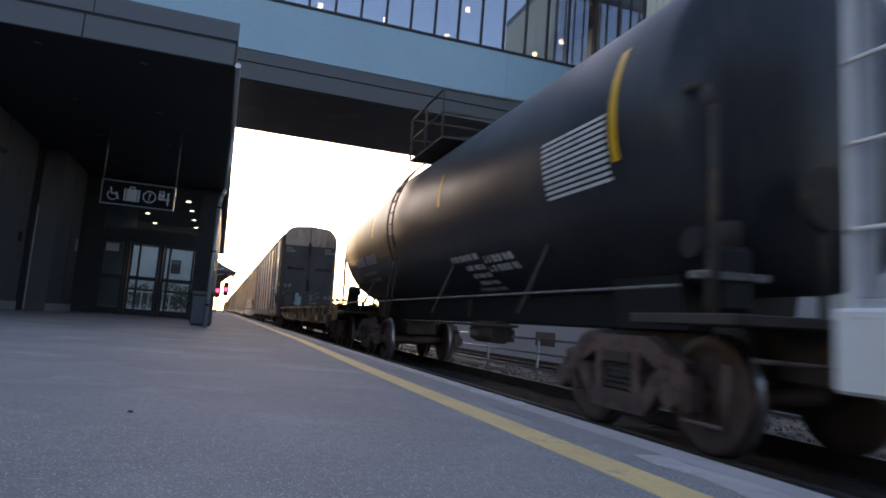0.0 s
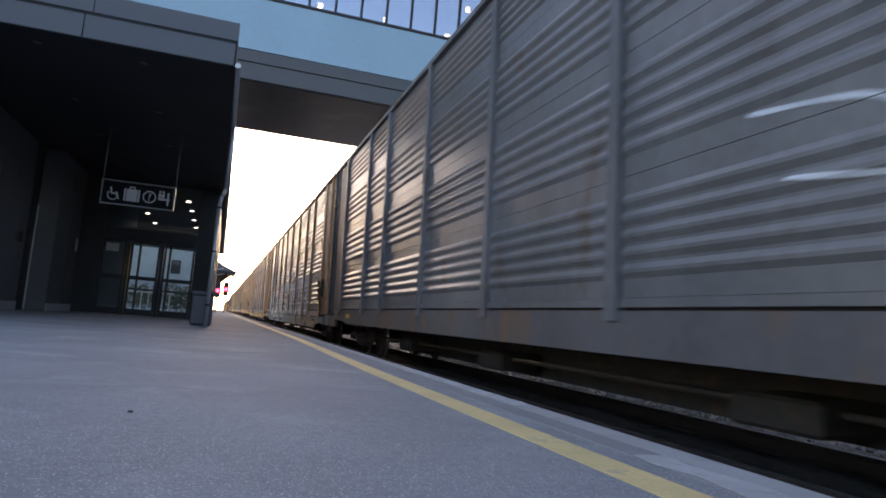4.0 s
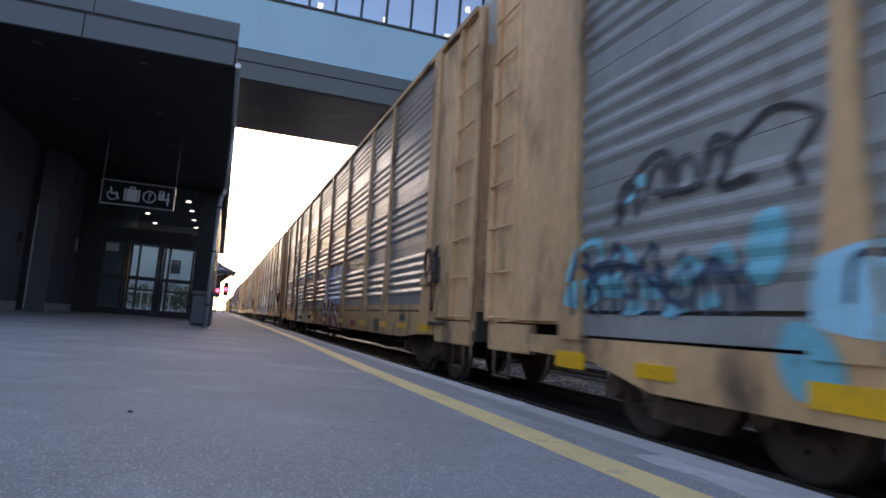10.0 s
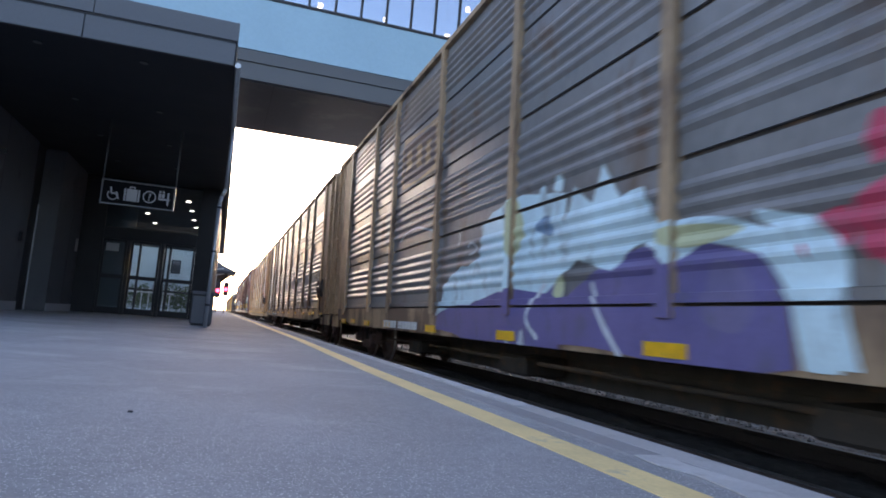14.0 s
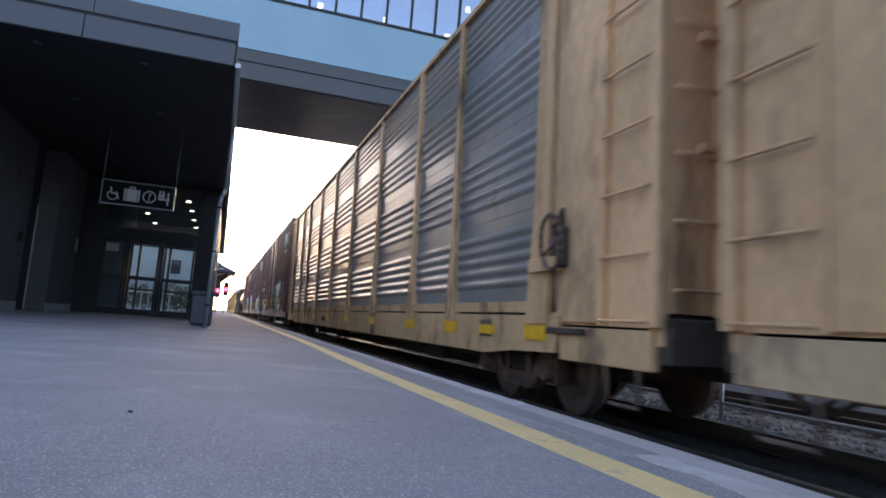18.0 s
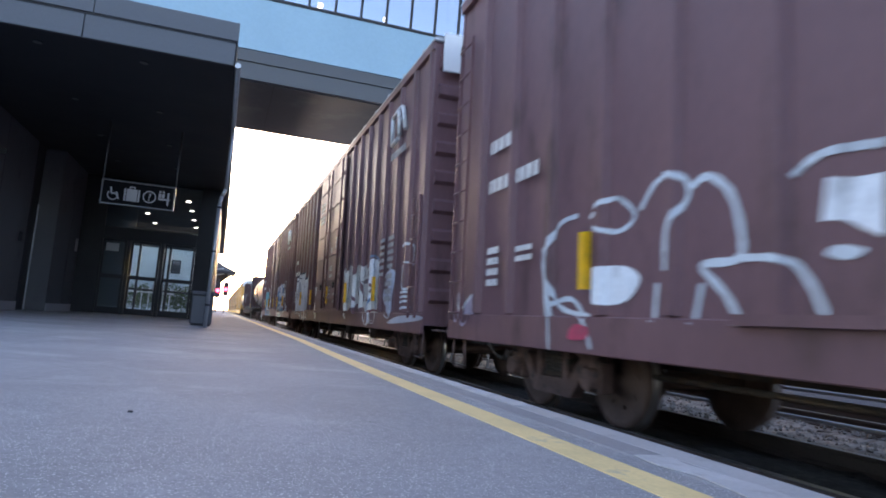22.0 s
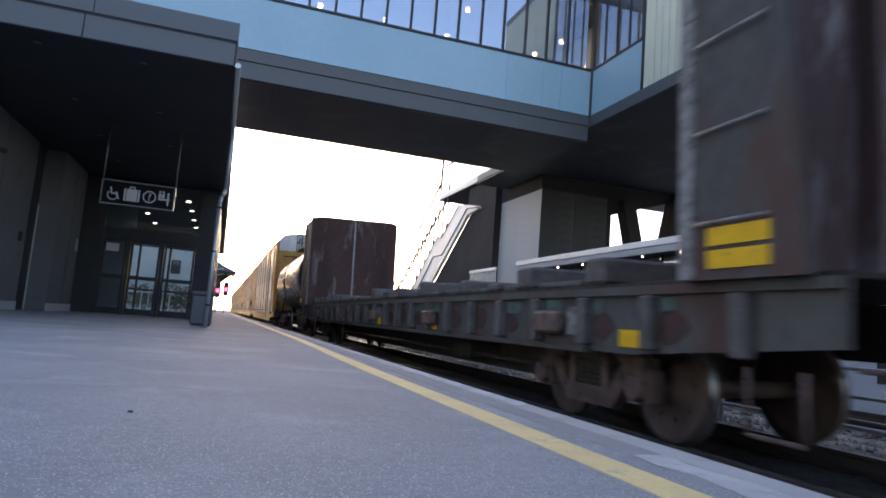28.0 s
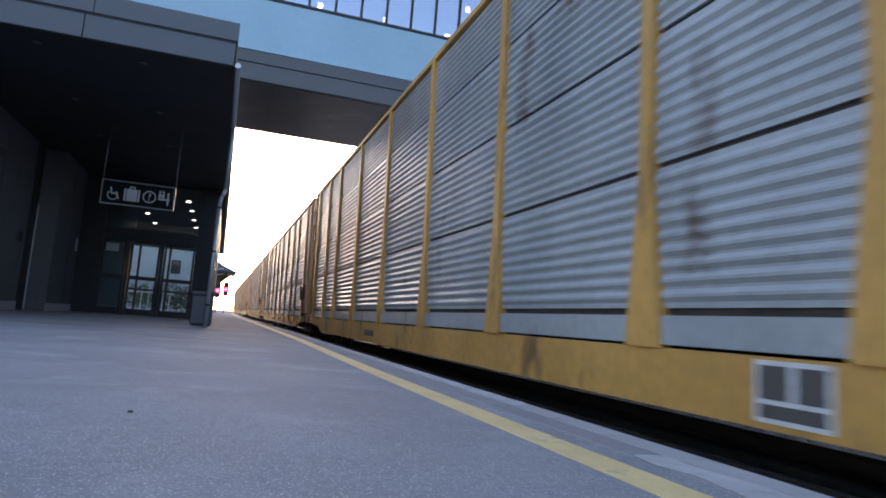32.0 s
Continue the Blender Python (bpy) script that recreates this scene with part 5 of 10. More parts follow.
def boxcar(start, label, skin, L=21.2, plate=False):
    c = car_empty("boxcar", label, "boxcar", start, "brown boxcars")
    X, Z0, Z1 = 1.48, 0.98, 5.73
    part("body", one(box, -X + 0.02, X - 0.02, 0.25, L - 0.25, Z0, Z1), skin, c)
    D0, D1 = L * 0.5 - 2.45, L * 0.5 + 2.45
    steps = []
    for s in (-1, 1):
        joined = B()
        y = 0.35
        k = 0
        while y < L - 0.3:
            if not D0 - 0.1 < y < D1 + 0.05:
                bm = B() if s < 0 else joined
                x0, x1 = s * (X - 0.02), s * (X + 0.05)
                prism(bm, [(x0, y - 0.10), (x1, y - 0.05), (x1, y + 0.05), (x0, y + 0.10)], "z", Z0 + 0.12, Z1 - 0.12)
                if s < 0:
                    part("side_rib", bm, skin, c)
                    steps += [(y - 0.10, X - 0.02), (y - 0.05, X + 0.05), (y + 0.05, X + 0.05), (y + 0.10, X - 0.02)]
            y += 0.98
        if s > 0:
            part("off_side_ribs", joined, skin, c)
        else:
            joined.free()
        part("side_sill", one(bevbox, min(s * (X - 0.04), s * (X + 0.03)), max(s * (X - 0.04), s * (X + 0.03)), 0.2, L - 0.2, 0.74, Z0 + 0.10, 0.01), skin, c)
        part("top_chord", one(bevbox, min(s * (X - 0.03), s * (X + 0.05)), max(s * (X - 0.03), s * (X + 0.05)), 0.2, L - 0.2, Z1 - 0.13, Z1 + 0.02, 0.01), skin, c)
        for a, b in ((D0, (D0 + D1) / 2 - 0.03), ((D0 + D1) / 2 + 0.03, D1)):
            x0, x1 = sorted((s * (X + 0.02), s * (X + 0.07)))
            d = part("plug_door", one(bevbox, x0, x1, a, b, Z0 + 0.14, Z1 - 0.18, 0.015), skin, c)
            if s < 0:
                for zz in (1.45, 2.0, 2.75, 3.5, 4.25, 5.0):
                    part("door_rib", one(bevbox, x0 - 0.03, x0 + 0.005, a + 0.1, b - 0.1, zz, zz + 0.10, 0.01), skin, d)
                for yy in (a + 0.25, b - 0.35):
                    part("lock_bar", one(tube, (x0 - 0.05, yy, Z0 + 0.2), (x0 - 0.05, yy, Z1 - 0.25), 0.025, 8), skin, d)
                part("lock_wheel", one(tube, (x0 - 0.07, a + 0.7, 1.85), (x0 - 0.03, a + 0.7, 1.85), 0.09, 12), M["under"], d)
        x0, x1 = sorted((s * (X + 0.02), s * (X + 0.10)))
        part("door_track", one(box, x0, x1, D0 - 2.3, D1 + 2.3, Z0 + 0.06, Z0 + 0.13), skin, c)
    steps += [(D0 - 0.001, X - 0.02), (D0, X + 0.07), (D1, X + 0.07), (D1 + 0.001, X - 0.02)]
    SIDES[c.name] = ([(0.74, X + 0.03), (Z0 + 0.10, X + 0.03)], [], 0.745, sorted(steps), [])
    for y, s in ((0.25, -1), (L - 0.25, 1)):
        e = part("end_wall", one(bevbox, -X, X, min(y, y + s * 0.06), max(y, y + s * 0.06), Z0 - 0.1, Z1, 0.01), skin, c)
        for k in range(9):
            zz = 1.25 + 0.50 * k
            part("end_rib", one(prism, [(y + s * 0.06, zz), (y + s * 0.14, zz + 0.05), (y + s * 0.14, zz + 0.2), (y + s * 0.06, zz + 0.26)], "x", -X + 0.08, X - 0.08), skin, e)
    if plate:
        part("end_plate", one(bevbox, -X + 0.1, X - 0.1, 0.03, 0.06, Z1 - 0.55, Z1 + 0.12, 0.006), M["white"], c, "white painted plate at the top of the end")
    roof = [(-X - 0.04, Z1 + 0.02), (-X - 0.04, Z1 + 0.06), (0, Z1 + 0.22), (X + 0.04, Z1 + 0.06), (X + 0.04, Z1 + 0.02)]
    r = part("roof", one(prism, roof, "y", 0.15, L - 0.15), M["steel"], c, "dull galvanised ribbed roof")
    for k in range(16):
        yy = 0.8 + (L - 1.6) * k / 15
        part("roof_rib", one(prism, [(-X - 0.05, Z1 + 0.04), (-X - 0.05, Z1 + 0.09), (0, Z1 + 0.26), (X + 0.05, Z1 + 0.09), (X + 0.05, Z1 + 0.04)], "y", yy, yy + 0.08), M["steel"], r)
    part("centre_sill", one(box, -0.3, 0.3, 0.3, L - 0.3, 0.6, Z0), M["under"], c)
    ladder(c, -X - 0.07, 0.42, 1.1, 3.0, skin, 0.42, 0.42)
    ladder(c, -X - 0.07, L - 0.85, 1.1, 4.9, skin, 0.42, 0.42)
    # outlined double-loop emblem as a plain white shape, stencils and reflectors
    bm = B()
    path_tube(bm, [(-X - 0.06, 2.25, 4.55), (-X - 0.06, 2.75, 4.50), (-X - 0.06, 2.80, 5.10), (-X - 0.06, 2.30, 5.15), (-X - 0.06, 2.20, 4.60)], 0.045, 6)
    path_tube(bm, [(-X - 0.06, 2.20, 5.15), (-X - 0.06, 2.0, 5.10), (-X - 0.06, 1.75, 4.60)], 0.045, 6)
    part("emblem", bm, M["mark"], c, "white looped line emblem")
    for y0, z0, rows in ((1.7, 4.32, [(1.1, 0.14, 0.05)]), (2.2, 2.6, [(0.45, 0.08, 0.06)] * 5), (2.95, 2.6, [(0.35, 0.07, 0.07)] * 6),
                         (2.2, 1.85, [(0.5, 0.10, 0.05)] * 4), (18.2, 2.75, [(0.55, 0.16, 0.1)]), (19.0, 2.75, [(0.55, 0.16, 0.1)]), (18.95, 3.25, [(0.6, 0.16, 0.1)]), (18.3, 1.85, [(0.4, 0.06, 0.05)] * 2), (19.2, 1.9, [(0.35, 0.08, 0.05)] * 4)):
        bars(c, -X - 0.055, y0, z0, rows, M["mark"] if y0 > 18 else M["dull_mark"])
    for y0, z0, rows in ((D1 - 1.3, 4.7, [(0.8, 0.09, 0.06)] * 5), (D0 + 0.35, 3.25, [(0.55, 0.07, 0.05)] * 3), (D0 + 0.4, 1.62, [(0.5, 0.06, 0.05)] * 3), (D0 + 1.5, 3.0, [(0.2, 0.18, 0.05)]), (D0 + 1.3, 2.45, [(0.5, 0.15, 0.1)] * 2), (D0 + 1.5, 1.85, [(0.2, 0.06, 0.05)] * 3)):
        bars(c, -X - 0.078, y0, z0, rows, M["dull_mark"])
    for y in (3.6, 7.0, 10.1, 14.0, 17.1):
        part("reflector", one(box, -X - 0.11, -X - 0.05, y, y + 0.12, 1.32, 1.84), M["reflector"], c, "upright yellow reflector")
    for y in (2.6, L - 2.6):
        truck(c, y)
    bm = B()
    for y in (6.0, 9.5, 13.0):
        bevbox(bm, -0.9, -0.3, y, y + 0.7, 0.45, 0.72, 0.03)
    tube(bm, (-0.7, 3.0, 0.55), (-0.7, L - 3.0, 0.55), 0.03, 6)
    part("brake_gear", bm, M["under"], c)
    coupler(c, 0.1, -1)
    coupler(c, L - 0.1, 1)
    for x in (-1.42, 1.42):
        for y in (0.5, L - 0.5):
            stirrup(c, x, y)
    return c


def tank_car(start, label, skin, L, stripe, z=2.98, r=1.5, logo=None, dome=0.5, turn=0, boards=True):
    c = car_empty("tank_wagon", label, "tank wagon", start, "tank wagons")
    bm = B()
    n = 56
    hd, gap = (0.45, 0.4) if logo == "big" else (0.75, 0.55)
    prof = [(gap, 0.0)]
    for i in range(1, 9):
        a = math.pi / 2 * i / 8
        prof.append((gap + hd * (1 - math.cos(a)), r * math.sin(a)))
    for i in range(1, 8):
        prof.append((gap + hd + (L - 2 * gap - 2 * hd) * i / 8, r))
    for i in range(8, 0, -1):
        a = math.pi / 2 * i / 8
        prof.append((L - gap - hd * (1 - math.cos(a)), r * math.sin(a)))
    prof.append((L - gap, 0.0))
    rings = []
    for y, q in prof:
        if q == 0:
            v = bm.verts.new((0, y, z))
            rings.append([v] * n)
        else:
            rings.append([bm.verts.new((q * math.sin(2 * math.pi * i / n), y, z + q * math.cos(2 * math.pi * i / n))) for i in range(n)])
    for a, b in zip(rings[:-1], rings[1:]):
        for i in range(n):
            j = (i + 1) % n
            vs = [a[i], a[j], b[j], b[i]]
            vs = [v for q, v in enumerate(vs) if v not in vs[:q]]
            f = bm.faces.new(vs)
            f.smooth = True
    tank = part("tank", bm, skin, c)

    def band(name, y0, y1, a0, a1, rr, material, parent, label=""):
        """A curved plate on the tank's platform side; angles from the top in degrees."""
        b2 = B()
        k = 14
        rows = []
        for i in range(k + 1):
            a = radians(a0 - turn + (a1 - a0) * i / k)
            rows.append([b2.verts.new((-rr * math.sin(a), y, z + rr * math.cos(a))) for y in (y0, y1)])
        for p, q in zip(rows[:-1], rows[1:]):
            f = b2.faces.new((p[0], p[1], q[1], q[0]))
            f.smooth = True
        part(name, b2, material, parent, label)

    def marks(y0, a0, rows, material):
        """Rows of curved bars: (length, height, gap)."""
        a = a0
        for w, h, g in rows:
            k = degrees_of(h)
            y = y0
            rg = random.Random(int(w * 991 + a * 7))
            while y < y0 + w - 0.03:
                d = min(rg.uniform(0.55, 0.75) * h, y0 + w - y)
                band("stencil", y, y + d, a, a + k, r + 0.006, material, tank)
                y += d + (0.3 if rg.random() < 0.75 else 0.8) * h
            a += k + degrees_of(g)

    def degrees_of(m):
        return m / r * 57.3

    for y in (L * 0.34, L * 0.66):
        b2 = B()
        for i in range(n):
            a, b = 2 * math.pi * i / n, 2 * math.pi * (i + 1) / n
            vs = [(q * math.sin(t), yy, z + q * math.cos(t)) for t, q, yy in ((a, r + 0.008, y), (b, r + 0.008, y), (b, r + 0.008, y + 0.05), (a, r + 0.008, y + 0.05))]
            f = b2.faces.new([b2.verts.new(v) for v in vs])
            f.smooth = True
        part("weld_band", b2, skin, tank)
    for y, w, a0, a1 in stripe:
        band("stripe", y, y + w, a0, a1, r + 0.007, M["reflector"], tank, "upright yellow stripe")
    if logo == "slant":
        for i in range(7):
            y = 8.9 + 0.40 * i
            band("emblem", y, y + 0.25, 80, 92, r + 0.007, M["mark"], tank, "plain white emblem block")
        marks(9.55, 108, [(1.7, 0.24, 0.16), (1.6, 0.08, 0.12), (1.6, 0.08, 0.1)], M["mark"])
        for k in range(10):
            band("stencil_line", 2.05, 3.2, 93.5 + 2.2 * k, 94.9 + 2.2 * k, r + 0.008, M["mark"], tank)
        marks(2.3, 117.5, [(1.0, 0.09, 0.04), (1.0, 0.09, 0.04)], M["mark"])
        band("placard", 2.95, 3.45, 127, 137, r + 0.008, M["red_mark"], tank, "red placard")
        band("placard", 3.15, 3.5, 143, 157, r + 0.008, M["mark"], tank, "white placard")
        band("placard", 4.9, 5.7, 138, 158, r + 0.008, M["green_mark"], tank, "green notice")
        marks(4.95, 131, [(0.9, 0.12, 0.05)], M["mark"])
        band("frame", 3.75, 4.35, 117, 138, r + 0.007, M["mark"], tank, "white framed data square")
        band("frame_face", 3.83, 4.27, 119.5, 135.5, r + 0.010, M["dim_mark"], tank)
        band("frame_mark", 3.90, 4.08, 121, 133, r + 0.012, M["mark"], tank)
        marks(3.6, 103, [(1.25, 0.13, 0.05)], M["mark"])
        marks(3.85, 141, [(0.4, 0.08, 0.04), (0.35, 0.08, 0.04)], M["mark"])
        marks(7.6, 122, [(0.3, 0.08, 0.04), (0.3, 0.08, 0.04)], M["mark"])
    elif logo == "big":
        for y in [11.14 + 0.26 * k for k in range(4)] + [12.33 + 0.26 * k for k in range(4)]:
            band("stencil", y, y + 0.17, 112.5, 121, r + 0.006, M["mark"], tank, "plain white letter-sized block")
        for a, y0, y1 in ((127.5, 11.55, 12.85), (134.5, 11.5, 12.45), (134.5, 12.52, 12.75)):
            band("stencil_line", y0, y1, a, a + 3.0, r + 0.006, M["dull_mark"], tank)
        for k in range(11):
            band("stencil_line", 1.62, 2.85, 93.5 + 2.2 * k, 94.7 + 2.2 * k, r + 0.008, M["mark"], tank)
        marks(5.4, 131, [(1.1, 0.10, 0.09), (0.7, 0.09, 0.07), (0.7, 0.09, 0.07), (0.7, 0.09, 0.07), (1.0, 0.09, 0.05)], M["mark"])
        marks(4.3, 134, [(1.0, 0.11, 0.05), (1.0, 0.11, 0.05)], M["mark"])
    else:
        marks(14.3, 95, [(0.9, 0.08, 0.05), (2.2, 0.34, 0.26), (1.5, 0.10, 0.12), (1.4, 0.10, 0.2), (0.5, 0.09, 0.1)], M["yellow_text"])
        marks(10.6, 112, [(2.2, 0.12, 0.1), (2.0, 0.11, 0.1)], M["yellow_text"])
    # saddles, running boards, draft sills
    for y, s in ((0.0, 1), (L, -1)):
        a, b = sorted((y + s * 0.1, y + s * 3.4))
        part("draft_sill", one(bevbox, -0.35, 0.35, a, b, 0.62, 1.06, 0.02), M["under"], c)
        a, b = sorted((y + s * 0.05, y + s * 1.2))
        part("end_platform", one(bevbox, -1.5, 1.5, a, b, 1.04, 1.12, 0.01), M["under"], c)
        bm = B()
        pts = []
        for i in range(9):
            t = radians(152 + 56 * i / 8)
            pts.append((r * 1.0 * math.sin(t), z + r * 1.0 * math.cos(t)))
        a, b = sorted((y + s * 1.6, y + s * 2.7))
        prism(bm, pts + [(-0.62, 1.0), (0.62, 1.0)], "y", a, b)
        part("saddle", bm, M["dull_black"], c)
        for x in (1.40,):
            part("end_pole", one(tube, (x, y + s * 0.5, 1.1), (x, y + s * 0.5, 2.45), 0.028, 8), M["under"], c)
        if logo == "big":
            bm = B()
            path_tube(bm, [(-1.4, y + s * 0.36, 1.1), (-1.4, y + s * 0.36, 2.62), (-1.4, y + s * 0.46, 2.78), (-1.4, y + s * 0.62, 2.84), (-1.36, y + s * 0.85, 2.80)], 0.035, 8)
            part("grab_rail", bm, M["under"], c, "curved grab rail at the tank end")
            stand = part("brake_stand", one(bevbox, -1.30, -1.0, *sorted((y + s * 0.38, y + s * 0.62)), 1.12, 1.62, 0.05), M["dull_black"], c)
            part("valve", one(tube, (-1.32, y + s * 0.7, 1.66), (-1.0, y + s * 0.7, 1.66), 0.12, 12), M["dull_black"], stand)
            part("valve", one(tube, (-1.15, y + s * 0.5, 1.6), (-1.15, y + s * 0.5, 1.80), 0.09, 12), M["under"], stand)
            part("step_board", one(bevbox, -1.5, -0.9, *sorted((y + s * 0.35, y + s * 0.5)), 1.36, 1.42, 0.01), M["faded"], c)
        elif logo == "slant":
            for zz in (2.42, 2.66):
                part("end_rail", one(path_tube, [(-1.0, y + s * 0.75, zz), (-1.1, y + s * 0.12, zz), (-0.4, y + s * 0.10, zz)], 0.03, 8), M["under"], c)
        part("brake_wheel", one(tube, (-0.5, y + s * 0.2, 2.0), (-0.5, y + s * 0.26, 2.0), 0.24, 16), M["under"], c)
        part("wheel_stand", one(tube, (-0.5, y + s * 0.27, 1.1), (-0.5, y + s * 0.27, 2.05), 0.03, 8), M["under"], c)
    # added full-length sill, black like the saddles, stands for the tank's dark underside
    part("centre_sill", one(bevbox, -0.4, 0.4, 2.0, L - 2.0, 0.98, 1.45, 0.03), M["dull_black"], c)
    if boards:
        part("side_rail", one(tube, (-1.50, 0.6, 1.32), (-1.50, L - 0.6, 1.32), 0.013, 8), M["faded"], c)
        for y in (3.3, L * 0.42, L - 3.3):
            part("rail_bracket", one(tube, (-1.50, y, 1.1), (-1.15, y, z - r * 0.62), 0.03, 6), M["under"], c)
    # top fittings
    y = L * dome
    bm = B()
    tube(bm, (0, y, z + r - 0.1), (0, y, z + r + 0.35), 0.42, 20)
    part("dome", bm, skin, c)
    bm = B()
    box(bm, -0.95, 0.95, y - 1.1, y + 1.1, z + r + 0.06, z + r + 0.10)
    part("top_platform", bm, M["under"], c)
    for zz in (z + r + 0.55, z + r + 1.0):
        bm = B()
        path_tube(bm, [(-0.95, y - 1.1, zz), (-0.95, y + 1.1, zz), (0.95, y + 1.1, zz), (0.95, y - 1.1, zz), (-0.95, y - 1.1, zz)], 0.022, 6)
        part("safety_rail", bm, M["under"], c)
    for x in (-0.95, 0.95):
        for d in (-1.1, 0, 1.1):
            part("rail_post", one(tube, (x, y + d, z + r + 0.08), (x, y + d, z + r + 1.0), 0.022, 6), M["under"], c)
    lad = None
    for d in (-0.2, 0.2):
        bm = B()
        pts = []
        for i in range(10):
            a = radians(38 + 78 * i / 9)
            pts.append((-(r + 0.09) * math.sin(a), y + d, z + (r + 0.09) * math.cos(a)))
        path_tube(bm, pts + [(-1.56, y + d, 1.0)], 0.018, 6)
        if lad is None:
            lad = part("ladder", bm, M["under"], c)
        else:
            part("stile", bm, M["under"], lad)
    for i in range(10):
        a = radians(40 + 76 * i / 9)
        part("rung", one(tube, (-(r + 0.09) * math.sin(a), y - 0.2, z + (r + 0.09) * math.cos(a)), (-(r + 0.09) * math.sin(a), y + 0.2, z + (r + 0.09) * math.cos(a)), 0.014, 6), M["under"], lad)
    part("outlet_valve", one(tube, (-0.3, L * 0.5, 1.5), (-0.3, L * 0.5, 1.05), 0.14, 12), M["under"], c)
    part("air_reservoir", one(tube, (-0.7, L * 0.36, 0.85), (-0.7, L * 0.42, 0.85), 0.17, 14), M["under"], c)
    part("brake_rod", one(tube, (-0.9, L * 0.30, 0.95), (-0.9, L * 0.66, 0.95), 0.022, 6), M["under"], c)
    for yy in (2.0, L - {'slant': 1.9, 'big': 2.14}.get(logo, 2.0)):
        truck(c, yy)
    coupler(c, 0.1, -1)
    coupler(c, L - 0.1, 1)
    for x in (-1.45, 1.45):
        for yy in (0.4, L - 0.4):
            stirrup(c, x, yy)
    return c


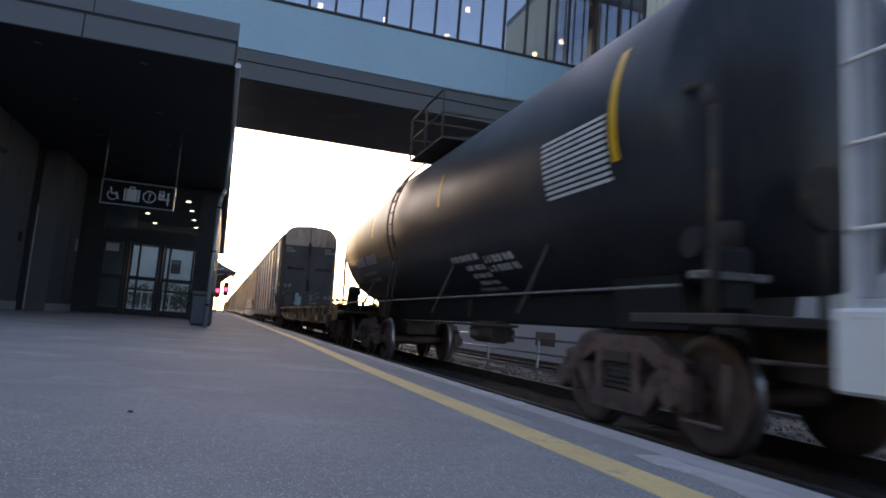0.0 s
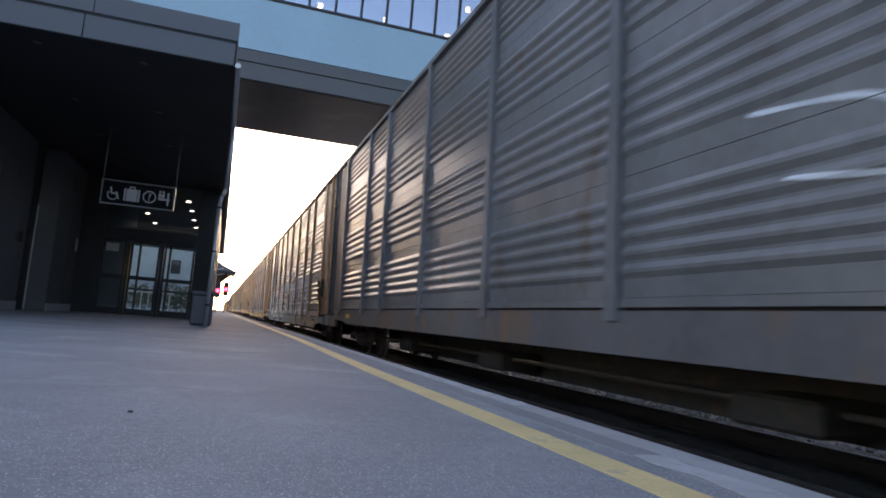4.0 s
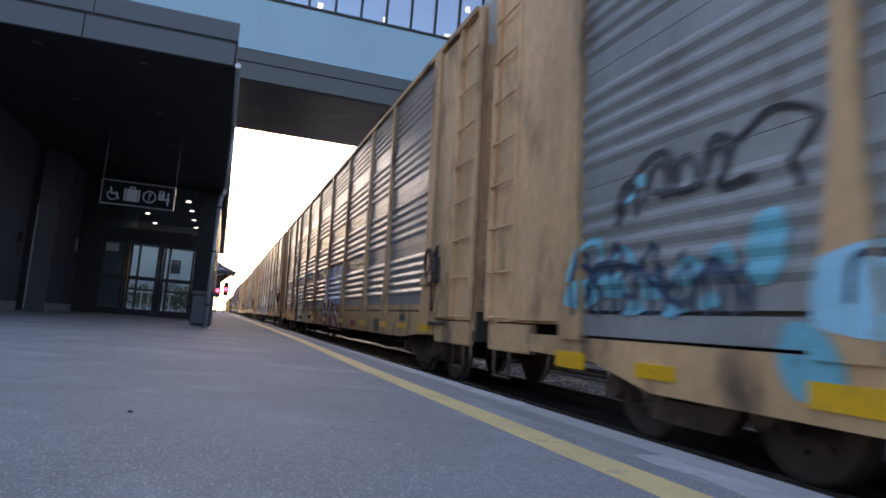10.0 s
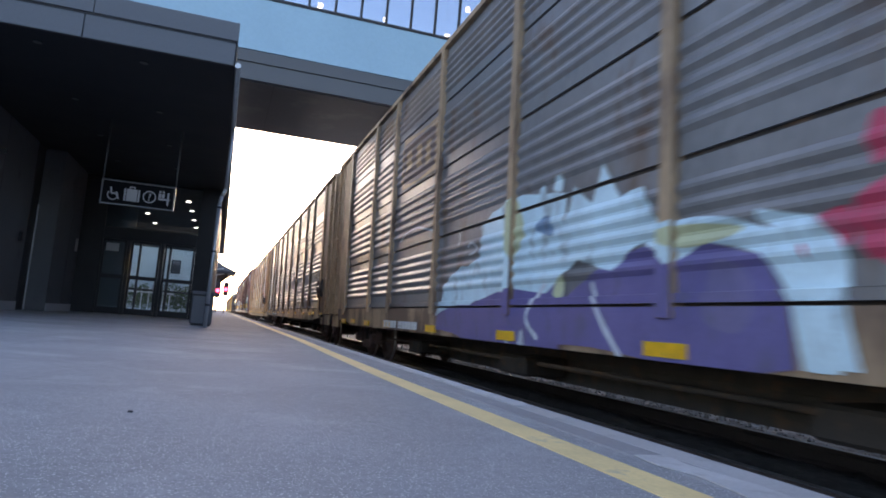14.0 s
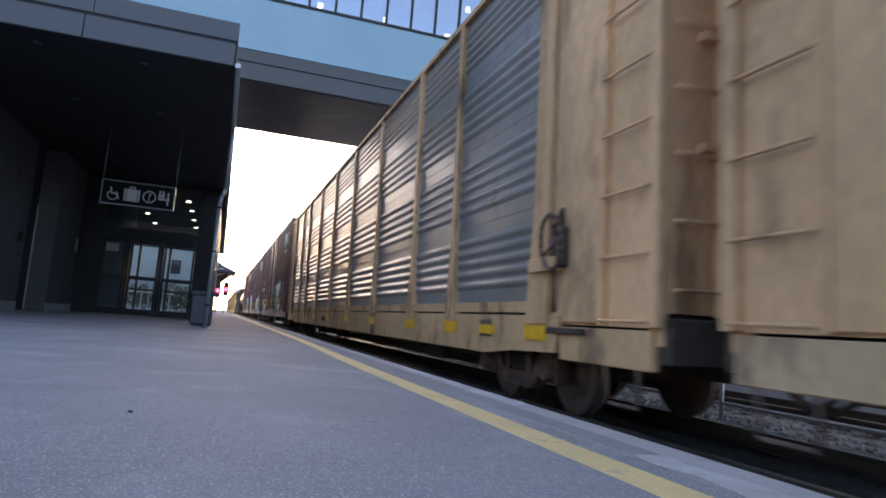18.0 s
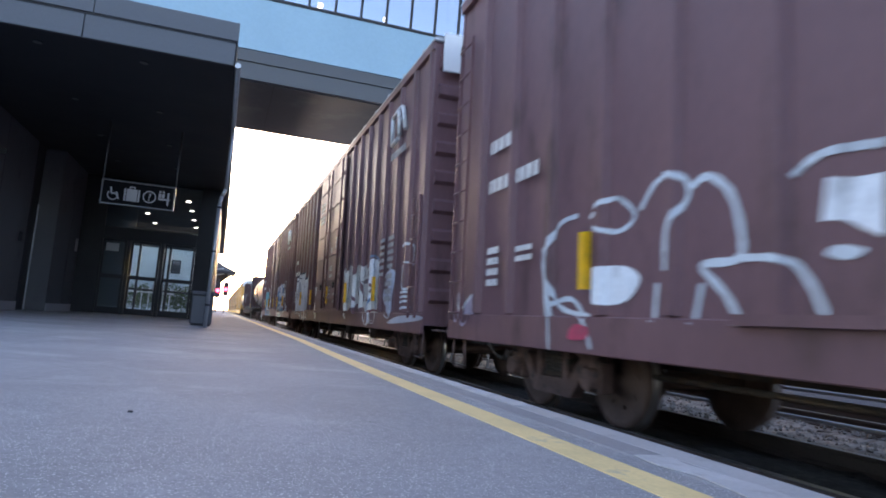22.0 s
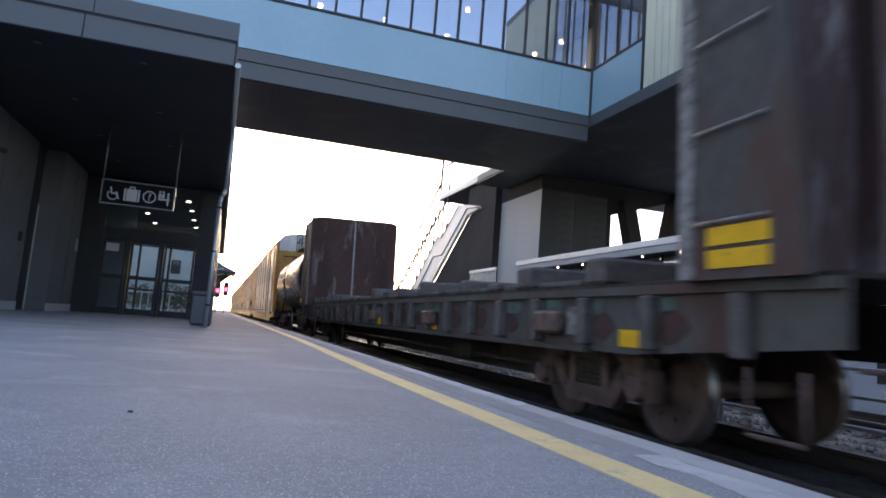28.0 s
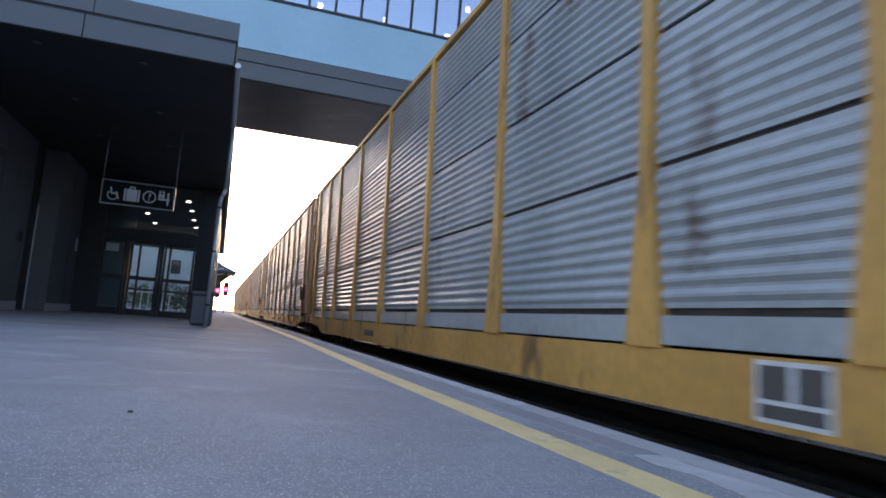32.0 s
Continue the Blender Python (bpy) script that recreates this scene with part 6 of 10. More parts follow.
def flat_wagon(start, label, skin, L, zb, zt, category, bulk=None):
    c = car_empty("flat_wagon", label, category, start)
    rg = random.Random(1)
    part("centre_sill", one(box, -0.4, 0.4, 4.2, L - 4.2, 0.30, zt - 0.06), M["under"], c)
    for s in (-1, 1):
        x0, x1 = sorted((s * 1.38, s * 1.46))
        bm = B()
        prism(bm, [(0.0, zt), (L, zt), (L, zt - 0.36 + 0.3 * (zb - zt + 0.42)), (L - 1.2, zb + 0.06), (L - 2.0, zb), (2.0, zb), (1.2, zb + 0.06), (0.0, zt - 0.36 + 0.3 * (zb - zt + 0.42))], "x", s * 1.44, s * 1.39)
        part("side_sill", bm, skin, c)
        part("sill_flange", one(box, *sorted((s * 1.38, s * 1.50)), 2.6, L - 2.6, zb - 0.02, zb + 0.02), skin, c)
        part("deck_edge", one(box, *sorted((s * 1.38, s * 1.50)), 0, L, zt - 0.07, zt), skin, c)
        y = 0.7
        while y < L - 0.4:
            bm = B()
            x0, x1 = sorted((s * 1.44, s * 1.55))
            bevbox(bm, x0, x1, y - 0.07, y + 0.07, zb + 0.05 if bulk else zt - 0.27, zt - 0.08, 0.015)
            part("stake_pocket", bm, M["weathered"] if bulk else skin, c)
            y += 0.95 if bulk else 1.22
    board = [mesh_of("deck_board", one(bevbox, -1.40, 1.40, 0.006, 0.244, zt, zt + 0.045, 0.006), M["tie"])]
    for k in range(int(L / 0.25)):
        shared("deck_board", board[0], c, pose(0, 0.25 * k, rg.uniform(-0.006, 0.004)))
    if bulk:
        yy = 1.25
        while yy < L - 1.4:
            w = rg.uniform(0.3, 0.5)
            hh = rg.uniform(0.22, 0.32)
            ring = [(yy + w / 2 + w / 2 * math.cos(q * math.pi / 5) * rg.uniform(0.8, 1.1), zb + 0.10 + hh / 2 + hh / 2 * math.sin(q * math.pi / 5) * rg.uniform(0.8, 1.1)) for q in range(10)]
            part("sill_patch", one(prism, ring, "x", -1.452, -1.436), M["rusty_patch"], c)
            if rg.random() < 0.85:
                part("sill_patch", one(bevbox, -1.454, -1.438, yy + w + 0.03, yy + w + rg.uniform(0.08, 0.24), zb + 0.06, zb + rg.uniform(0.12, 0.28), 0.005), M[rg.choice(("faded", "mark", "faded"))], c)
            if rg.random() < 0.45:
                part("sill_patch", one(bevbox, -1.452, -1.436, yy + rg.uniform(-0.1, 0.2), yy + rg.uniform(0.35, 0.6), zt - 0.24, zt - 0.08, 0.01), M["teal_patch"], c)
            yy += 0.95
        skin2, h = bulk
        for y, s in ((1.15, -1), (L - 2.45, 1)):
            y0, y1 = sorted((y, y + s * 0.12))
            pts = [(-1.62, zt), (1.62, zt), (1.62, h - 0.16), (1.46, h), (-1.46, h), (-1.62, h - 0.16)]
            b = part("bulkhead", one(prism, pts, "y", y0, y1), skin2, c, "rusty flaking bulkhead sheet")
            for x in (-1.56, -0.04, 1.48):
                part("bulkhead_post", one(bevbox, x, x + 0.08, min(y1, y + s * 0.02) if s > 0 else y0 - 0.16, y1 + 0.16 if s > 0 else y0, zt, h - 0.06, 0.01), skin2, b)
            part("face_strip", one(box, -0.03, 0.03, *sorted((y - s * 0.0, y - s * 0.03)), zt + 0.05, h - 0.06), M["dull_mark"], b)
            reach = 1.05 if s < 0 else 2.35
            if s > 0:
                for x in (-1.60, 1.54):
                    part("side_plate", one(bevbox, x, x + 0.06, y + 0.13, L - 0.80, zt + 0.02, h - 0.10, 0.008), skin2, b, "flaking red side plate")
            for x in (-1.62, 1.54):
                part("side_gusset", one(prism, [(y + s * (0.12 if s < 0 else 1.68), h - 0.1), (y + s * (0.12 if s < 0 else 1.68), zt), (y + s * reach, zt), (y + s * (reach - 0.04), 1.9), (y + s * (reach - 0.28), h - 0.1)], "x", x, x + 0.08), skin, b, "grey-green side gusset")
                part("gusset_flange", one(bevbox, x - 0.03, x + 0.10, *sorted((y + s * 0.02, y + s * 0.16)), zt, h - 0.04, 0.01), M["faded"], b)
            for k in range(4):
                part("grab_iron", one(tube, (-1.66, y + s * (0.2 if s < 0 else 1.7), 1.7 + 0.62 * k), (-1.66, y + s * (reach - 0.22), 1.7 + 0.62 * k), 0.014, 6), M["faded"], b)
            for zz in ((1.40, 1.52), (1.55, 1.67)) if s < 0 else ((1.42, 1.56),):
                part("reflector", one(box, -1.636, -1.622, *sorted((y + s * (0.3 if s < 0 else 1.74), y + s * (0.82 if s < 0 else 2.27))), *zz), M["reflector"], c)
        y = 2.4
        while y < L - 2.0:
            bm = B()
            bevbox(bm, -1.44, 1.3, y, y + rg.uniform(0.22, 0.42), zt + 0.046, zt + 0.046 + rg.choice((0.10, 0.14, 0.18, 0.24)), 0.03)
            part("bearer", bm, M["weathered"], c, "weathered grey timber bearer")
            gap = rg.uniform(0.9, 1.7)
            part("load_strap_rail", one(bevbox, -1.40, -1.2, y + 0.45, y + gap - 0.08, zt + 0.046, zt + 0.10, 0.01), M["weathered"], c)
            y += gap
        for k in range(5):
            part("winch", one(bevbox, -1.58, -1.46, 3.0 + 4.0 * k, 3.5 + 4.0 * k, zt - 0.42, zt - 0.2, 0.03), M["truck"], c)
    else:
        part("dark_panel", one(box, -1.447, -1.436, 11.34, 14.0, zb + 0.025, zt - 0.24), M["dim_mark"], c, "dark painted panel on the sill")
        part("under_edge_rust", one(box, -1.4455, -1.437, 0.6, L - 0.6, zt - 0.2, zt - 0.072), M["rust_brown"], c, "brown rust strip below the deck edge")
        part("tan_plate", one(bevbox, -1.456, -1.44, 10.97, 11.27, 0.86, 0.96, 0.004), M["pale_tan"], c, "pale stencil plate")
        part("stencil_plate", one(bevbox, -1.456, -1.44, 3.59, 3.93, 0.83, 0.92, 0.004), M["dim_mark"], c, "dark stencil plate")
        part("placard", one(bevbox, -1.47, -1.44, 1.1, 1.6, 0.62, 0.98, 0.01), M["dim_mark"], c, "dark placard with pale rim")
        for k in range(4):
            part("letter_bar", one(box, -1.449, -1.438, 4.60 + 0.18 * k, 4.68 + 0.18 * k, 0.77, 0.95), M["faded_red"], c, "plain faded red block")
        part("letter_bar", one(box, -1.4495, -1.4385, 4.56, 5.32, 0.92, 0.975), M["faded_red"], c, "plain faded red bar")
        for y in (11.82, 12.95):
            sq = part("data_square", one(bevbox, -1.462, -1.436, y, y + 0.49, 0.72, 0.93, 0.004), M["dull_mark"], c, "worn white data square with dark rows")
            for k in range(3):
                part("text_row", one(box, -1.466, -1.461, y + 0.08 + 0.05 * k, y + 0.33 + 0.04 * k, 0.765 + 0.05 * k, 0.78 + 0.05 * k), M["dim_mark"], sq)
        for y, w, lo, hi in ((0.75, 0.35, 0.25, 0), (1.86, 0.3, 0.2, 0), (2.40, 0.34, 0, 0.1), (2.30, 0.65, 0.12, 0.22), (3.03, 0.24, 0, 0), (3.02, 0.5, 0.22, 0), (5.5, 0.3, 0.2, 0), (6.6, 0.9, 0.05, 0), (8.4, 0.2, 0, 0), (9.65, 1.0, 0, 0.05), (10.9, 0.45, 0, 0.08), (14.0, 0.9, 0.2, 0), (15.3, 0.5, 0.1, 0), (16.3, 0.6, 0.05, 0), (17.1, 0.35, 0.25, 0)):
            wob = random.Random(int(y * 100))
            n = 9
            pts = [(y + w * k / n + wob.uniform(-0.02, 0.02), zb + 0.03 + lo + wob.uniform(0, 0.06)) for k in range(n + 1)] + [(y + w - w * k / n + wob.uniform(-0.02, 0.02), zt - 0.17 - hi - wob.uniform(0, 0.07)) for k in range(n + 1)]
            part("rust_patch", one(prism, pts, "x", -1.446, -1.436), M["rust_brown"], c, "brown rust patch on the sill")
        wob = random.Random(4)
        for k in range(13):
            y = 0.4 + 1.33 * k + wob.uniform(-0.3, 0.3)
            part("edge_rust", one(bevbox, -1.506, -1.49, y, y + wob.uniform(0.15, 0.55), zt - wob.uniform(0.03, 0.075), zt + 0.003, 0.004), M["rust_brown"], c, "rusty worn spot on the deck edge")
        for y in (L - 2.0, L - 1.2):
            part("stanchion", one(bevbox, -1.3, -1.0, y, y + 0.35, zt + 0.046, zt + 0.12, 0.01), M["under"], c)
    for y in (1.6, 7.05, 10.8, 15.5) if bulk else (3.65, 7.5, 10.5, 14.05):
        part("reflector", one(box, -1.463, -1.441, y, y + 0.5, zb + 0.06, zb + 0.2), M["reflector"], c)
    if bulk:
        bars(c, -1.452, L * 0.42, zt - 0.14, [(0.9, 0.24, 0.05)], M["faded"])
        bars(c, -1.452, L * 0.63, zt - 0.30, [(0.8, 0.10, 0.04), (0.8, 0.08, 0.04)], M["faded"])
    if bulk:
        part("data_plate", one(box, -1.46, -1.44, 2.6, 3.0, zt - 0.42, zt - 0.16), M["faded"], c, "white data plate")
    for y in (3.2, L - 3.8) if bulk else (2.3, L - 2.3):
        truck(c, y)
    bm = B()
    bevbox(bm, -0.9, -0.3, 7.0, 7.8, 0.42, 0.66, 0.03)
    tube(bm, (-0.8, 3.0, 0.5), (-0.8, L - 3.0, 0.5), 0.03, 6)
    part("brake_gear", bm, M["under"], c)
    coupler(c, 0.05, -1)
    coupler(c, L - 0.05, 1)
    for x in (-1.42, 1.42):
        for y in (0.5, L - 0.5):
            stirrup(c, x, y)
    return c


def hopper(start, label, skin, L):
    c = car_empty("covered_hopper", label, "hopper wagon", start)
    part("body", one(prism, [(-1.45, 1.2), (1.45, 1.2), (1.5, 2.0), (1.5, 4.3), (1.1, 4.75), (-1.1, 4.75), (-1.5, 4.3), (-1.5, 2.0)], "y", 1.4, L - 1.4), skin, c)
    for k in range(14):
        y = 1.6 + (L - 3.3) * k / 13
        part("side_rib", one(bevbox, -1.56, -1.49, y, y + 0.09, 1.25, 4.3, 0.01), skin, c)
    part("side_sill", one(bevbox, -1.50, -1.40, 0.1, L - 0.1, 0.82, 1.20, 0.01), skin, c)
    part("side_sill", one(bevbox, 1.40, 1.50, 0.1, L - 0.1, 0.82, 1.20, 0.01), skin, c)
    for y in (0.05, L - 0.2):
        part("end_frame", one(bevbox, -1.45, 1.45, y, y + 0.15, 0.82, 1.2, 0.01), skin, c)
        for x in (-1.46, 1.38):
            part("corner_stanchion", one(bevbox, x, x + 0.08, y + 0.02, y + 0.12, 1.2, 4.5, 0.01), skin, c)
    ladder(c, -1.50, L - 0.62, 1.1, 4.9, M["white"], 0.52, 0.46)
    part("step_skirt", one(bevbox, -1.54, -1.47, L - 0.75, L + 0.0, 0.70, 1.15, 0.02), M["white"], c, "pale step skirt")
    bm = B()
    for y in (L * 0.3, L * 0.5, L * 0.7):
        prism(bm, [(-1.2, 1.2), (1.2, 1.2), (0.4, 0.5), (-0.4, 0.5)], "y", y - 0.9, y + 0.9)
    part("chutes", bm, skin, c)
    for y in (2.0, L - 2.0):
        truck(c, y)
    coupler(c, 0.05, -1)
    coupler(c, L - 0.05, 1)
    return c


# paints
GREY, LGREY = (0.275, 0.275, 0.275), (0.40, 0.42, 0.42)
TAN, YEL, BROWN = (0.60, 0.375, 0.20), (0.64, 0.34, 0.09), (0.185, 0.097, 0.105)
tan_post = painted("tan_wagon_paint", TAN, 0.6, stain_amt=0.35)
tan_end = painted("tan_end_paint", (0.70, 0.43, 0.235), 0.6, (0.34, 0.20, 0.11), 0.3)
yel_post = painted("yellow_wagon_paint", YEL, 0.5, stain_amt=0.2)
grey_post = painted("grey_wagon_paint", (0.19, 0.192, 0.20), 0.55, stain_amt=0.3)
tan_worn_end = painted("worn_tan_end_paint", (0.56, 0.35, 0.19), 0.65, (0.24, 0.135, 0.08), 0.28)
pale_crown = painted("pale_roof_paint", (0.58, 0.54, 0.49), 0.55, stain_amt=0.2)
white_crown = painted("white_roof_paint", (0.75, 0.76, 0.76), 0.5, stain_amt=0.1)
rust = (0.16, 0.10, 0.07)

CARS = 37.25
PITCH_ = 28.7


def slot(k):
    return CARS + PITCH_ * k + (0.8, 0.12, -0.08, -0.12, -0.15, 0.0, 0.12)[k]


hopper(-13.7, "pale grey covered hopper wagon with white end ladder", painted("hopper_grey", (0.40, 0.41, 0.43), 0.6), 16.4)
tank_black = painted("black_tank_paint", (0.040, 0.042, 0.048), 0.34, (0.06, 0.058, 0.057), 0.25, 0.25, spec=0.32)
tank_car(3.4, "glossy black tank wagon with yellow stripes and white stencils", tank_black, 15.35, ((1.45, 0.12, 71, 111), (6.35, 0.1, 79, 99), (11.13, 0.10, 80, 99), (14.36, 0.08, 60, 120)), logo="big", dome=0.6, z=2.83, turn=6)
flat_wagon(19.2, "empty yellow flat wagon with wooden deck and stake pockets", painted("flat_yellow", (0.58, 0.395, 0.215), 0.7, (0.15, 0.08, 0.06), 0.55), 17.7, 0.72, 1.27, "flat wagon")

dark_door = painted("dark_door_paint", (0.092, 0.095, 0.104), 0.55, (0.10, 0.09, 0.09), 0.2)
dark_panel = painted("panel_dark_grey", (0.215, 0.207, 0.203), 0.34, rust, 0.15)
rack_a = autorack(slot(0), "dark grey autorack wagon with sprayed lettering on ribbed sides", dark_panel, grey_post, painted("sill_dark", (0.16, 0.152, 0.152), 0.6, (0.22, 0.14, 0.09), 0.4), painted("dark_end_paint", (0.118, 0.113, 0.115), 0.6, (0.14, 0.09, 0.07), 0.3), painted("beige_roof_paint", (0.60, 0.50, 0.42), 0.6, (0.30, 0.22, 0.16), 0.3), flare=False, margin=0.14, ribs=5, door=dark_door, bar_z=(3.35,), end_ladder=False, tiers=False, low=(1.15, 0.77, 0.90, 1.01), shift=-0.2)
white_panel = painted("panel_white_spray", GREY, 0.34, rust, 0.12)
rack_b = autorack(slot(1), "grey autorack wagon with tan posts, lower half sprayed white and blue", white_panel, painted("post_white_spray", TAN, 0.6, rust, 0.3), painted("sill_white_spray", (0.40, 0.44, 0.43), 0.6, rust, 0.3), tan_end, pale_crown, tiers=False, flare=False, margin=0.14, ribs=5, low=(0.90, 0.51, 0.62, 0.62))
blue_panel = painted("panel_blue_spray", GREY, 0.34, rust, 0.12)
rack_c = autorack(slot(2), "grey autorack wagon with tan posts and blue and black spray lettering", blue_panel, painted("post_blue_spray", TAN, 0.6, rust, 0.35), painted("sill_tan_spray", TAN, 0.6, rust, 0.35), tan_end, pale_crown, margin=0.14, ribs=5, kick=blue_panel, tiers=False, brake=False, low=(0.90, 0.51, 0.60, 0.75))
sky_panel = painted("panel_skyblue_spray", GREY, 0.34, rust, 0.12)
rack_d = autorack(slot(3), "grey autorack wagon with tan posts, sprayed sky blue and red", sky_panel, painted("post_sky_spray", TAN, 0.6, rust, 0.35), painted("sill_red_spray", TAN, 0.6, rust, 0.35), tan_end, pale_crown, margin=0.14, ribs=5, kick=painted("kick_tan", TAN, 0.6, rust, 0.3), low=(1.125, 0.66, 0.79, 0.91), tiers=False)
black_panel = painted("panel_dark_spray", (0.208, 0.203, 0.205), 0.34, rust, 0.25)
rack_e = autorack(slot(4), "dark grey autorack wagon sprayed with black and purple lettering", black_panel, painted("post_brown", (0.45, 0.31, 0.19), 0.6, rust, 0.5), painted("sill_brown_spray", (0.42, 0.28, 0.17), 0.65, rust, 0.6), tan_worn_end, pale_crown, flare=False, margin=0.14, ribs=5, low=(1.18, 0.76, 0.79, 0.90), bare=True)
worn_panel = painted("panel_brown_grey", (0.215, 0.21, 0.21), 0.34, rust, 0.3)
tagged_rack = autorack(slot(5), "weathered grey autorack wagon with thin white sprayed outlines", worn_panel, painted("post_tan_worn", (0.42, 0.31, 0.21), 0.6, rust, 0.5), painted("sill_tan_worn", (0.46, 0.33, 0.21), 0.6, rust, 0.5), tan_worn_end, pale_crown, tiers=False, margin=0.14, ribs=5, low=(1.18, 0.77, 0.95, 1.04), shift=-0.62)


def ribbon(bm, pts, w, x):
    """A sprayed stroke: a thin smooth band through points (y, z) of the side."""
    q = [pts[0]] + list(pts) + [pts[-1]]
    line = []
    for a, b, c_, d in zip(q[:-3], q[1:-2], q[2:-1], q[3:]):
        for i in range(6):
            t = i / 6
            line.append(tuple(0.5 * (2 * b[k] + (c_[k] - a[k]) * t + (2 * a[k] - 5 * b[k] + 4 * c_[k] - d[k]) * t * t + (3 * b[k] - a[k] - 3 * c_[k] + d[k]) * t ** 3) for k in (0, 1)))
    line.append(pts[-1])
    rows = []
    for i, (y, z) in enumerate(line):
        y0, z0 = line[max(i - 1, 0)]
        y1, z1 = line[min(i + 1, len(line) - 1)]
        n = math.hypot(y1 - y0, z1 - z0) or 1
        h = w * (0.5 + 0.08 * math.sin(i * 1.7)) * (0.7 if i in (0, len(line) - 1) else 1)
        uy, uz = -(z1 - z0) / n * h, (y1 - y0) / n * h
        rows.append([bm.verts.new((x + e, y + f * uy, z + f * uz)) for e, f in ((0, -1), (0, 1), (0.002, 1), (0.002, -1))])
    for a, b in zip(rows[:-1], rows[1:]):
        for k in range(4):
            bm.faces.new((a[k], a[(k + 1) % 4], b[(k + 1) % 4], b[k]))
    bm.faces.new(rows[0])
    bm.faces.new(rows[-1])


TAGY = 13.25
M["spray_line"] = mat("sprayed_pale_line", (0.36, 0.39, 0.41), 0.6, 0, 0.2, 6, 60, 0.1, (0.22, 0.22, 0.23), 0.45)
M["spray_bright"] = mat("sprayed_bright_line", (0.55, 0.59, 0.62), 0.6, 0, 0.15, 6, 60, 0.1, (0.3, 0.3, 0.3), 0.3)
for w, m, pts in (
        (0.075, "spray_line", ((4.56, 1.20), (4.64, 1.65), (4.64, 1.93), (4.38, 2.31), (4.13, 1.90), (3.95, 1.67), (3.92, 1.55))),
        (0.06, "spray_bright", ((4.49, 1.46), (4.22, 1.53), (3.89, 1.56))),
        (0.075, "spray_line", ((3.95, 1.67), (3.85, 2.03), (3.68, 2.38), (3.46, 2.03), (3.27, 1.71))),
        (0.06, "spray_bright", ((3.79, 1.62), (3.51, 1.68), (3.24, 1.69))),
        (0.07, "spray_line", ((3.92, 1.55), (3.75, 1.41), (3.65, 1.20))),
        (0.05, "spray_line", ((3.93, 1.53), (3.78, 1.46), (3.60, 1.48))),
        (0.075, "spray_line", ((3.31, 1.68), (3.19, 1.53), (3.22, 1.41), (3.29, 1.35))),
        (0.06, "spray_bright", ((3.64, 1.31), (3.41, 1.35), (3.27, 1.35))),
        (0.075, "spray_line", ((3.27, 1.35), (3.11, 1.28), (3.0, 1.20))),
        (0.06, "spray_line", ((4.22, 1.45), (4.12, 1.35), (4.03, 1.20)))):
    part("sprayed_stroke", one(ribbon, [(y + TAGY, z) for y, z in pts], w, -1.488), M[m], tagged_rack)
for y, b in ((4.56, 0.84), (4.02, 1.0), (3.65, 0.80), (2.99, 0.80)):
    part("sprayed_stroke", one(ribbon, [(y + TAGY, 1.155), (y + TAGY - 0.02, 1.0), (y + TAGY - 0.05, b)], 0.06, -1.503), M["spray_line"], tagged_rack)


def blocks(car, y0, y1, z0, z1, n, m, label):
    w = (y1 - y0) / n
    for k in range(n):
        part("letter_bar", one(box, -1.523, -1.499, y0 + w * k + 0.12 * w, y0 + w * (k + 1) - 0.12 * w, z0, z1), M[m], car, label)


blocks(rack_a, 8.05, 9.1, 0.82, 1.04, 3, "faded_red", "plain red block")
blocks(rack_b, 18.3, 19.42, 0.58, 0.69, 6, "rust_brown", "plain dark number block")
blocks(rack_b, 19.95, 20.7, 0.58, 0.68, 4, "rust_brown", "plain dark letter block")
blocks(rack_d, 7.65, 8.3, 0.73, 0.89, 3, "faded_red", "plain red block")
blocks(rack_d, 18.4, 19.55, 0.76, 0.90, 6, "dim_mark", "plain dark number block")
blocks(rack_d, 20.1, 21.1, 0.74, 0.90, 4, "dim_mark", "plain dark letter block")
part("data_panel", one(box, -1.5045, -1.499, 5.2, 5.68, 0.70, 0.95), M["dim_mark"], rack_d, "dark data panel")
blocks(rack_c, 20.0, 20.75, 0.56, 0.70, 4, "mark", "plain pale letter block")
blocks(rack_c, 18.55, 19.75, 0.56, 0.72, 6, "mark", "plain pale number block")
blocks(rack_e, 20.45, 21.4, 0.80, 0.93, 4, "mark", "plain pale letter block")
blocks(rack_e, 19.1, 20.3, 0.80, 0.93, 6, "mark", "plain pale number block")
blocks(rack_e, 7.5, 8.75, 0.84, 1.07, 3, "faded_red", "plain red block")
plate = part("number_panel", one(box, -1.5035, -1.499, 18.95, 22.1, 0.80, 1.12), M["dim_mark"], tagged_rack, "dark patch behind the white number bars")
for y in [19.1 + 0.185 * k for k in range(6)] + [21.1 + 0.185 * k for k in range(4)]:
    part("number_bar", one(box, -1.506, -1.5032, y, y + 0.12, 0.85, 0.97), M["mark"], plate)
rack_g = autorack(slot(6), "clean grey autorack wagon with tan posts and sill", painted("panel_clean_grey", (0.222, 0.218, 0.212), 0.34, rust, 0.12), tan_post, painted("sill_tan_clean", (0.58, 0.37, 0.20), 0.6, rust, 0.3), tan_end, pale_crown, L=28.9, widths=(2.7, 2.1, 3.05, 3.05, 3.05, 3.05, 3.05, 2.1, 2.7), tiers=False, margin=0.14, ribs=5, kick=tan_post, low=(1.10, 0.62, 0.83, 0.98))

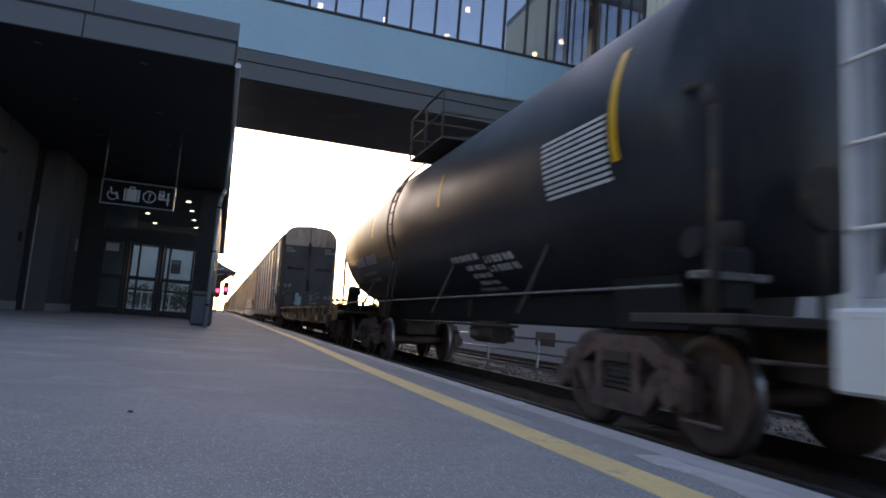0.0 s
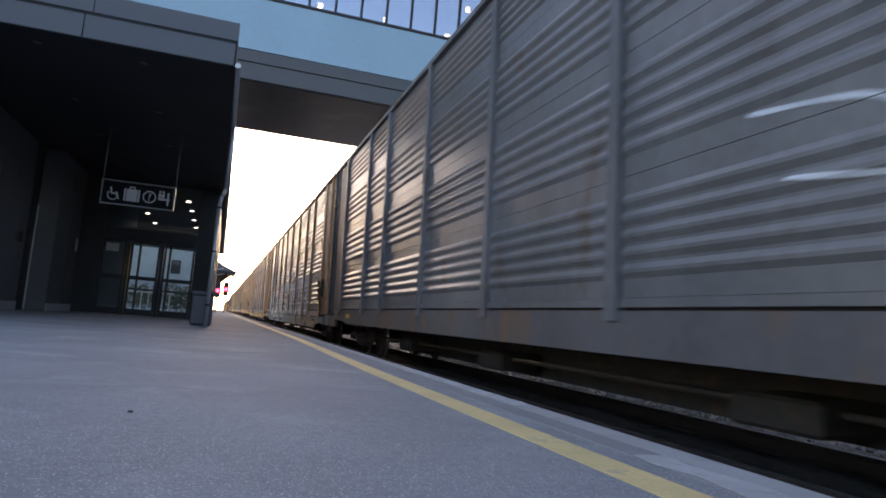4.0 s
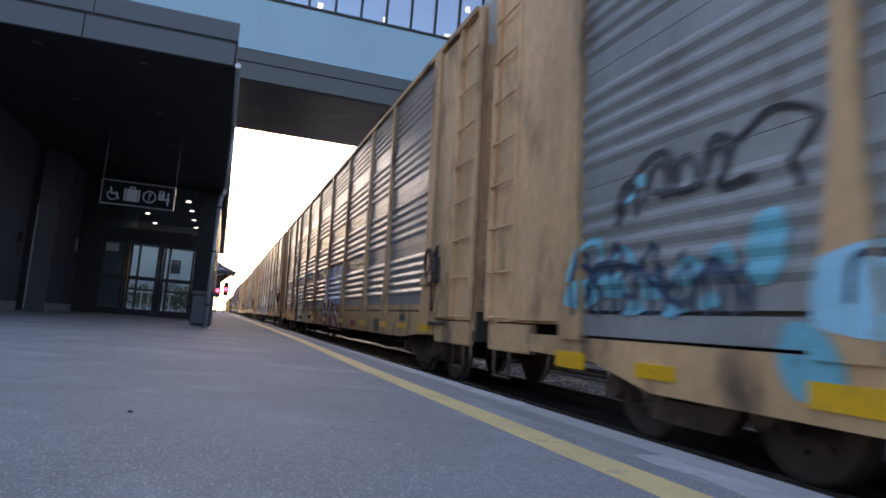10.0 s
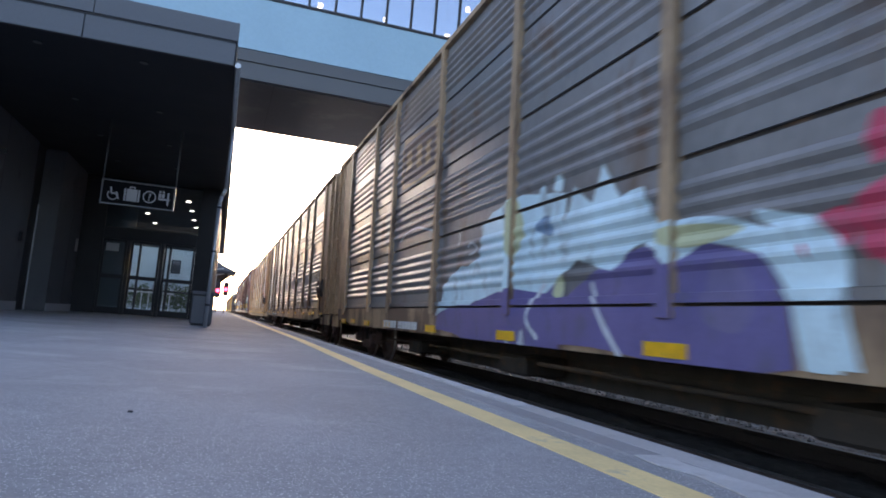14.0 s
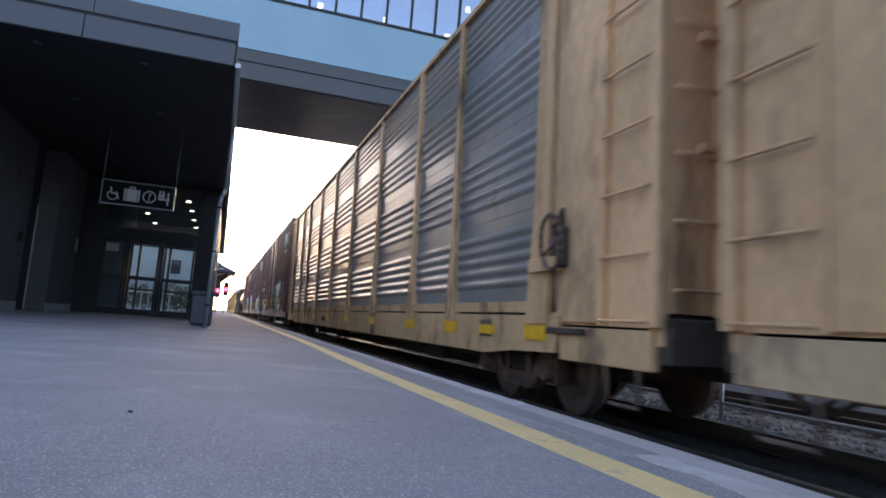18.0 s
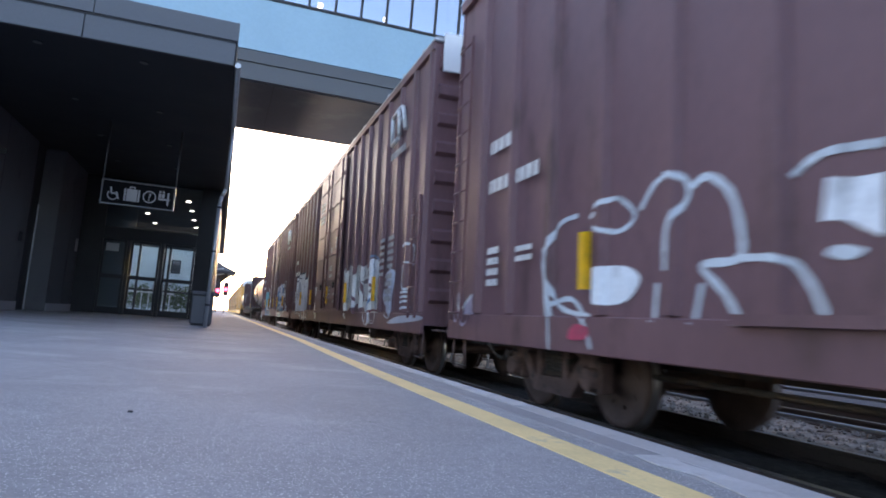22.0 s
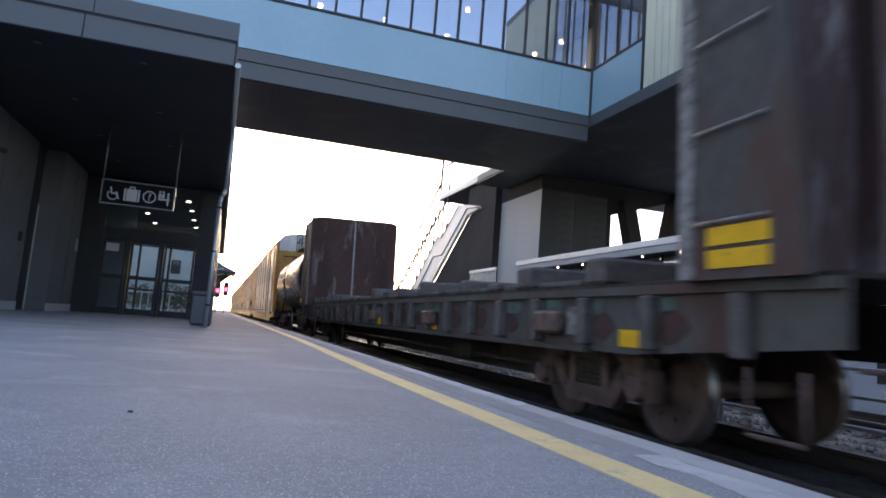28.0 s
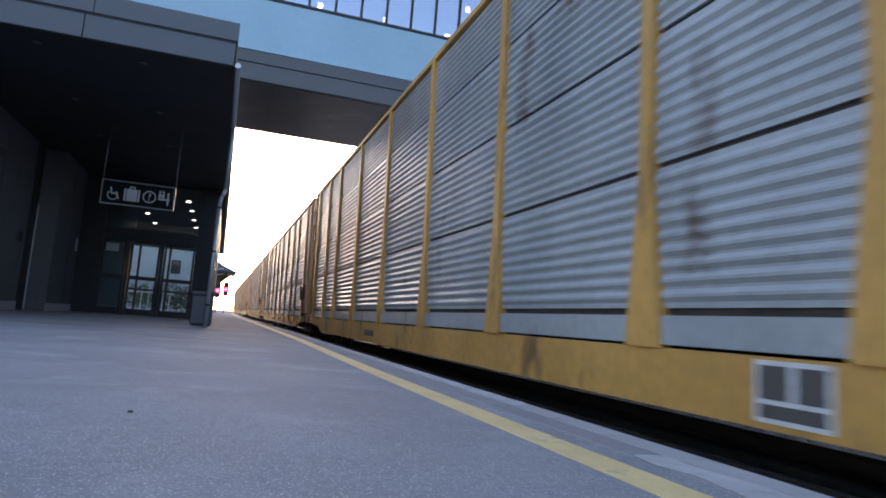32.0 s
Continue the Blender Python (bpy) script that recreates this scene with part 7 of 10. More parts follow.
box_skins = [
    painted("boxcar_brown_a", BROWN, 0.5, (0.11, 0.06, 0.06), 0.2, 0.1),
    painted("boxcar_brown_b", BROWN, 0.5, (0.11, 0.06, 0.06), 0.2, 0.1),
    painted("boxcar_brown_c", BROWN, 0.5, (0.11, 0.06, 0.06), 0.2, 0.1),
]
boxes = []
for k, (s, nm) in enumerate(((238.85, "brown ribbed boxcar with green and grey spray lettering"), (261.03, "brown ribbed boxcar with cream and violet spray lettering"), (282.7, "brown ribbed boxcar with blue and white spray lettering"))):
    boxes.append(boxcar(s, nm, box_skins[k], plate=k > 0))
box_a, box_b, box_c = boxes
tank_car(303.6, "black tank wagon with yellow lettering and stripes", tank_black, 17.2, ((13.35, 0.3, 96, 112), (8.2, 0.3, 96, 112), (16.55, 0.12, 86, 126), (0.6, 0.12, 86, 126)), logo=None, dome=0.5, z=2.8, turn=7)
bulk_skin = painted("flaking_bulkhead", (0.088, 0.048, 0.044), 0.8, (0.24, 0.20, 0.20), 0.22, 0.35)
flat_wagon(321.9, "grey-green bulkhead flat wagon with rusty end bulkheads", painted("flat_green_grey", (0.092, 0.084, 0.077), 0.85, (0.10, 0.055, 0.045), 0.45, 0.3), 24.4, 0.78, 1.33, "bulkhead wagon", bulk=(bulk_skin, 4.62))
tank_car(347.3, "glossy black tank wagon with white emblem and data panels", tank_black, 13.4, ((1.9, 0.12, 96, 142), (4.9, 0.1, 95, 119), (5.4, 0.1, 95, 119), (8.15, 0.1, 92, 112), (8.75, 0.1, 92, 112), (12.15, 0.1, 96, 142)), logo="slant", dome=0.52, z=2.70, turn=10, boards=False)
Y0_ = 361.4
grn = painted("panel_light_grey", LGREY, 0.34, rust, 0.08)
rack_h = autorack(Y0_, "light grey autorack wagon with yellow posts and teal sprayed piece", grn, yel_post, yel_post, yel_post, white_crown, ribs=9, margin=0.03, lead=2.66, low=(0.8725, 0.43, 0.62, 0.60), widths=(3.14, 2.0, 3.0, 3.0, 3.0, 3.0, 3.0, 2.0, 2.3), bar_z=(4.45, 2.75), end_ladder=False, data=6.12, L=28.3, brake=False)
for w, m, pts in ((0.07, "mark", ((2.16, 1.98), (2.10, 2.10), (2.02, 1.96), (1.95, 2.10))), (0.07, "mark", ((1.92, 1.95), (1.80, 2.20), (1.70, 1.95), (1.62, 2.08))), (0.06, "mark", ((2.12, 2.0), (1.75, 2.06), (1.45, 2.02))), (0.09, "mark", ((1.60, 1.68), (1.48, 1.88), (1.38, 1.66), (1.26, 1.82))), (0.09, "mark", ((1.64, 1.76), (1.40, 1.72), (1.24, 1.66))), (0.05, "mark", ((1.50, 1.92), (1.46, 1.62))),
                  (0.035, "faded_red", ((1.98, 2.66), (1.80, 2.84), (1.62, 2.70), (1.55, 2.86))), (0.035, "faded_red", ((1.90, 2.60), (1.60, 2.78)))):
    bm = B()
    ribbon(bm, pts, w, -1.4915)
    part("sprayed_tag", bm, M[m], rack_h, "sprayed tag on the end panel")
part("notice_plate", one(bevbox, -1.496, -1.486, 1.66, 1.92, 1.58, 1.80, 0.004), M["rust_brown"], rack_h, "brown notice plate")
part("reflector", one(box, -1.502, -1.47, 1.35, 2.30, 0.70, 0.80), M["reflector"], rack_h, "long yellow reflector strip")
plain = painted("panel_far_grey", (0.26, 0.27, 0.28), 0.34, rust, 0.25)
for k in range(1, 6):
    autorack(Y0_ + PITCH_ * k, "grey autorack wagon with tan posts and ends", plain if k != 3 else black_panel, tan_post, tan_post, tan_end, pale_crown)


# ---- spray paint on the wagons' sides ----
SPRAY = {"white": (0.84, 0.87, 0.90), "pale": (0.62, 0.67, 0.71), "silver": (0.30, 0.305, 0.315), "slate": (0.055, 0.062, 0.072), "black": (0.016, 0.017, 0.021), "teal": (0.22, 0.40, 0.43),
         "mint": (0.42, 0.55, 0.56), "flesh": (0.60, 0.44, 0.38), "amber": (0.55, 0.31, 0.05), "brown": (0.15, 0.11, 0.09), "rust": (0.33, 0.19, 0.10), "maroon": (0.20, 0.045, 0.055),
         "sky": (0.32, 0.66, 0.84), "cyan": (0.15, 0.47, 0.58), "blue": (0.33, 0.60, 0.88), "steelblue": (0.17, 0.28, 0.42), "navy": (0.04, 0.07, 0.13), "tan": (0.48, 0.33, 0.20),
         "ash": (0.33, 0.31, 0.31), "cream": (0.55, 0.52, 0.48), "violet": (0.18, 0.16, 0.30), "ice": (0.58, 0.76, 0.82), "pink": (0.55, 0.07, 0.13), "purple": (0.15, 0.13, 0.30),
         "lime": (0.55, 0.58, 0.36), "verdigris": (0.38, 0.47, 0.46), "green": (0.03, 0.24, 0.17), "silver2": (0.36, 0.38, 0.40), "mauve": (0.40, 0.35, 0.45), "olive": (0.30, 0.31, 0.24),
         "bone": (0.78, 0.76, 0.70), "mist": (0.52, 0.56, 0.64), "umber": (0.20, 0.15, 0.15), "navygrey": (0.10, 0.11, 0.16), "hull": (0.185, 0.097, 0.105), "ochre": (0.52, 0.36, 0.15), "coral": (0.48, 0.17, 0.10), "azure": (0.24, 0.40, 0.60), "royal": (0.08, 0.18, 0.44), "aqua": (0.20, 0.52, 0.45)}
SPRAYED = {}


def curve_through(pts, closed, n=6):
    """A smooth line through points (y, z)."""
    k = len(pts)
    line = []
    for i in range(k if closed else k - 1):
        a, b, c_, d = (pts[j % k] if closed else pts[min(max(j, 0), k - 1)] for j in (i - 1, i, i + 1, i + 2))
        for e in range(n):
            t = e / n
            line.append(tuple(0.5 * (2 * b[q] + (c_[q] - a[q]) * t + (2 * a[q] - 5 * b[q] + 4 * c_[q] - d[q]) * t * t + (3 * b[q] - a[q] - 3 * c_[q] + d[q]) * t ** 3) for q in (0, 1)))
    if not closed:
        line.append(pts[-1])
    return line


def along(steps, v, outside):
    """Depth at v along a row of (place, depth)."""
    if not steps or v <= steps[0][0] or v >= steps[-1][0]:
        return outside
    for (a, p), (b, q) in zip(steps[:-1], steps[1:]):
        if v <= b:
            return p + (q - p) * (v - a) / (b - a) if b > a else q
    return outside


def cut(bm, co, no, outer=False):
    bmesh.ops.bisect_plane(bm, geom=bm.verts[:] + bm.edges[:] + bm.faces[:], dist=1e-5, plane_co=co, plane_no=no, clear_outer=outer)


def spray(car, paint, pts, w=0.0, sharp=False):
    """A sprayed field (w = 0) or stroke of width w, laid over every rib, sill and post of the wagon's side."""
    side, slots, foot, steps, posts = SIDES[car.name]
    if paint not in SPRAYED:
        SPRAYED[paint] = [mat("sprayed_" + paint, SPRAY[paint], 0.5, 0, 0.14, 2.2, 45, 0.08, tuple(0.55 * q + 0.05 for q in SPRAY[paint]), 0.28, (1, 1, 0.6), spec=0.3), 0]
    layer = SPRAYED.setdefault(car.name, [0])
    layer[0] += 1
    lift = 0.002 + 0.00025 * layer[0]
    flat = B()
    if not w:
        line = list(pts)
        if sharp:
            # hand-sprayed corners: each edge bows a little
            rg = random.Random(len(pts) + int(pts[0][0] * 100))
            full = []
            for (y0, z0), (y1, z1) in zip(line, line[1:] + line[:1]):
                d, bow = math.hypot(y1 - y0, z1 - z0), rg.uniform(-0.05, 0.05)
                full += [(y0 + (y1 - y0) * q - (z1 - z0) * bow * math.sin(q * math.pi), z0 + (z1 - z0) * q + (y1 - y0) * bow * math.sin(q * math.pi)) for q in ((0.0, 0.25, 0.5, 0.75) if d > 0.25 else (0.0, 0.5))]
            line = full
        else:
            line = curve_through(line, True)
        flat.faces.new([flat.verts.new((0, y, z)) for y, z in line])
        bmesh.ops.triangulate(flat, faces=flat.faces[:], ngon_method='EAR_CLIP')
    else:
        line = curve_through(pts, False)
        rows = []
        for i, (y, z) in enumerate(line):
            (y0, z0), (y1, z1) = line[max(i - 1, 0)], line[min(i + 1, len(line) - 1)]
            n = math.hypot(y1 - y0, z1 - z0) or 1
            h = w * (0.5 + 0.06 * math.sin(i * 1.7)) * (0.75 if i in (0, len(line) - 1) else 1)
            uy, uz = -(z1 - z0) / n * h, (y1 - y0) / n * h
            rows.append([flat.verts.new((0.0004 * i / len(line), y + q * uy, z + q * uz)) for q in (-1, 1)])
        for a, b in zip(rows[:-1], rows[1:]):
            flat.faces.new((a[0], a[1], b[1], b[0]))
    cut(flat, (0, 0, foot), (0, 0, -1), True)
    ys, zs = [v.co.y for v in flat.verts], [v.co.z for v in flat.verts]
    if not ys:
        flat.free()
        return
    for y, q0, base in posts:
        if min(ys) < y + q0 and max(ys) > y - q0:
            top = flat.copy()
            low_ = flat.copy()
            cut(top, (0, 0, 2.2), (0, 0, -1), True)
            for q in (-1, 1):
                cut(top, (0, y + q * 0.074, 0), (0, q, 0), True)
                slope = (q0 - 0.075) / (2.2 - base - 0.09)
                cut(low_, (0, y + q * 0.074, 2.2), (0, q, slope), True)
            cut(low_, (0, 0, 2.2), (0, 0, 1), True)
            cut(low_, (0, 0, base + 0.002), (0, 0, -1), True)
            add(low_, top)
            if low_.faces:
                for v in low_.verts:
                    v.co.x = -1.53 - lift - v.co.x
                part("sprayed_paint", low_, SPRAYED[paint][0], car)
            else:
                low_.free()
    levels = sorted({round(z, 4) for z, _ in side} | {round(q, 4) for a in slots for q in a})
    for z in levels:
        if min(zs) < z < max(zs):
            cut(flat, (0, 0, z), (0, 0, 1))
    for y, _ in steps:
        if min(ys) < y < max(ys):
            cut(flat, (0, y, 0), (0, 1, 0))
    gone = [f for f in flat.faces if any(a < f.calc_center_median().z < b for a, b in slots)]
    bmesh.ops.delete(flat, geom=gone, context='FACES')
    for v in flat.verts:
        x = side[0][1] if v.co.z <= side[0][0] else along(side, v.co.z, side[-1][1]) if not steps or v.co.z < side[-1][0] else along(steps, v.co.y, 1.46)
        v.co.x = -x - lift - v.co.x
    if flat.faces:
        part("sprayed_paint", flat, SPRAYED[paint][0], car)
    else:
        flat.free()


spray(rack_a, "silver", ((7.80, 0.99), (7.84, 1.58), (7.48, 2.07), (6.95, 2.15), (6.07, 2.44), (5.28, 2.39), (4.81, 2.36), (4.59, 2.46), (4.37, 2.52), (2.50, 2.46), (2.31, 1.60), (2.33, 1.07)), sharp=True)
spray(rack_a, "slate", ((7.65, 1.30), (7.79, 1.69), (7.37, 2.08), (6.90, 2.14), (6.07, 2.44), (5.65, 2.26), (5.38, 2.12)), 0.09)
spray(rack_a, "white", ((7.48, 2.18), (6.91, 2.22), (6.35, 2.43), (6.04, 2.48)), 0.05)
spray(rack_a, "slate", ((5.82, 2.39), (5.28, 2.36), (4.81, 2.25), (4.53, 2.17)), 0.09)
spray(rack_a, "white", ((5.91, 2.45), (5.43, 2.43), (4.97, 2.38), (4.66, 2.42), (4.37, 2.53)), 0.07)
spray(rack_a, "white", ((6.50, 2.52), (6.36, 2.65), (6.11, 2.62), (5.94, 2.49), (6.07, 2.44), (6.28, 2.47)))
spray(rack_a, "white", ((5.19, 2.49), (5.12, 2.58), (4.93, 2.58), (4.70, 2.48), (4.70, 2.40), (4.93, 2.43)))
spray(rack_a, "white", ((5.65, 2.53), (5.59, 2.62), (5.38, 2.60), (5.33, 2.52), (5.43, 2.47)))
spray(rack_a, "slate", ((5.04, 2.46), (4.89, 2.34), (4.67, 2.29), (4.65, 2.38), (4.85, 2.45)), sharp=True)
spray(rack_a, "slate", ((4.61, 1.87), (4.98, 1.91), (5.28, 1.91), (5.22, 1.73), (5.06, 1.41), (4.98, 1.20)), 0.08)
spray(rack_a, "slate", ((5.97, 2.05), (5.99, 1.46), (6.00, 1.12)), 0.06)
spray(rack_a, "slate", ((6.56, 1.82), (6.43, 1.45), (6.32, 1.09)), 0.07)
spray(rack_a, "teal", ((5.22, 1.81), (5.10, 1.89), (5.02, 1.84), (5.06, 1.47), (5.13, 1.41), (5.19, 1.62)))
spray(rack_a, "slate", ((4.77, 1.29), (4.40, 1.31), (4.41, 1.11), (4.69, 1.11)), sharp=True)
spray(rack_a, "pale", ((5.32, 2.46), (3.93, 2.57), (3.63, 2.38), (3.59, 1.95), (4.55, 1.89)), 0.05)
spray(rack_a, "pale", ((3.17, 1.85), (3.22, 2.45), (2.50, 2.52), (2.37, 1.63)), 0.05)
spray(rack_a, "pale", ((5.11, 1.86), (3.24, 1.82), (1.89, 1.60)), 0.04)
spray(rack_a, "slate", ((8.87, 1.07), (8.47, 1.50), (7.84, 1.58), (7.75, 1.08)), sharp=True)
spray(rack_a, "white", ((10.00, 1.79), (9.67, 2.27), (9.32, 2.42), (9.05, 2.19), (8.96, 1.20)), 0.04)
spray(rack_a, "white", ((11.09, 2.41), (10.16, 2.26), (9.91, 1.86), (10.78, 1.93)), 0.035)
spray(rack_a, "pale", ((10.02, 1.94), (9.85, 1.35), (9.25, 0.80)), 0.04)
spray(rack_a, "black", ((9.73, 1.63), (9.53, 2.18), (9.25, 2.22), (9.13, 1.87), (9.20, 1.20), (9.45, 1.06)))
spray(rack_a, "pale", ((8.93, 1.75), (8.16, 1.80), (7.46, 1.77)), 0.03)
spray(rack_a, "rust", ((5.58, 0.71), (5.61, 0.91), (5.29, 1.00), (5.22, 0.73)), sharp=True)
spray(rack_a, "rust", ((4.80, 0.71), (4.80, 0.83), (4.41, 0.94), (4.41, 0.75)), sharp=True)
spray(rack_b, "mint", ((19.07, -0.13), (18.22, 1.52), (12.94, 1.76), (9.87, 1.86), (7.57, 1.75), (6.28, 1.58), (5.46, 1.50), (5.25, 1.36), (5.27, 0.63), (5.84, 0.65), (6.54, 0.24)), sharp=True)
spray(rack_b, "white", ((18.43, 2.20), (13.06, 2.46), (9.93, 2.48), (8.15, 2.50), (6.99, 2.48), (6.09, 2.51), (5.36, 2.52), (5.45, 2.21), (5.60, 1.92), (5.71, 1.67), (5.50, 1.53), (5.57, 1.23), (5.68, 1.11), (5.67, 0.86), (6.38, 1.10), (7.16, 0.75), (8.49, 1.08), (10.10, 0.80), (12.81, 1.04), (16.76, 0.64)), sharp=True)
spray(rack_b, "flesh", ((7.60, 2.66), (7.29, 2.79), (6.93, 2.79), (6.68, 2.65), (6.73, 2.52), (7.21, 2.53)))
spray(rack_b, "flesh", ((5.56, 1.92), (5.45, 2.05), (5.24, 2.09), (5.25, 1.56), (5.46, 1.65)))
spray(rack_b, "flesh", ((11.36, 2.46), (10.95, 2.63), (10.46, 2.59), (10.48, 2.43), (10.92, 2.40)))
spray(rack_b, "slate", ((9.19, 2.50), (9.03, 1.96), (8.90, 1.67), (9.12, 1.55), (9.38, 1.71), (9.28, 1.99)))
spray(rack_b, "slate", ((9.08, 1.91), (8.96, 1.44), (8.86, 1.20), (9.02, 1.07), (9.21, 1.20), (9.14, 1.45)))
spray(rack_b, "slate", ((8.12, 1.96), (8.04, 1.70), (7.97, 1.55), (8.10, 1.49), (8.24, 1.57), (8.18, 1.71)))
spray(rack_b, "slate", ((7.22, 2.35), (7.11, 2.08), (7.01, 1.93), (7.20, 1.89), (7.42, 1.99), (7.31, 2.11)))
spray(rack_b, "slate", ((7.19, 1.93), (7.07, 1.44), (6.97, 1.18), (7.17, 1.05), (7.39, 1.18), (7.29, 1.45)))
spray(rack_b, "slate", ((6.36, 2.18), (6.29, 1.88), (6.22, 1.72), (6.36, 1.66), (6.51, 1.76), (6.44, 1.90)))
spray(rack_b, "slate", ((11.02, 2.34), (10.81, 1.62), (10.65, 1.24), (10.86, 1.06), (11.13, 1.25), (11.06, 1.63)))
spray(rack_b, "slate", ((10.08, 1.47), (9.93, 1.13), (9.80, 0.96), (10.02, 0.87), (10.27, 0.95), (10.17, 1.13)))
spray(rack_b, "slate", ((8.94, 1.68), (8.88, 1.58), (8.83, 1.53), (8.93, 1.51), (9.03, 1.54), (8.98, 1.59)))
spray(rack_b, "slate", ((7.69, 1.66), (7.65, 1.58), (7.61, 1.53), (7.69, 1.52), (7.77, 1.54), (7.73, 1.59)))
spray(rack_b, "slate", ((6.19, 1.57), (6.15, 1.47), (6.12, 1.41), (6.19, 1.39), (6.25, 1.42), (6.22, 1.47)))
spray(rack_b, "slate", ((5.89, 1.57), (5.85, 1.48), (5.81, 1.42), (5.90, 1.40), (5.99, 1.44), (5.94, 1.48)))
spray(rack_b, "slate", ((8.39, 1.29), (8.31, 1.06), (8.23, 0.94), (8.37, 0.87), (8.52, 0.93), (8.46, 1.06)))
spray(rack_b, "slate", ((6.47, 1.59), (6.31, 1.50), (6.36, 1.17), (6.14, 0.79), (6.05, 0.33), (6.23, 0.33), (6.38, 0.73), (6.60, 1.06), (6.52, 1.33)), sharp=True)
spray(rack_b, "slate", ((7.17, 1.05), (6.93, 1.01), (6.59, 0.49), (6.59, 0.26), (6.76, 0.27)), sharp=True)
spray(rack_b, "slate", ((9.02, 1.07), (8.46, 0.65), (7.95, 0.45), (8.45, 0.44), (8.93, 0.73)), sharp=True)
spray(rack_b, "slate", ((5.57, 1.11), (5.67, 0.83), (5.69, 0.70)), 0.07)
spray(rack_b, "amber", ((8.06, 0.68), (7.88, 0.82), (7.46, 0.77), (7.34, 0.67), (7.69, 0.57)))
spray(rack_b, "brown", ((5.80, 0.41), (5.80, 0.69), (5.27, 0.68), (5.28, 0.31)), sharp=True)
spray(rack_b, "mint", ((25.72, 1.01), (25.34, 1.46), (24.70, 1.69), (24.35, 1.04)), sharp=True)
spray(rack_b, "tan", ((25.34, 1.48), (24.96, 1.81), (24.44, 1.87), (24.65, 1.65)))
spray(rack_b, "white", ((24.74, 1.09), (24.71, 1.37), (24.65, 1.69), (24.47, 1.84), (24.20, 1.80), (23.98, 1.88), (23.76, 1.80), (23.55, 1.73), (23.42, 1.95), (23.58, 2.08), (23.54, 2.18), (23.14, 2.20), (22.95, 2.23), (22.69, 2.22), (22.38, 2.29), (22.18, 2.25), (21.99, 2.30), (21.65, 2.28), (21.41, 2.29), (21.44, 0.85), (22.25, 0.83), (22.93, 0.84), (23.21, 1.04)), sharp=True)
spray(rack_b, "flesh", ((22.65, 2.27), (22.59, 2.43), (22.44, 2.44), (22.35, 2.53), (22.23, 2.54), (22.11, 2.58), (21.93, 2.50), (21.70, 2.47), (21.75, 2.37), (21.99, 2.31), (22.38, 2.29)))
spray(rack_b, "flesh", ((23.85, 1.82), (23.77, 2.04), (23.56, 2.16), (23.42, 1.98), (23.55, 1.73)))
spray(rack_b, "slate", ((23.43, 1.65), (23.37, 1.84), (23.23, 2.01), (22.99, 2.08), (22.73, 1.95), (22.61, 1.63), (22.64, 1.41), (22.76, 1.26), (22.94, 1.37), (23.17, 1.49)))
spray(rack_b, "mist", ((23.03, 1.59), (23.07, 1.74), (22.99, 1.87), (22.84, 1.82), (22.77, 1.65), (22.83, 1.49)))
spray(rack_b, "slate", ((22.23, 1.87), (21.93, 1.65), (21.67, 1.58), (21.42, 1.54), (21.43, 1.11), (21.68, 1.11), (22.00, 1.21), (22.02, 1.33), (21.99, 1.45)), sharp=True)
spray(rack_b, "mist", ((21.77, 1.29), (21.74, 1.43), (21.67, 1.49), (21.53, 1.42), (21.56, 1.26)))
spray(rack_b, "steelblue", ((24.22, 1.28), (24.23, 1.43), (24.09, 1.49), (23.99, 1.34), (24.07, 1.19)))
spray(rack_b, "slate", ((23.39, 1.00), (23.21, 0.95), (22.93, 0.67), (23.11, 0.64)), sharp=True)
spray(rack_b, "white", ((21.14, 1.05), (21.20, 1.78), (21.10, 2.05), (20.82, 2.20), (20.51, 2.19), (20.26, 2.24), (19.93, 2.27), (19.49, 2.23), (19.20, 2.26), (18.99, 2.24), (18.66, 2.28), (18.46, 2.26), (18.23, 2.27), (18.10, 2.19), (17.90, 2.14), (17.79, 2.16), (17.63, 2.04), (17.52, 1.89), (17.44, 1.73), (17.43, 1.57), (17.47, 1.38), (17.45, 1.22), (17.52, 1.09), (17.86, 0.97), (17.89, 0.45), (18.43, 0.47), (19.84, 0.55), (21.11, 0.76)), sharp=True)
spray(rack_b, "mint", ((17.49, 1.09), (17.43, 1.52), (17.22, 1.52), (16.97, 1.48), (16.80, 1.51), (16.83, 0.56), (17.87, 0.44), (17.86, 0.96)), sharp=True)
spray(rack_b, "flesh", ((18.02, 2.18), (17.98, 2.32), (17.93, 2.39), (17.86, 2.36), (17.79, 2.45), (17.70, 2.39), (17.61, 2.40), (17.53, 2.28), (17.44, 2.27), (17.37, 2.19), (17.22, 2.16), (17.14, 2.09), (17.05, 2.09), (16.93, 2.00), (16.79, 1.93), (16.80, 1.50), (17.09, 1.52), (17.43, 1.53), (17.46, 1.73), (17.52, 1.89), (17.72, 2.12)))
spray(rack_b, "flesh", ((21.20, 2.24), (21.13, 2.42), (20.92, 2.42), (20.80, 2.51), (20.53, 2.50), (20.34, 2.43), (20.14, 2.46), (19.90, 2.32), (20.26, 2.23), (20.82, 2.18)))
spray(rack_b, "slate", ((21.20, 1.73), (21.19, 2.12), (21.00, 1.87), (20.80, 1.98), (20.63, 1.82), (20.49, 1.98), (20.27, 1.81), (20.15, 2.06), (19.68, 1.98), (19.75, 1.70), (19.92, 1.52), (20.01, 1.32), (20.09, 1.10), (20.43, 1.11), (20.56, 1.33), (20.86, 1.48), (21.13, 1.48)), sharp=True)
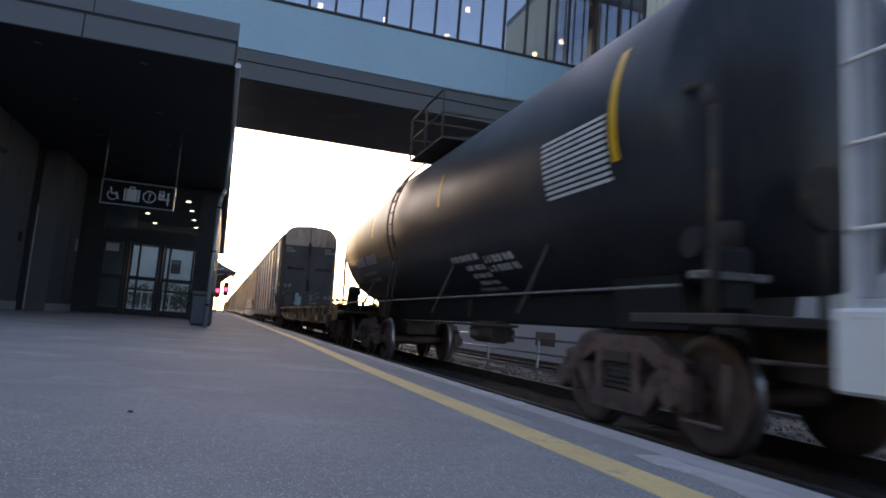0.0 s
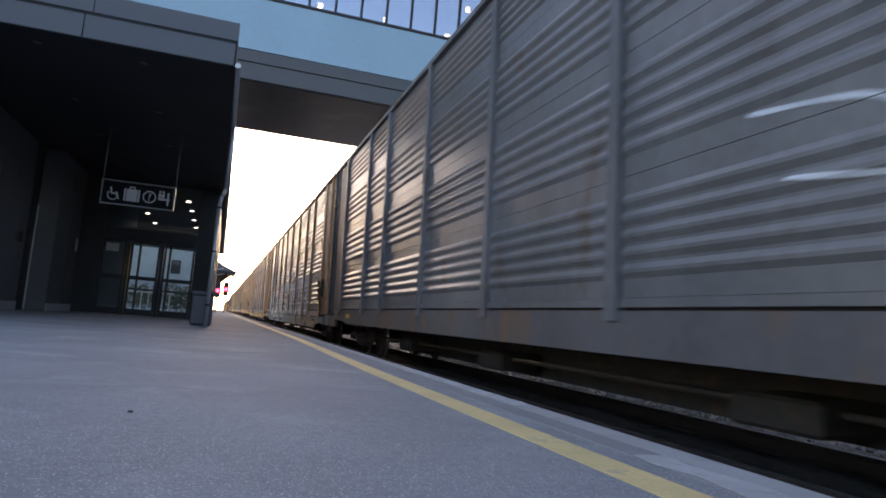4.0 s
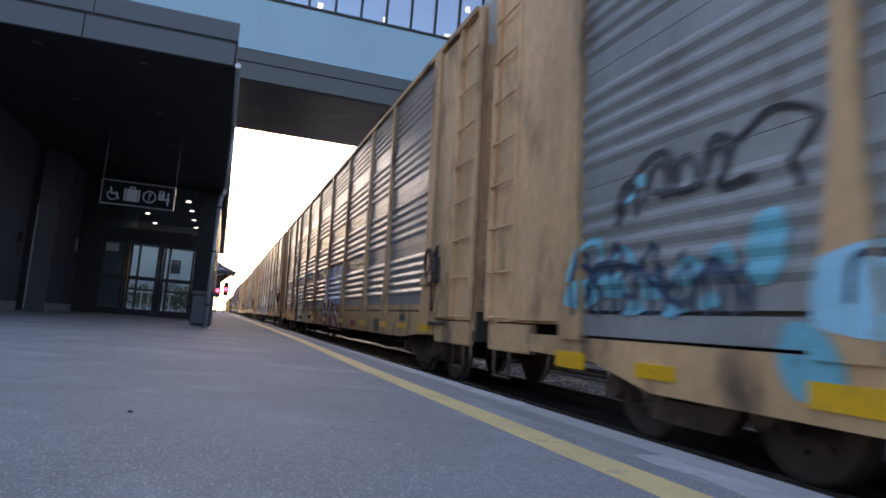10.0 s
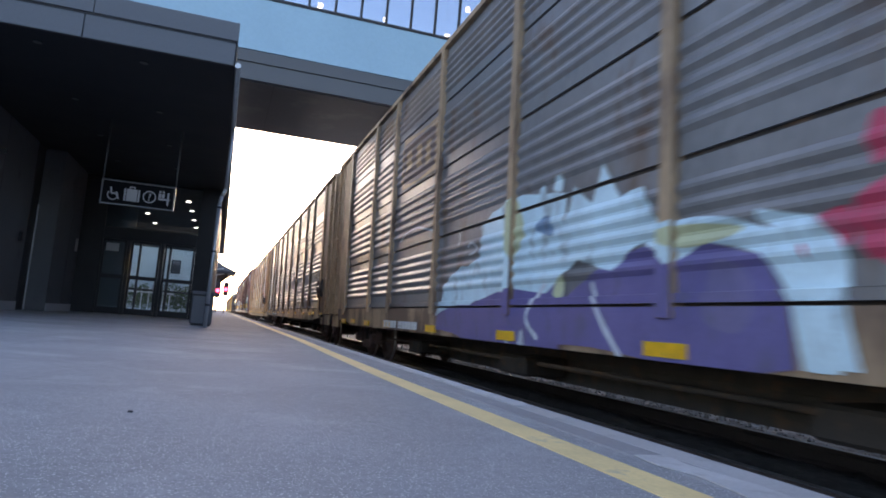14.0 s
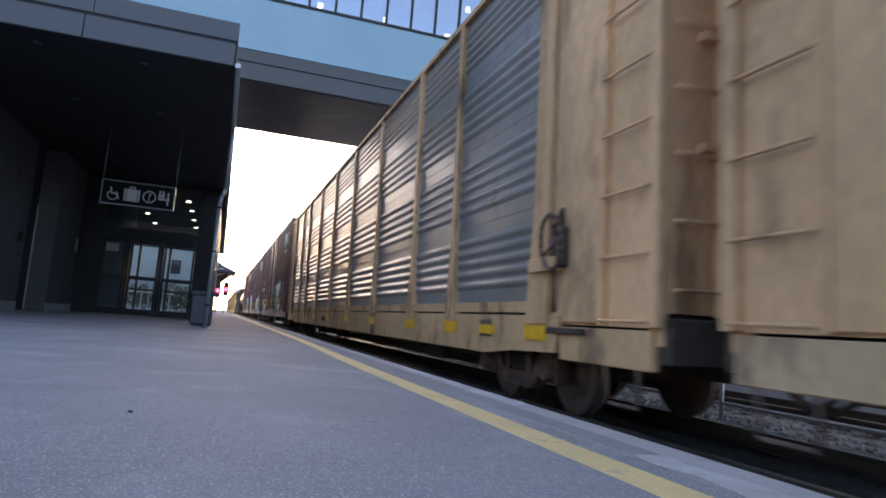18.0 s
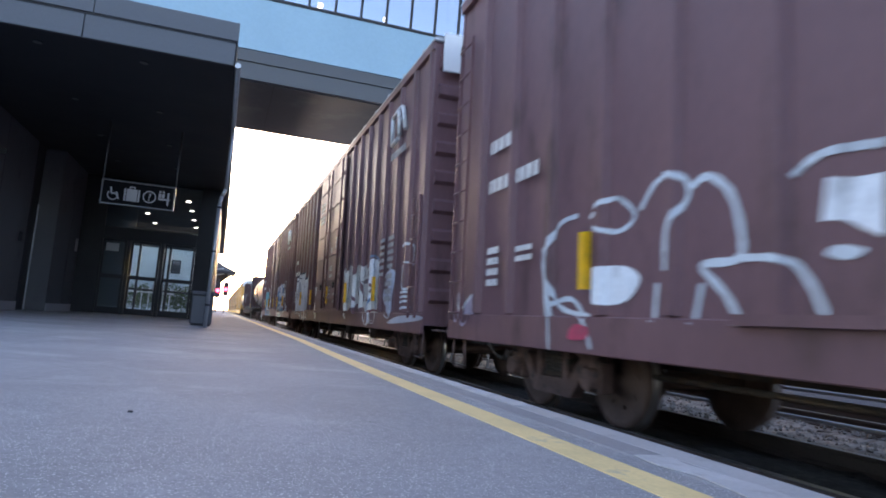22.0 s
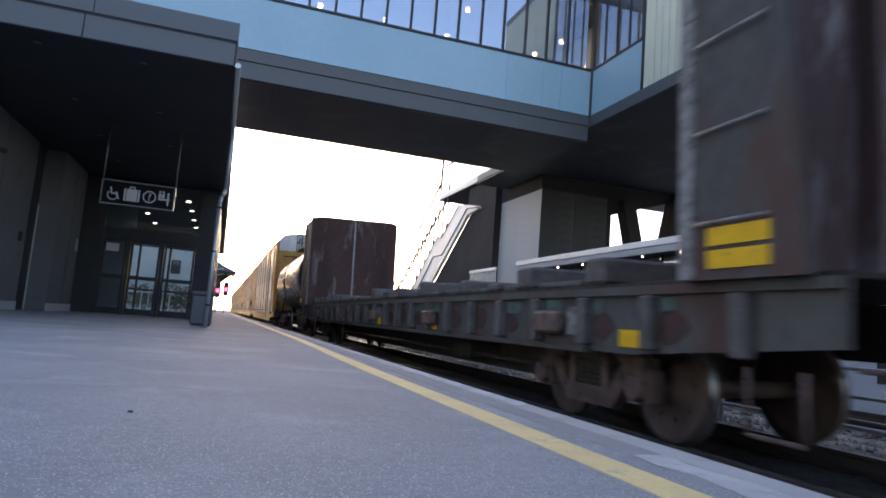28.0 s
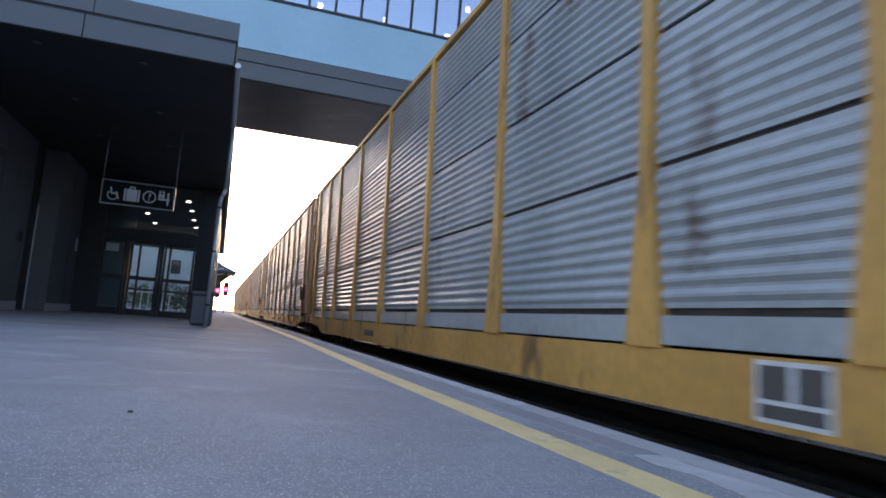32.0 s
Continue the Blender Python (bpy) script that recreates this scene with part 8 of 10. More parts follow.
spray(rack_b, "mist", ((20.78, 1.67), (20.67, 1.79), (20.44, 1.72), (20.35, 1.51), (20.53, 1.45)))
spray(rack_b, "mist", ((20.10, 1.77), (20.01, 1.91), (19.88, 1.83), (19.96, 1.66)))
spray(rack_b, "slate", ((19.08, 1.40), (19.07, 1.66), (19.01, 1.91), (18.90, 2.08), (18.81, 2.15), (18.82, 1.79), (18.87, 1.49), (18.97, 1.36)))
spray(rack_b, "steelblue", ((17.88, 1.29), (17.88, 1.42), (17.80, 1.53), (17.72, 1.38), (17.77, 1.26)))
spray(rack_b, "slate", ((18.05, 1.64), (18.07, 1.87), (17.99, 1.94), (17.91, 1.85), (17.94, 1.67)))
spray(rack_b, "steelblue", ((19.76, 1.36), (19.74, 1.51), (19.60, 1.56), (19.48, 1.38), (19.58, 1.26)))
spray(rack_b, "amber", ((19.97, 0.65), (20.01, 0.80), (19.50, 0.85), (19.40, 0.74), (19.69, 0.59)))
spray(rack_b, "mint", ((14.39, 0.89), (14.19, 1.48), (13.14, 1.50), (12.48, 1.47), (12.43, 1.11), (12.19, 0.99), (12.20, 0.78), (13.00, 0.74)), sharp=True)
spray(rack_b, "white", ((17.24, 1.14), (17.14, 1.66), (16.92, 1.97), (16.57, 2.18), (16.23, 2.12), (15.93, 2.25), (15.60, 2.19), (15.41, 2.32), (14.96, 2.30), (14.56, 2.35), (14.19, 2.35), (14.12, 2.17), (13.95, 2.03), (14.18, 1.90), (14.21, 1.75), (14.07, 1.14), (15.24, 0.74), (15.84, 0.99)), sharp=True)
spray(rack_b, "flesh", ((14.11, 1.71), (14.07, 1.86), (13.95, 1.91), (13.89, 2.02), (13.76, 1.97), (13.63, 2.09), (13.51, 2.05), (13.40, 2.11), (13.27, 2.02), (13.17, 2.10), (13.05, 2.09), (12.90, 1.96), (12.92, 1.76), (12.75, 1.69), (12.47, 1.63), (12.50, 1.44), (13.00, 1.43), (13.14, 1.55), (13.52, 1.67)))
spray(rack_b, "white", ((14.09, 1.12), (14.06, 1.50), (13.88, 1.67), (13.52, 1.69), (13.23, 1.57), (13.08, 1.39), (13.06, 1.10), (13.52, 1.07)))
spray(rack_b, "mauve", ((13.93, 1.27), (13.92, 1.43), (13.77, 1.50), (13.61, 1.41), (13.62, 1.21), (13.78, 1.16)))
spray(rack_b, "slate", ((17.01, 1.38), (16.96, 1.83), (16.61, 2.09), (16.26, 1.97), (16.07, 1.60), (15.98, 1.35)), 0.11)
spray(rack_b, "slate", ((15.42, 1.38), (15.12, 1.45), (14.75, 1.42), (14.57, 1.27), (14.72, 1.13), (15.10, 1.14)), 0.13)
spray(rack_b, "slate", ((14.51, 1.71), (14.37, 1.84), (14.43, 2.05), (14.32, 2.17), (14.22, 1.96), (14.26, 1.75)))
spray(rack_b, "slate", ((15.41, 1.70), (15.45, 1.92), (15.20, 1.97), (15.02, 1.81), (15.16, 1.67)))
spray(rack_b, "white", ((12.88, 2.20), (12.87, 2.36), (12.78, 2.40), (12.80, 2.53), (12.62, 2.51), (12.16, 2.38), (12.17, 1.80), (12.42, 1.91), (12.75, 1.84), (12.84, 2.00)), sharp=True)
spray(rack_b, "slate", ((12.95, 1.86), (12.75, 1.85), (12.42, 1.90), (12.17, 1.81), (12.19, 0.99), (12.29, 1.07), (12.40, 1.20), (12.46, 1.42), (12.47, 1.61), (12.81, 1.71)), sharp=True)
spray(rack_c, "black", ((21.12, 0.21), (20.89, 0.61), (17.10, 0.89), (17.11, 0.31), (18.12, 0.25)), sharp=True)
spray(rack_c, "white", ((20.83, 0.73), (20.82, 1.42), (20.52, 1.52), (20.40, 2.36), (20.03, 2.36), (19.89, 1.59), (19.78, 2.25), (19.43, 2.36), (18.86, 2.28), (18.23, 2.29), (17.97, 2.39), (17.90, 2.33), (17.90, 1.88), (17.79, 2.23), (17.54, 2.30), (17.47, 2.26), (17.51, 1.94), (17.30, 1.80), (17.08, 1.85), (17.10, 0.83), (19.37, 0.68)), sharp=True)
spray(rack_c, "black", ((20.71, 0.74), (20.71, 1.33), (20.40, 1.41), (20.34, 2.26), (20.07, 2.27), (19.95, 1.39), (19.73, 1.08), (19.68, 2.21), (19.34, 2.29), (18.89, 2.25), (18.17, 2.24), (18.02, 2.33), (17.97, 1.82), (17.71, 1.84), (17.70, 2.19), (17.54, 2.25), (17.55, 1.88), (17.30, 1.76), (17.08, 1.71), (17.10, 0.86), (19.37, 0.72)), sharp=True)
spray(rack_c, "maroon", ((20.46, 1.74), (20.34, 2.26), (20.07, 2.27), (19.99, 1.70)), sharp=True)
spray(rack_c, "maroon", ((19.68, 1.78), (19.68, 2.21), (19.34, 2.29), (18.93, 2.24), (18.95, 1.79)), sharp=True)
spray(rack_c, "maroon", ((18.89, 1.65), (18.88, 2.22), (18.17, 2.24), (18.02, 2.33), (17.98, 1.78), (17.67, 1.82), (17.68, 2.18), (17.55, 2.24), (17.57, 1.89), (17.33, 1.78), (17.51, 1.62), (18.02, 1.64)), sharp=True)
spray(rack_c, "white", ((20.34, 1.41), (20.21, 1.94), (20.13, 1.40), (20.25, 1.35)), sharp=True)
spray(rack_c, "pale", ((19.53, 1.57), (19.54, 1.86), (19.17, 1.91), (19.17, 1.77)), sharp=True)
spray(rack_c, "white", ((18.68, 1.63), (18.72, 1.85), (18.42, 1.94), (18.44, 1.65)), sharp=True)
spray(rack_c, "white", ((19.39, 1.34), (19.01, 1.40), (19.01, 1.18), (18.80, 0.93), (19.07, 0.92)), sharp=True)
spray(rack_c, "sky", ((18.64, 1.10), (18.68, 1.30), (18.44, 1.41), (18.22, 1.29), (18.17, 1.06), (18.43, 0.98)))
spray(rack_c, "white", ((17.86, 1.52), (17.67, 1.53), (17.41, 1.32), (17.32, 1.11), (17.67, 1.15)), sharp=True)
spray(rack_c, "white", ((20.31, 0.86), (20.28, 1.19), (20.07, 1.19), (20.10, 0.82)), sharp=True)
spray(rack_c, "sky", ((17.95, 1.81), (17.90, 1.95), (17.73, 1.95), (17.71, 1.83)), sharp=True)
spray(rack_c, "sky", ((17.51, 1.94), (17.43, 2.09), (17.22, 2.08), (17.07, 2.06), (17.08, 1.85), (17.29, 1.83)))
spray(rack_c, "sky", ((17.30, 1.59), (17.20, 1.79), (17.08, 1.82), (17.09, 1.51)))
spray(rack_c, "sky", ((20.04, 1.60), (20.00, 1.86), (19.76, 1.89), (19.75, 1.63)))
spray(rack_c, "sky", ((20.96, 1.61), (20.84, 1.75), (20.53, 1.69), (20.58, 1.53)))
spray(rack_c, "sky", ((17.93, 0.62), (17.76, 0.68), (17.45, 0.50), (17.68, 0.40)), sharp=True)
spray(rack_c, "pale", ((17.49, 0.40), (17.38, 0.81), (17.25, 0.82), (17.19, 0.43)), sharp=True)
spray(rack_c, "sky", ((23.23, 1.05), (23.17, 1.44), (22.01, 1.54), (21.81, 1.20), (22.31, 0.99)))
spray(rack_c, "navy", ((23.02, 1.17), (22.95, 1.43), (22.54, 1.35), (22.31, 1.06), (22.00, 1.40), (21.80, 1.13)), 0.05)
spray(rack_c, "pale", ((13.92, 1.98), (13.43, 2.09), (13.07, 2.08), (12.70, 2.17), (12.42, 2.39), (12.22, 2.29), (12.32, 2.06)), 0.1)
spray(rack_c, "pale", ((13.76, 1.09), (13.74, 1.76), (13.42, 1.82), (13.40, 1.18)), 0.06)
spray(rack_c, "pale", ((13.19, 1.18), (13.13, 1.87), (12.81, 1.91), (12.86, 1.26)), 0.06)
spray(rack_c, "pale", ((12.69, 1.33), (12.64, 1.96), (12.42, 2.08)), 0.08)
spray(rack_c, "steelblue", ((12.13, 1.00), (12.18, 1.74), (11.92, 1.87), (11.54, 1.90), (11.33, 1.91), (9.24, 2.05), (9.19, 1.02)), sharp=True)
spray(rack_c, "verdigris", ((14.69, 1.08), (14.70, 1.58), (14.65, 1.96), (14.42, 2.04), (14.35, 1.55), (14.36, 1.11)), 0.07)
spray(rack_c, "silver", ((14.52, 1.16), (14.52, 1.62)), 0.06)
spray(rack_c, "verdigris", ((14.26, 1.08), (14.27, 1.55), (14.23, 1.96), (14.02, 2.03), (13.96, 1.53), (13.98, 1.11)), 0.07)
spray(rack_c, "silver", ((14.11, 1.16), (14.11, 1.61)), 0.06)
spray(rack_c, "verdigris", ((13.84, 1.09), (13.84, 1.52), (13.81, 1.95), (13.62, 2.03), (13.58, 1.51), (13.59, 1.11)), 0.07)
spray(rack_c, "silver", ((13.71, 1.16), (13.71, 1.60)), 0.06)
spray(rack_c, "verdigris", ((13.48, 1.09), (13.47, 1.50), (13.44, 1.95), (13.28, 2.02), (13.24, 1.48), (13.26, 1.11)), 0.07)
spray(rack_c, "silver", ((13.36, 1.16), (13.35, 1.59)), 0.06)
spray(rack_c, "verdigris", ((13.15, 1.09), (13.15, 1.48), (13.12, 1.95), (12.97, 2.01), (12.94, 1.46), (12.95, 1.12)), 0.07)
spray(rack_c, "silver", ((13.05, 1.16), (13.04, 1.59)), 0.06)
spray(rack_c, "verdigris", ((12.86, 1.10), (12.85, 1.46), (12.83, 1.94), (12.70, 2.00), (12.67, 1.45), (12.69, 1.12)), 0.07)
spray(rack_c, "silver", ((12.77, 1.16), (12.76, 1.58)), 0.06)
spray(rack_c, "verdigris", ((12.57, 1.10), (12.57, 1.44), (12.54, 1.94), (12.42, 2.00), (12.40, 1.43), (12.42, 1.12)), 0.07)
spray(rack_c, "silver", ((12.49, 1.15), (12.48, 1.58)), 0.06)
spray(rack_c, "pale", ((12.22, 1.60), (11.92, 1.94), (11.61, 2.01), (11.32, 2.12)), 0.08)
spray(rack_c, "slate", ((6.57, 1.61), (6.52, 2.27), (6.16, 2.28), (6.17, 1.63), (5.90, 1.63), (5.86, 2.26), (5.57, 2.20)), 0.07)
spray(rack_c, "slate", ((6.52, 1.60), (6.17, 1.60), (5.87, 1.60), (5.58, 1.56)), 0.06)
spray(rack_c, "slate", ((6.43, 1.92), (6.09, 1.92), (5.79, 1.90), (5.58, 1.88)), 0.06)
spray(rack_c, "silver", ((8.72, 1.19), (8.65, 1.72), (8.08, 1.77), (7.97, 1.28), (7.51, 1.31), (7.45, 1.74)), 0.06)
spray(rack_c, "cyan", ((25.99, 1.40), (25.79, 1.71), (25.51, 1.73), (25.49, 1.38), (25.15, 1.65), (24.91, 1.36)), 0.07)
spray(rack_c, "navy", ((25.92, 1.19), (25.79, 1.66), (25.49, 1.28), (25.24, 1.71), (25.06, 1.23), (24.77, 1.66), (24.62, 1.26), (24.37, 1.58)), 0.05)
spray(rack_c, "cyan", ((26.02, 1.19), (25.95, 1.37), (25.68, 1.41), (25.54, 1.26), (25.70, 1.16)))
spray(rack_c, "cyan", ((25.46, 1.27), (25.40, 1.42), (25.20, 1.45), (25.09, 1.32), (25.21, 1.24)))
spray(rack_c, "cyan", ((24.90, 1.24), (24.86, 1.37), (24.71, 1.39), (24.62, 1.29), (24.72, 1.22)))
spray(rack_c, "cyan", ((24.50, 1.34), (24.45, 1.49), (24.27, 1.52), (24.18, 1.39), (24.29, 1.31)))
spray(rack_c, "cyan", ((24.12, 1.45), (24.08, 1.57), (23.95, 1.59), (23.88, 1.49), (23.96, 1.43)))
spray(rack_c, "cyan", ((25.10, 1.10), (25.07, 1.20), (24.93, 1.23), (24.86, 1.14), (24.94, 1.09)))
spray(rack_c, "cyan", ((24.60, 1.10), (24.57, 1.20), (24.44, 1.23), (24.37, 1.14), (24.45, 1.08)))
spray(rack_c, "cyan", ((24.22, 1.16), (24.19, 1.25), (24.10, 1.27), (24.04, 1.20), (24.10, 1.15)))
spray(rack_c, "cyan", ((25.04, 2.16), (25.01, 2.24), (24.91, 2.24), (24.86, 2.16), (24.92, 2.13)))
spray(rack_c, "cyan", ((25.17, 2.05), (25.14, 2.11), (25.06, 2.12), (25.01, 2.05), (25.06, 2.02)))
spray(rack_c, "navy", ((25.86, 1.08), (25.92, 1.40), (25.77, 1.55), (25.66, 1.39), (25.67, 1.11)), 0.045)
spray(rack_c, "navy", ((25.48, 1.08), (25.53, 1.38), (25.39, 1.53), (25.29, 1.37), (25.30, 1.11)), 0.045)
spray(rack_c, "navy", ((25.13, 1.09), (25.18, 1.37), (25.05, 1.50), (24.97, 1.36), (24.98, 1.11)), 0.045)
spray(rack_c, "navy", ((24.75, 1.09), (24.79, 1.35), (24.68, 1.48), (24.61, 1.35), (24.62, 1.11)), 0.045)
spray(rack_c, "navy", ((24.42, 1.09), (24.45, 1.34), (24.35, 1.46), (24.29, 1.34), (24.30, 1.12)), 0.045)
spray(rack_c, "navy", ((24.13, 1.10), (24.15, 1.33), (24.07, 1.44), (24.01, 1.32), (24.02, 1.12)), 0.045)
spray(rack_c, "navy", ((23.87, 1.10), (23.89, 1.32), (23.81, 1.43), (23.76, 1.31), (23.77, 1.12)), 0.045)
spray(rack_c, "slate", ((25.25, 1.90), (25.22, 2.14), (25.06, 2.21), (24.96, 2.05), (25.00, 1.90)), 0.05)
spray(rack_c, "slate", ((24.85, 1.99), (24.83, 2.21), (24.68, 2.28), (24.60, 2.13), (24.64, 1.98)), 0.05)
spray(rack_c, "slate", ((24.50, 2.00), (24.48, 2.21), (24.35, 2.27), (24.28, 2.13), (24.31, 1.99)), 0.05)
spray(rack_c, "slate", ((24.17, 2.00), (24.15, 2.20), (24.03, 2.26), (23.97, 2.12), (24.00, 1.99)), 0.05)
spray(rack_c, "slate", ((25.24, 1.85), (25.01, 2.25), (24.64, 2.36), (24.50, 2.06), (24.78, 2.07), (24.25, 2.02), (24.14, 2.32), (23.92, 2.27), (24.03, 1.98), (23.72, 2.00)), 0.06)
spray(rack_c, "black", ((23.87, 2.26), (23.58, 2.40), (23.25, 2.27), (23.41, 2.04), (23.34, 1.86)), 0.05)
spray(rack_c, "cyan", ((23.77, 1.57), (23.63, 1.77), (23.46, 1.71), (23.50, 1.37), (23.72, 1.31)))
spray(rack_c, "cyan", ((23.51, 0.84), (23.42, 1.07), (23.13, 0.99), (23.07, 0.70), (23.35, 0.63)))
spray(rack_c, "navy", ((25.77, 1.19), (25.50, 1.53), (24.91, 1.45), (24.42, 1.18), (24.08, 1.48), (23.77, 1.17)), 0.06)
spray(rack_c, "amber", ((20.71, 3.51), (20.74, 3.64), (19.39, 3.62), (19.38, 3.51)), sharp=True)
spray(rack_c, "amber", ((20.60, 3.71), (20.59, 3.89), (20.35, 3.89), (20.34, 3.72)))
spray(rack_c, "amber", ((20.09, 3.68), (20.08, 3.84), (19.88, 3.84), (19.87, 3.69)))
spray(rack_c, "amber", ((19.70, 3.65), (19.68, 3.81), (19.50, 3.81), (19.50, 3.66)))
spray(rack_d, "maroon", ((13.55, 1.08), (13.44, 1.96), (12.84, 2.35), (12.25, 2.50), (11.45, 2.47), (10.94, 2.42), (10.64, 2.46), (10.12, 2.47), (10.17, 0.50), (11.28, 0.46), (12.85, 0.45), (13.36, 0.65)), sharp=True)
spray(rack_d, "blue", ((13.27, 1.03), (13.26, 1.67), (13.03, 2.18), (12.58, 2.43), (12.25, 2.42), (12.17, 2.27), (12.19, 1.72), (12.29, 1.36), (12.80, 1.31), (13.07, 1.08)))
spray(rack_d, "blue", ((12.13, 1.00), (12.09, 1.71), (12.09, 2.25), (11.76, 2.42), (11.29, 2.43), (11.06, 2.39), (11.06, 2.04), (11.08, 1.39), (11.23, 1.32), (11.74, 1.36), (11.79, 1.01)))
spray(rack_d, "blue", ((10.97, 1.10), (10.99, 2.03), (10.94, 2.29), (10.72, 2.40), (10.41, 2.42), (10.12, 2.41), (10.15, 1.36), (10.77, 1.30), (10.77, 1.10)), sharp=True)
spray(rack_d, "pale", ((13.23, 1.08), (13.11, 0.82), (12.86, 0.59), (12.59, 0.48)), 0.09)
spray(rack_d, "pale", ((12.03, 1.09), (11.96, 0.84), (11.85, 0.56)), 0.1)
spray(rack_d, "pale", ((11.33, 1.10), (11.18, 0.92), (11.04, 0.69)), 0.1)
spray(rack_d, "pale", ((10.95, 0.83), (10.74, 0.72), (10.48, 0.57)), 0.1)
spray(rack_d, "pale", ((10.90, 1.07), (10.58, 1.04), (10.31, 0.91), (10.16, 0.80)), 0.13)
spray(rack_d, "pale", ((12.97, 1.07), (12.36, 1.07), (12.13, 1.00), (12.06, 0.75)), 0.05)
spray(rack_d, "tan", ((11.45, 2.51), (11.18, 2.57), (10.80, 2.55), (10.68, 2.46), (10.99, 2.45), (11.23, 2.44)))
spray(rack_d, "tan", ((12.41, 2.51), (12.18, 2.69), (12.10, 2.58), (12.17, 2.41)))
spray(rack_d, "pale", ((14.15, 2.42), (14.39, 1.89), (14.25, 1.07)), 0.12)
spray(rack_d, "pale", ((14.75, 2.49), (14.15, 2.42)), 0.14)
spray(rack_d, "silver", ((15.71, 2.31), (15.56, 1.06)), 0.12)
spray(rack_d, "silver", ((15.13, 2.17), (14.87, 1.20), (15.83, 1.65)), 0.12)
spray(rack_d, "pale", ((13.74, 2.17), (13.60, 1.75), (13.96, 1.66), (13.98, 1.07)), 0.08)
spray(rack_d, "silver", ((16.56, 2.17), (16.30, 1.13)), 0.1)
spray(rack_d, "slate", ((13.97, 0.90), (13.53, 0.75), (13.46, 0.54)), 0.06)
spray(rack_d, "ash", ((20.42, 0.58), (19.20, 1.09), (19.23, 1.98), (18.93, 2.25), (18.72, 2.30), (18.50, 2.23), (18.35, 2.30), (18.07, 2.29), (17.83, 2.10), (17.73, 2.19), (17.40, 2.34), (16.97, 2.23), (17.01, 0.45), (18.02, 0.44)), sharp=True)
spray(rack_d, "cream", ((19.21, 1.27), (19.19, 2.02), (18.93, 2.25), (18.69, 2.27), (18.53, 2.13), (18.58, 1.76), (18.58, 1.46), (18.84, 1.26)))
spray(rack_d, "cream", ((18.61, 1.68), (18.50, 2.12), (18.29, 2.27), (18.02, 2.26), (17.87, 2.07), (17.92, 1.68), (18.02, 1.43), (18.34, 1.49), (18.40, 1.98), (18.52, 1.58)))
spray(rack_d, "cream", ((17.83, 1.45), (17.80, 2.09), (17.56, 2.32), (17.26, 2.32), (16.97, 2.20), (16.99, 1.48), (17.30, 1.51), (17.31, 1.95), (17.52, 2.00), (17.53, 1.46)), sharp=True)
spray(rack_d, "violet", ((17.53, 1.46), (17.50, 1.96), (17.31, 1.95), (17.32, 1.51)), sharp=True)
spray(rack_d, "violet", ((18.99, 1.45), (19.07, 1.82), (18.92, 1.89), (18.85, 1.57), (18.77, 1.35)))
spray(rack_d, "violet", ((18.48, 1.34), (18.46, 1.58), (18.31, 1.60), (18.34, 1.33), (18.42, 1.10)))
spray(rack_d, "slate", ((18.29, 1.72), (18.32, 2.09), (18.12, 2.09), (18.10, 1.77)))
spray(rack_d, "black", ((19.08, 2.28), (18.73, 2.38), (18.53, 2.28), (18.35, 2.38), (18.02, 2.35)), 0.06)
spray(rack_d, "black", ((17.69, 2.28), (17.40, 2.37), (17.12, 2.33), (16.97, 2.25)), 0.06)
spray(rack_d, "sky", ((19.05, 2.35), (18.98, 2.59), (18.53, 2.58), (17.97, 2.51), (17.90, 2.39), (18.13, 2.34), (18.47, 2.30), (18.73, 2.41)))
spray(rack_d, "sky", ((17.54, 2.38), (17.44, 2.52), (17.18, 2.56), (16.96, 2.59), (16.97, 2.32), (17.25, 2.37)))
spray(rack_d, "ice", ((20.37, 0.64), (20.24, 1.30), (19.21, 1.30), (19.23, 0.81), (18.90, 0.71)), sharp=True)
spray(rack_d, "ice", ((20.72, 1.42), (20.83, 2.03), (20.45, 2.01), (20.24, 1.41), (20.41, 1.27)))
spray(rack_d, "ice", ((19.83, 1.39), (19.85, 1.80), (19.66, 1.86), (19.58, 2.03), (19.44, 1.86), (19.27, 1.84), (19.33, 1.35)))
spray(rack_d, "slate", ((19.21, 1.41), (18.77, 1.43), (19.21, 1.32), (18.77, 1.35)), 0.04)
spray(rack_e, "black", ((9.69, 0.73), (9.91, 1.18), (9.75, 1.60), (9.82, 2.18), (9.75, 2.61), (9.44, 2.67), (9.09, 2.40), (8.96, 2.54), (8.62, 2.60), (8.27, 2.51), (8.06, 2.32), (7.89, 2.47), (7.68, 2.49), (7.46, 2.46), (7.49, 1.11), (8.95, 1.10), (8.88, 0.69), (9.39, 0.71)), sharp=True)
spray(rack_e, "white", ((9.64, 1.68), (9.81, 1.99), (9.82, 2.43), (9.67, 2.66), (9.44, 2.68), (9.12, 2.49), (8.99, 2.25), (9.05, 2.01), (9.21, 1.82), (9.42, 1.79)), 0.075)
spray(rack_e, "white", ((9.09, 2.31), (8.90, 2.52), (8.57, 2.58), (8.30, 2.50), (8.08, 2.32), (8.00, 2.03), (8.06, 1.80), (8.23, 1.55), (8.56, 1.54)), 0.075)
spray(rack_e, "white", ((8.49, 2.48), (8.46, 2.06), (8.44, 1.68)), 0.09)
spray(rack_e, "white", ((8.04, 2.31), (7.93, 2.48), (7.71, 2.52), (7.46, 2.47)), 0.075)
spray(rack_e, "white", ((8.19, 1.51), (8.02, 1.66), (7.79, 1.74), (7.62, 1.70), (7.48, 1.56)), 0.085)
